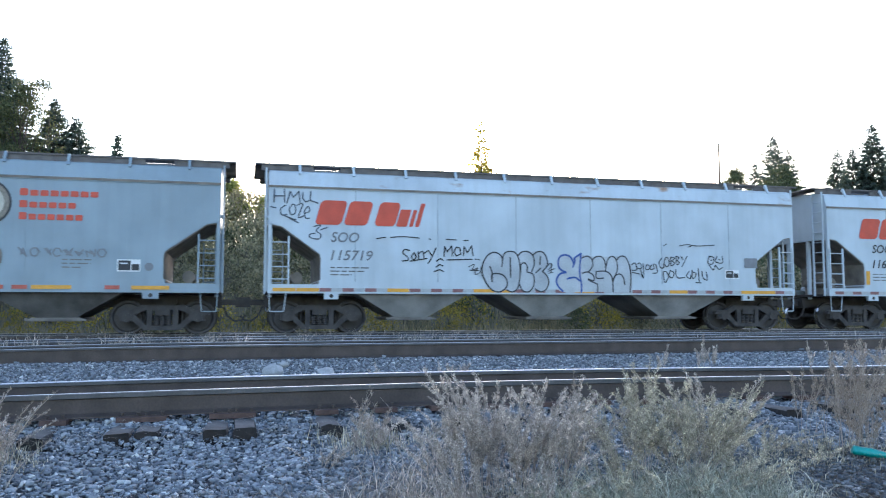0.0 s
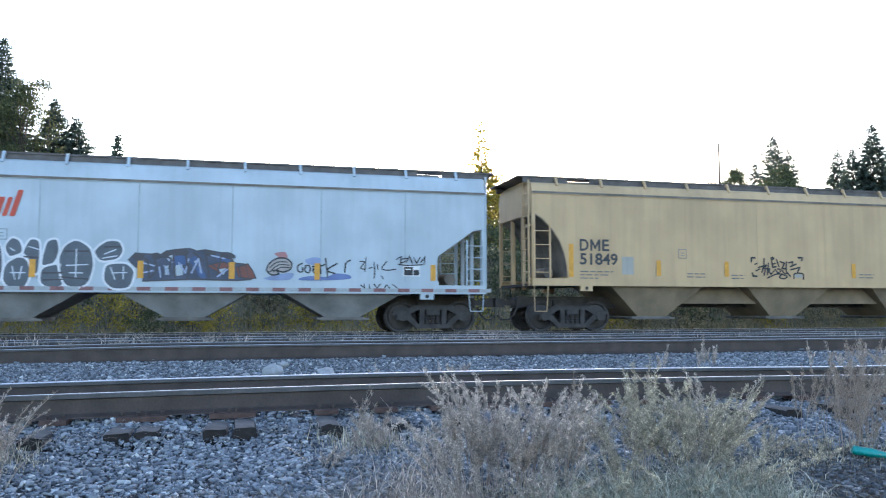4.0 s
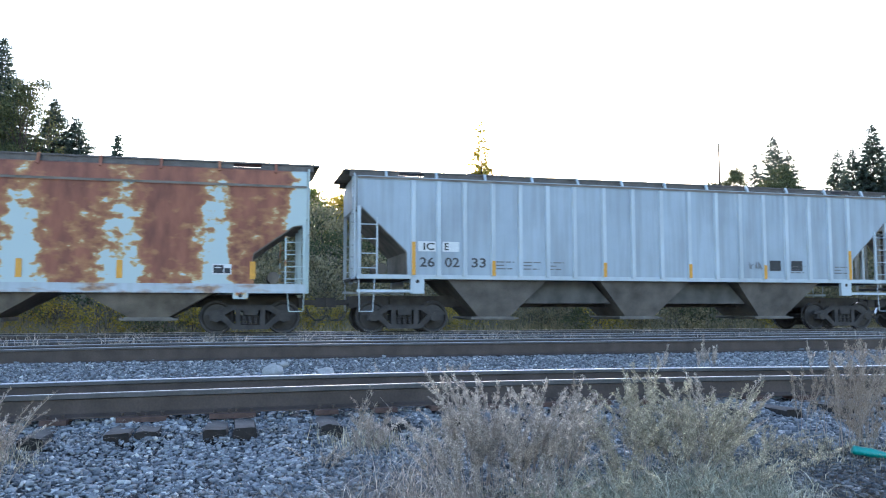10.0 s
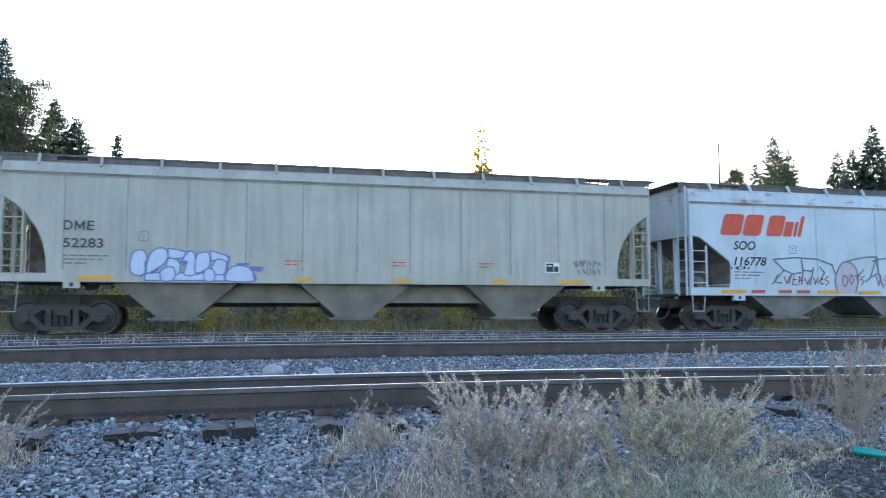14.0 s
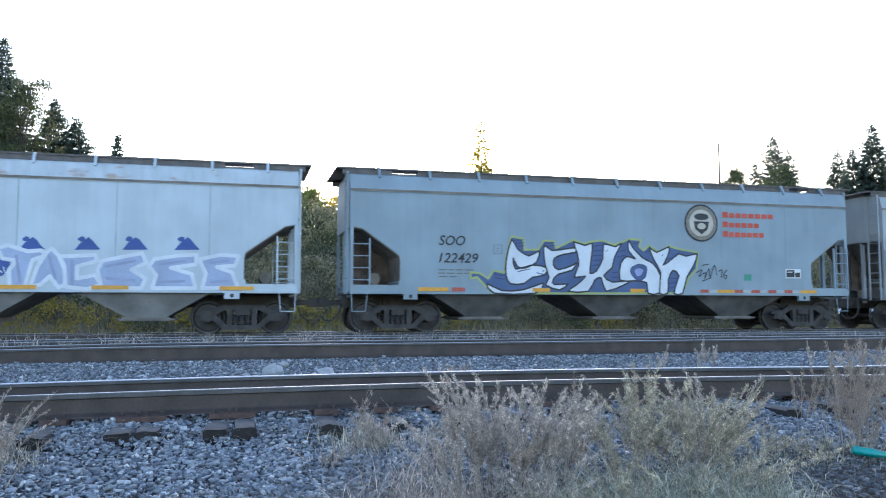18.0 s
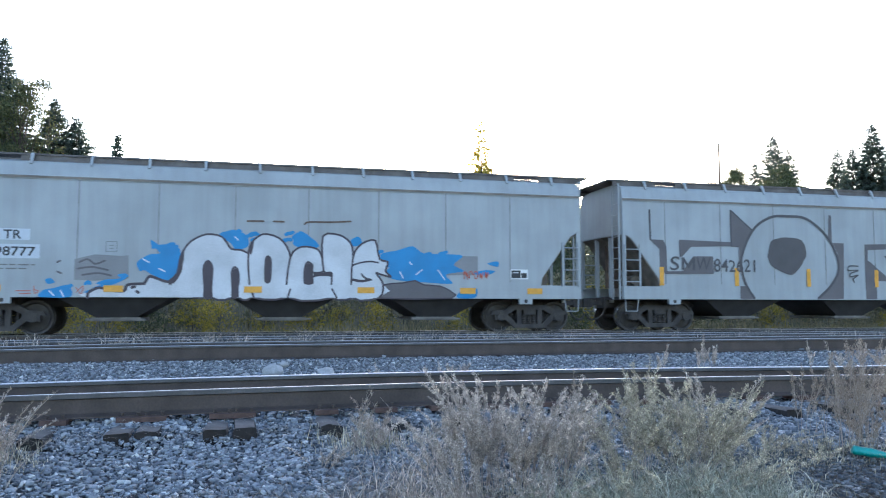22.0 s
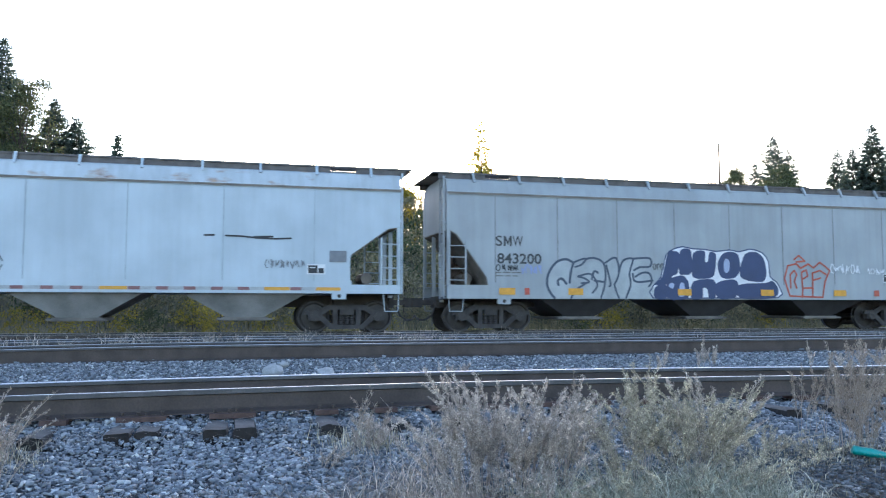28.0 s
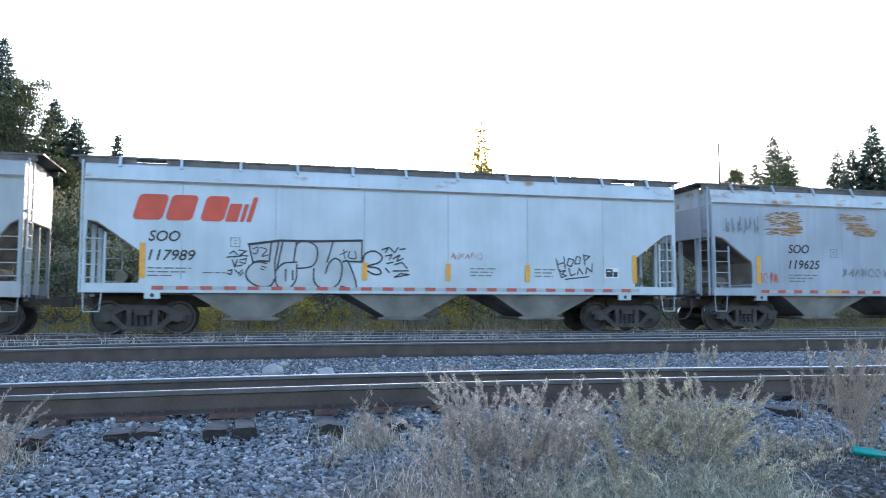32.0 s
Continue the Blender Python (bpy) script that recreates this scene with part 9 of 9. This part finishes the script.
def leafy_meshes(seed, height, radius, leaf, mat, clumps=46, per=70, base=0.3, thin=1.0):
    """A broad-leaved tree: trunk, forking limbs, clumps of separate leaves with gaps between them."""
    rng = np.random.default_rng(seed)
    P, Q, R0, R1, C = [], [], [], [], []
    o = np.zeros(3)
    for i in range(6):
        q = o + np.array([rng.normal(0, 0.05) * height * 0.2, rng.normal(0, 0.05) * height * 0.2, height * 0.14])
        P.append(o), Q.append(q), R0.append(0.018 * height * (1 - i / 7) * thin), R1.append(0.018 * height * (1 - (i + 1) / 7) * thin)
        o = q
    for k in range(clumps):
        t = base + (1 - base) * rng.uniform(0, 1) ** (0.5 if base > 0.1 else 0.8)
        a = rng.uniform(0, 6.283)
        r = radius * math.sqrt(max(0.05, 1 - (2 * (t - base) / (1 - base) - 0.9) ** 2 * 0.85)) * rng.uniform(0.35, 1.05)
        tip = np.array([math.cos(a) * r, math.sin(a) * r, height * t])
        j = min(5, int(max(0.0, t - 0.22) / 0.14))
        P.append(P[j]), Q.append(tip), R0.append(0.004 * height * thin), R1.append(0.006)
        size = radius * rng.uniform(0.16, 0.36)
        for c in rng.normal(0, 1, (int(per * rng.uniform(0.5, 1.4)), 3)):
            C.append(tip + c * size * np.array([0.6, 0.6, 0.45]))
    v, f = stick_faces(np.array(P), np.array(Q), np.array(R0), np.array(R1))
    trunk = raw_mesh("trunk", v, f, BARK)
    v, f = leaves(rng, np.array(C), leaf, leaf * 0.7, 0.1)
    return trunk, raw_mesh("crown", v, f, mat)


def tree(kind, meshes, x, y, label, group):
    z = ground_z(x, y) - 0.1
    t = thing("tree", label, kind, group, at=pose(x, y, z))
    for n, me in zip(("trunk", "crown"), meshes):
        part(n, me, None, t)
    return t


def build_trees():
    for i, (x, y, top, r, sp) in enumerate([(-16.4, 60, 19.8, 5.0, 1.1), (-13.2, 61, 15.8, 4.8, 1.2), (-11.7, 61, 14.6, 4.2, 1.2), (-7.3, 50, 11.2, 1.1, 1.1), (-9.3, 51, 8.4, 1.1, 0.8), (-8.6, 49, 7.6, 1.0, 0.7),
                                           (14.0, 45, 12.2, 1.7, 0.6), (53.8, 70, 18.9, 5.6, 1.0), (52.2, 71, 16.2, 3.6, 0.9), (55.6, 70, 17.4, 4.4, 0.9), (57.3, 65, 16.6, 4.2, 1.0), (56.9, 60, 18.0, 5.2, 1.1), (55.0, 60.5, 15.7, 4.2, 1.0), (60.2, 60, 19.5, 5.0, 1.0), (-19.5, 58, 19.0, 3.2, 1.0)]):
        h = top - ground_z(x, y) + 0.1
        label = "tall dark green spruce on the bank" if sp > 0.65 else "thin sparse spruce with needles painted sun-gold"
        # the thin spruce takes the gold tone in place of sun glare
        tree("spruce", spruce_meshes(100 + i, h, r, sp, 0.04, LEAVES_GOLD if sp < 0.65 else None), x, y, label, "trees on the bank")
    # aspens at y 57-58 topped at 8.8 are added, hidden, to block sun
    for i, (x, y, top, r, mat, n) in enumerate([(-13.8, 55, 15.2, 1.9, LEAVES, 50), (-12.4, 55, 16.2, 1.0, LEAVES, 5), (-15.3, 54, 13.8, 2.4, LEAVES, 60), (-12.2, 57, 10.6, 1.8, LEAVES, 40), (38.6, 55, 11.9, 1.6, LEAVES, 34), (36.8, 55.5, 10.9, 1.1, LEAVES, 20), (51.6, 66, 14.6, 2.6, LEAVES, 56),
                                               (-0.9, 48, 8.5, 1.2, LEAVES, 34), (1.2, 49, 7.4, 0.9, LEAVES, 20), (9.6, 47, 8.0, 1.6, LEAVES_GOLD, 40), (14.6, 46, 9.4, 1.4, LEAVES_GOLD, 16), (24.0, 47, 8.4, 1.6, LEAVES, 36), (4.0, 48, 7.8, 1.6, LEAVES, 36), (6.6, 47, 7.6, 1.5, LEAVES_GOLD, 36), (12.2, 46, 8.0, 1.6, LEAVES_GOLD, 38), (16.0, 47, 8.1, 1.7, LEAVES_GOLD, 40), (20.0, 47, 8.2, 1.7, LEAVES_GOLD, 40), (27.4, 48, 8.0, 1.7, LEAVES, 40), (34.6, 50, 8.4, 1.8, LEAVES, 40), (39.5, 51, 8.8, 1.9, LEAVES, 40), (49.0, 54, 9.6, 2.0, LEAVES, 40), (-3.6, 49, 5.9, 1.4, LEAVES, 34), (-6.0, 49, 6.4, 1.4, LEAVES, 34), (7.0, 57, 8.8, 2.2, LEAVES_GOLD, 44), (11.5, 58, 8.8, 2.3, LEAVES_GOLD, 44), (16.0, 57, 8.8, 2.3, LEAVES_GOLD, 44), (20.5, 58, 8.8, 2.3, LEAVES, 44), (25.0, 57, 8.8, 2.3, LEAVES, 44), (29.5, 58, 8.8, 2.3, LEAVES, 44), (2.0, 57, 8.8, 2.2, LEAVES, 44), (34.0, 58, 8.8, 2.3, LEAVES, 44), (31.0, 49, 8.6, 1.8, LEAVES, 36), (44.5, 52, 9.5, 1.9, LEAVES, 36)]):
        h = top - ground_z(x, y) + 0.1
        tree("aspen", leafy_meshes(200 + i, h / 1.02, r, 0.16, LEAVES_OLIVE if mat is LEAVES and top < 8.9 else mat, int(n * 1.5), 85 if top > 8.9 else 95, 0.3 if top > 8.9 else 0.06, 0.25 if n < 10 else 1.0), x, y, "leafy aspen on the bank with leaves painted sun-gold" if mat is LEAVES_GOLD else "green leafy aspen on the bank", "trees on the bank")
    # a bare utility pole
    x, y = 30.4, 45
    z = ground_z(x, y)
    pole = thing("utility_pole", "slender grey wooden pole above the brush", "utility pole", at=pose(x, y, z - 0.2))
    part("post", Geo().tube((0, 0, 0), (0, 0, 11.8 - z), 0.10, 10, 0.05), BARK, pole)
    x, y = -3.6, 47
    z = ground_z(x, y)
    pole = thing("utility_pole", "slender wooden pole with one crossarm on the bank", "utility pole", at=pose(x, y, z - 0.2))
    part("post", Geo().tube((0, 0, 0), (0, 0, 8.45 - z), 0.09, 10, 0.06), BARK, pole)
    part("crossarm", Geo().box(-0.75, 0.75, -0.05, 0.05, 7.55 - z, 7.64 - z), BARK, pole)


build_trees()


def build_brush():
    """Shrubs that cover the bank behind the train."""
    rng = random.Random(11)
    kinds = []
    for i in range(8):
        mat, name, label = [(BRUSH, "shrub", "dull grey-green shrub on the bank"), (LEAVES, "shrub", "green leafy shrub on the bank"), (LEAVES_GOLD, "shrub", "low shrub behind the tracks with leaves painted sun-gold"), (BRUSH, "shrub", "dull grey-green shrub on the bank")][i % 4]
        kinds.append((leafy_meshes(300 + i, 2.1, 1.25, 0.13 if mat is not LEAVES_GOLD else 0.105, mat, 34, 34, 0.08, 0.6), label, mat))
    for row in range(13):
        y = 28.6 + row * 1.75
        x = -0.42 * y - 5
        while x < 1.02 * y + 6:
            x += rng.uniform(2.0, 3.1) * (1 + row * 0.03)
            yy = y + rng.uniform(-0.8, 0.8)
            near = row < 2
            k = (rng.choice((2, 6, 2, 1)) if x < 3 else rng.choice((2, 0, 1, 0, 3, 4))) if near else rng.choice((0, 1, 3, 4, 5, 7, 0, 4))
            meshes, label, mat = kinds[k]
            s = rng.uniform(0.5, 0.9) if near else rng.uniform(0.85, 1.4) * (1.0 if row < 9 else 1.25)
            t = thing("shrub", label, "shrub", "brush on the bank", at=pose(x, yy, ground_z(x, yy) - 0.05, 0, 0, rng.uniform(0, 360)) @ Matrix.Diagonal((s, s, s * rng.uniform(0.8, 1.1), 1)))
            for n, me in zip(("branching", "foliage"), meshes):
                part(n, me, None, t)


build_brush()


def grass_patch(name, label, count, place_xy, height, seed, mat, lean=0.5, width=0.012):
    """Many separate blades as one patch."""
    rng = np.random.default_rng(seed)
    x, y = place_xy(rng, count)
    n = len(x)
    z = np.array([max(ground_z(a, b), near_bed(a, b) if b < 9.3 else (far_bed(a, b) if b < 26 else -9)) if b > 5.9 else ground_z(a, b) for a, b in zip(x, y)])
    base = np.stack([x, y, z - 0.01], 1)
    a = rng.uniform(0, 6.283, n)
    h = height * rng.uniform(0.4, 1.2, n)
    out = np.stack([np.cos(a), np.sin(a), np.zeros(n)], 1) * (h * lean * rng.uniform(0.1, 1.4, n))[:, None]
    up = np.stack([np.zeros(n), np.zeros(n), h], 1)
    side = np.stack([-np.sin(a), np.cos(a), np.zeros(n)], 1) * (width * 0.5 * rng.uniform(0.6, 1.4, n))[:, None]
    mid = base + out * 0.35 + up * 0.6
    tip = base + out + up * (1 - 0.35 * lean)
    v = np.stack([base - side, base + side, mid + side * 0.8, mid - side * 0.8, tip + side * 0.12, tip - side * 0.12], 1)
    f = np.array([(0, 1, 2, 3), (3, 2, 4, 5)])[None] + 6 * np.arange(n)[:, None, None]
    return tagged(new(name, raw_mesh(name, v.reshape(-1, 3), f.reshape(-1, 4), mat)), label, "grass", kind="stuff")


def strands(name, label, count, place_xy, length, seed, mat, rise=0.9, droop=2.2, width=0.004, curl=0.5):
    """Long thin blades that rise, arch over and curl, as one patch."""
    rng = np.random.default_rng(seed)
    x, y = place_xy(rng, count)
    n = len(x)
    p = np.stack([x, y, np.array([near_bed(a, b) for a, b in zip(x, y)]) - 0.005], 1)
    a, l = rng.uniform(0, 6.283, n), length * rng.uniform(0.45, 1.25, n)
    up, turn = rise * rng.uniform(0.5, 1.3, n), rng.normal(0, curl, n)
    fall = droop * rng.uniform(0.4, 1.4, n)
    rows = []
    for k in range(8):
        c = np.cos(up)
        d = np.stack([np.cos(a) * c, np.sin(a) * c, np.sin(up)], 1)
        side = np.stack([-np.sin(a), np.cos(a), np.zeros(n)], 1) * (width * 0.5 * (1 - k / 9) * rng.uniform(0.7, 1.3, n))[:, None]
        rows += [p - side, p + side]
        p = p + d * (l / 7)[:, None]
        p[:, 2] = np.maximum(p[:, 2], -0.44)
        up, a = up - fall / 7, a + turn / 3
    v = np.stack(rows, 1)
    f = np.array([(2 * k, 2 * k + 1, 2 * k + 3, 2 * k + 2) for k in range(7)])[None] + 16 * np.arange(n)[:, None, None]
    return tagged(new(name, raw_mesh(name, v.reshape(-1, 3), f.reshape(-1, 4), mat)), label, "grass", kind="stuff")


def scatter(centres, spread):
    def put(rng, n):
        c = np.array(centres)[rng.integers(0, len(centres), n)]
        return c[:, 0] + rng.normal(0, spread, n), c[:, 1] + rng.normal(0, spread, n)
    return put


def build_weeds():
    rng = random.Random(21)
    g = "dry weeds beside the track"
    spots = [(1.22, 4.40, 0.52, 0.30, 26, 0), (1.40, 4.55, 0.76, 0.30, 44, 0), (1.56, 4.42, 0.74, 0.30, 36, 0), (1.62, 4.30, 0.62, 0.34, 36, 0), (1.88, 4.50, 0.68, 0.32, 44, 0), (2.12, 4.25, 0.36, 0.24, 12, 1), (2.34, 4.45, 0.70, 0.30, 36, 1), (2.52, 4.62, 0.80, 0.22, 18, 1), (2.66, 4.35, 0.62, 0.34, 44, 1), (2.92, 4.50, 0.66, 0.30, 38, 1), (3.10, 4.75, 0.68, 0.26, 22, 0),
             (1.20, 3.95, 0.34, 0.30, 30, 0), (1.62, 4.0, 0.40, 0.26, 22, 0), (2.05, 3.95, 0.32, 0.32, 34, 1), (2.45, 4.0, 0.36, 0.34, 34, 1), (2.85, 4.1, 0.40, 0.32, 38, 1),
             (4.20, 5.25, 0.98, 0.22, 13, 0), (4.42, 5.10, 1.02, 0.26, 18, 0), (4.75, 5.20, 1.02, 0.30, 20, 0), (4.62, 5.55, 1.05, 0.16, 8, 0), (4.50, 4.85, 0.55, 0.30, 26, 0), (5.0, 5.0, 0.9, 0.34, 22, 0), (4.9, 5.4, 1.05, 0.30, 26, 0), (4.35, 4.95, 0.85, 0.30, 26, 0), (5.25, 5.3, 1.0, 0.3, 26, 0), (4.75, 4.75, 0.7, 0.32, 30, 0),
             (-1.62, 6.05, 0.46, 0.28, 26, 0), (-1.72, 5.7, 0.42, 0.30, 26, 0), (-1.60, 5.35, 0.26, 0.26, 20, 0),
             (0.92, 5.75, 0.34, 0.16, 14, 0), (1.02, 6.1, 0.34, 0.12, 10, 0), (0.55, 5.35, 0.20, 0.16, 14, 0), (3.75, 5.1, 0.26, 0.26, 26, 1), (4.05, 4.85, 0.22, 0.24, 22, 1)]
    for i, (x, y, h, s, n, green) in enumerate(spots):
        h, n = (h * 1.13, n) if 1.1 < x < 3.2 and h > 0.5 else (h, n * 0.8 if y < 4.1 else n)
        m = weed_meshes(400 + i, h, s * 1.15, int(n * (0.45 if x > 4.1 else 0.72)), True, 0.46, 0.0095, SAGE if green else (WEED_BROWN if x > 4.1 else STRAW), full=0.7 if x > 4.1 else (1.0 if h > 0.5 else 0.8), reach=0.62 if h > 0.5 else 0.7)
        plant("weed", "dry grey-green feathery weed on the gravel" if green else "dry straw-coloured feathery weed on the gravel", "weed", g, m, pose(x, y, near_bed(x, y) + 0.0))
    # coarse branching stalks at the edge and a few tall thin ones by the rail
    for i, (x, y, h, s, n, full, thick) in enumerate([(-1.52, 5.4, 0.66, 0.34, 12, 0.3, 1.9), (-1.36, 5.15, 0.50, 0.34, 10, 0.3, 1.7), (-1.62, 5.6, 0.6, 0.3, 10, 0.4, 1.7), (0.76, 5.5, 0.66, 0.10, 5, 0.18, 0.9), (0.95, 5.6, 0.56, 0.10, 5, 0.3, 0.9), (2.3, 5.2, 0.8, 0.16, 6, 0.25, 0.9), (5.4, 5.2, 1.25, 0.25, 8, 0.45, 1.2)]):
        m = weed_meshes(520 + i, h, s, n, True, 0.6, 0.0085, WEED_BROWN, thick=thick, full=full)
        plant("weed", "sparse brown weed with bare branching stalks", "weed", g, m, pose(x, y, near_bed(x, y)))
    # thin stalks between the tracks
    stalks = [weed_meshes(470 + i, 0.5, 0.10, 4, True, 0.5, 0.012, STRAW) for i in range(4)]
    blades = [weed_meshes(480 + i, 0.44, 0.22, 12, False, 0.5, thick=2.6, stem_mat=STRAW) for i in range(4)]
    for x, y in [(2.55, 9.9), (2.75, 10.2), (3.05, 10.6), (1.75, 10.4), (6.1, 10.6), (9.6, 11.0), (10.2, 11.2), (10.8, 11.0), (8.9, 10.2), (9.9, 10.4), (11.2, 10.6)]:
        s = rng.uniform(0.6, 1.1)
        plant("weed", "thin dry stalks standing in the ballast", "weed", "stalks between the tracks", stalks[rng.randrange(4)], pose(x, y, far_bed(x, y) + 0.0, 0, 0, rng.uniform(0, 360)) @ Matrix.Diagonal((s, s, s, 1)))
    for i, (x, y, s) in enumerate([(7.1, 11.1, 1.5), (7.35, 11.2, 1.55), (6.95, 11.0, 0.8), (9.2, 11.2, 1.1), (10.9, 11.1, 1.7)]):
        plant("weed", "tall thin dry stalk standing in the ballast", "weed", "stalks between the tracks", stalks[i % 4], pose(x, y, far_bed(x, y), 0, 0, 70 * i) @ Matrix.Diagonal((s * 0.6, s * 0.6, s, 1)))
    # taller stalks between the farther tracks
    for i in range(70):
        x, y = rng.uniform(-5.5, 9.0), rng.choice((18.0, 18.3, 21.6, 18.1))
        s = rng.uniform(0.55, 1.25)
        plant("weed", "pale dry stalks standing beside the rails", "weed", "stalks between the tracks", blades[rng.randrange(4)], pose(x, y + rng.uniform(-0.2, 0.2), -0.22, 0, 0, rng.uniform(0, 360)) @ Matrix.Diagonal((s, s, s, 1)))


build_weeds()
strands("straw", "flattened dry grass lying on the gravel", 1900, scatter([(0.75, 4.35), (1.0, 4.6), (0.5, 4.15), (0.2, 4.1), (0.85, 4.9), (0.0, 4.25), (1.05, 4.2), (-0.3, 4.35), (0.4, 3.95), (0.75, 4.0)], 0.24), 0.30, 31, STRAW_SHADED, 0.5, 1.0, 0.0045)
strands("rail_straw", "thin dry straw lying along the near rail", 260, lambda rng, n: (rng.uniform(-1.6, 1.2, n), rng.normal(6.55, 0.1, n)), 0.42, 39, STRAW, 0.25, 0.35, 0.005, 0.25)
strands("leaf_litter", "brown dead grass lying on the gravel", 9000, scatter([(4.4, 4.1), (4.7, 4.3), (5.0, 4.5), (4.2, 3.9), (3.5, 3.75), (5.2, 4.7), (3.4, 4.0), (3.8, 4.3), (4.2, 4.4), (4.6, 4.6), (3.6, 4.8), (4.1, 5.0), (3.3, 4.5), (4.9, 4.9), (3.9, 3.9)], 0.22), 0.16, 38, LITTER, 0.3, 0.8, 0.006)
strands("curly_grass", "pale curling grass under the weeds", 4600, scatter([(2.0, 3.85), (2.3, 3.75), (2.6, 3.85), (1.85, 4.0), (2.4, 4.0), (2.8, 3.95)], 0.19), 0.38, 36, CURL, 1.3, 3.7, 0.0052, 1.2)
strands("arching_straw", "long arching straw beside the weeds", 300, scatter([(0.95, 4.35), (1.1, 4.5), (0.85, 4.15), (1.25, 4.1), (1.9, 4.75)], 0.16), 0.6, 37, STRAW, 1.25, 2.4, 0.005, 0.3)
grass_patch("dry_grass", "tufts of dry grass among the weeds", 4200, scatter([(1.3, 4.2), (1.9, 4.0), (2.5, 4.1), (3.0, 4.2), (3.6, 4.9), (4.1, 4.9), (4.6, 5.0), (0.95, 5.9), (-1.6, 5.8), (2.2, 3.9)], 0.2), 0.22, 32, SAGE, 1.0, 0.005)
grass_patch("bank_grass", "tall dry grass over the bank", 26000, lambda rng, n: (rng.uniform(-24, 58, n), 27.0 + 21 * rng.uniform(0, 1, n) ** 1.4), 0.62, 33, BRUSH, 0.5, 0.035)
grass_patch("track_grass", "thin dry grass between the far tracks", 1500, lambda rng, n: (rng.choice(np.random.default_rng(8).uniform(-9, 26, 60), n) + rng.normal(0, 0.22, n), rng.choice((18.15, 18.0, 21.5, 21.7, 18.3), n) + rng.normal(0, 0.16, n)), 0.36, 34, STRAW, 0.6, 0.013)


def boulder(x, y, z, sx, sy, sz, seed, label):
    bm = bmesh.new()
    bmesh.ops.create_icosphere(bm, subdivisions=3, radius=1)
    for v in bm.verts:
        n = noise.noise(v.co * 1.3 + Vector((seed, 0, 0))) * 0.22 + noise.noise(v.co * 4 + Vector((seed, 3, 0))) * 0.05
        v.co = Vector((v.co.x * sx, v.co.y * sy, v.co.z * sz)) * (1 + n)
    me = bpy.data.meshes.new("boulder")
    bm.to_mesh(me)
    bm.free()
    me.shade_smooth()
    me.materials.append(PALE_STONE)
    tagged(new("boulder", me), label, "boulder", "pale boulders between the tracks").matrix_basis = pose(x, y, z + sz * 0.6, 0, 0, seed * 40)


PALE_STONE = tinted("pale_weathered_stone", (0.42, 0.42, 0.42), 0.7, 8, 0.85, fine=60, relief=0.5, distance=0.004)
boulder(0.47, 11.45, -0.25, 0.17, 0.12, 0.10, 1, "pale rounded boulder lying in the ballast")
boulder(1.17, 11.05, -0.25, 0.16, 0.12, 0.085, 2, "pale flat boulder lying in the ballast")
boulder(0.10, 11.0, -0.24, 0.055, 0.05, 0.045, 3, "small white stone lying in the ballast")
boulder(0.72, 13.2, -0.25, 0.08, 0.06, 0.05, 4, "small white stone lying in the ballast")


def bottle(x, y):
    """A squashed teal plastic bottle."""
    z = near_bed(x, y)
    b = thing("plastic_bottle", "crushed teal plastic bottle lying on the gravel", "bottle", at=pose(x, y, z + 0.05, 0, 8, -28))
    prof = [(0.0, -0.12), (0.036, -0.118), (0.044, -0.10), (0.040, -0.05), (0.045, 0.0), (0.038, 0.05), (0.030, 0.09), (0.015, 0.12), (0.014, 0.14)]
    g = Geo().lathe(prof, (0, 0, 0), 18)
    g.v = [(p[1], p[0], p[2] * 0.75) for p in g.v]
    part("bottle_body", g, TEAL, b)
    part("cap", Geo().tube((0.138, 0, 0), (0.162, 0, 0), 0.017, 12), PLATE_WHITE, b, "pale screw cap")


bottle(4.36, 4.74)


def motions():
    times = [1.0 * i for i in range(33)]
    for car, centre in CARS:
        walk(car, [(t, pose(centre - SPEED * t, TRACK_Y, 0)) for t in times])
    turns = [i / 15 for i in range(481)]
    for w, dx in WHEELSETS:
        walk(w, [(t, Matrix.Translation((dx, 0, WHEEL_R)) @ Matrix.Rotation(-SPEED * t / WHEEL_R, 4, "Y")) for t in turns])


motions()
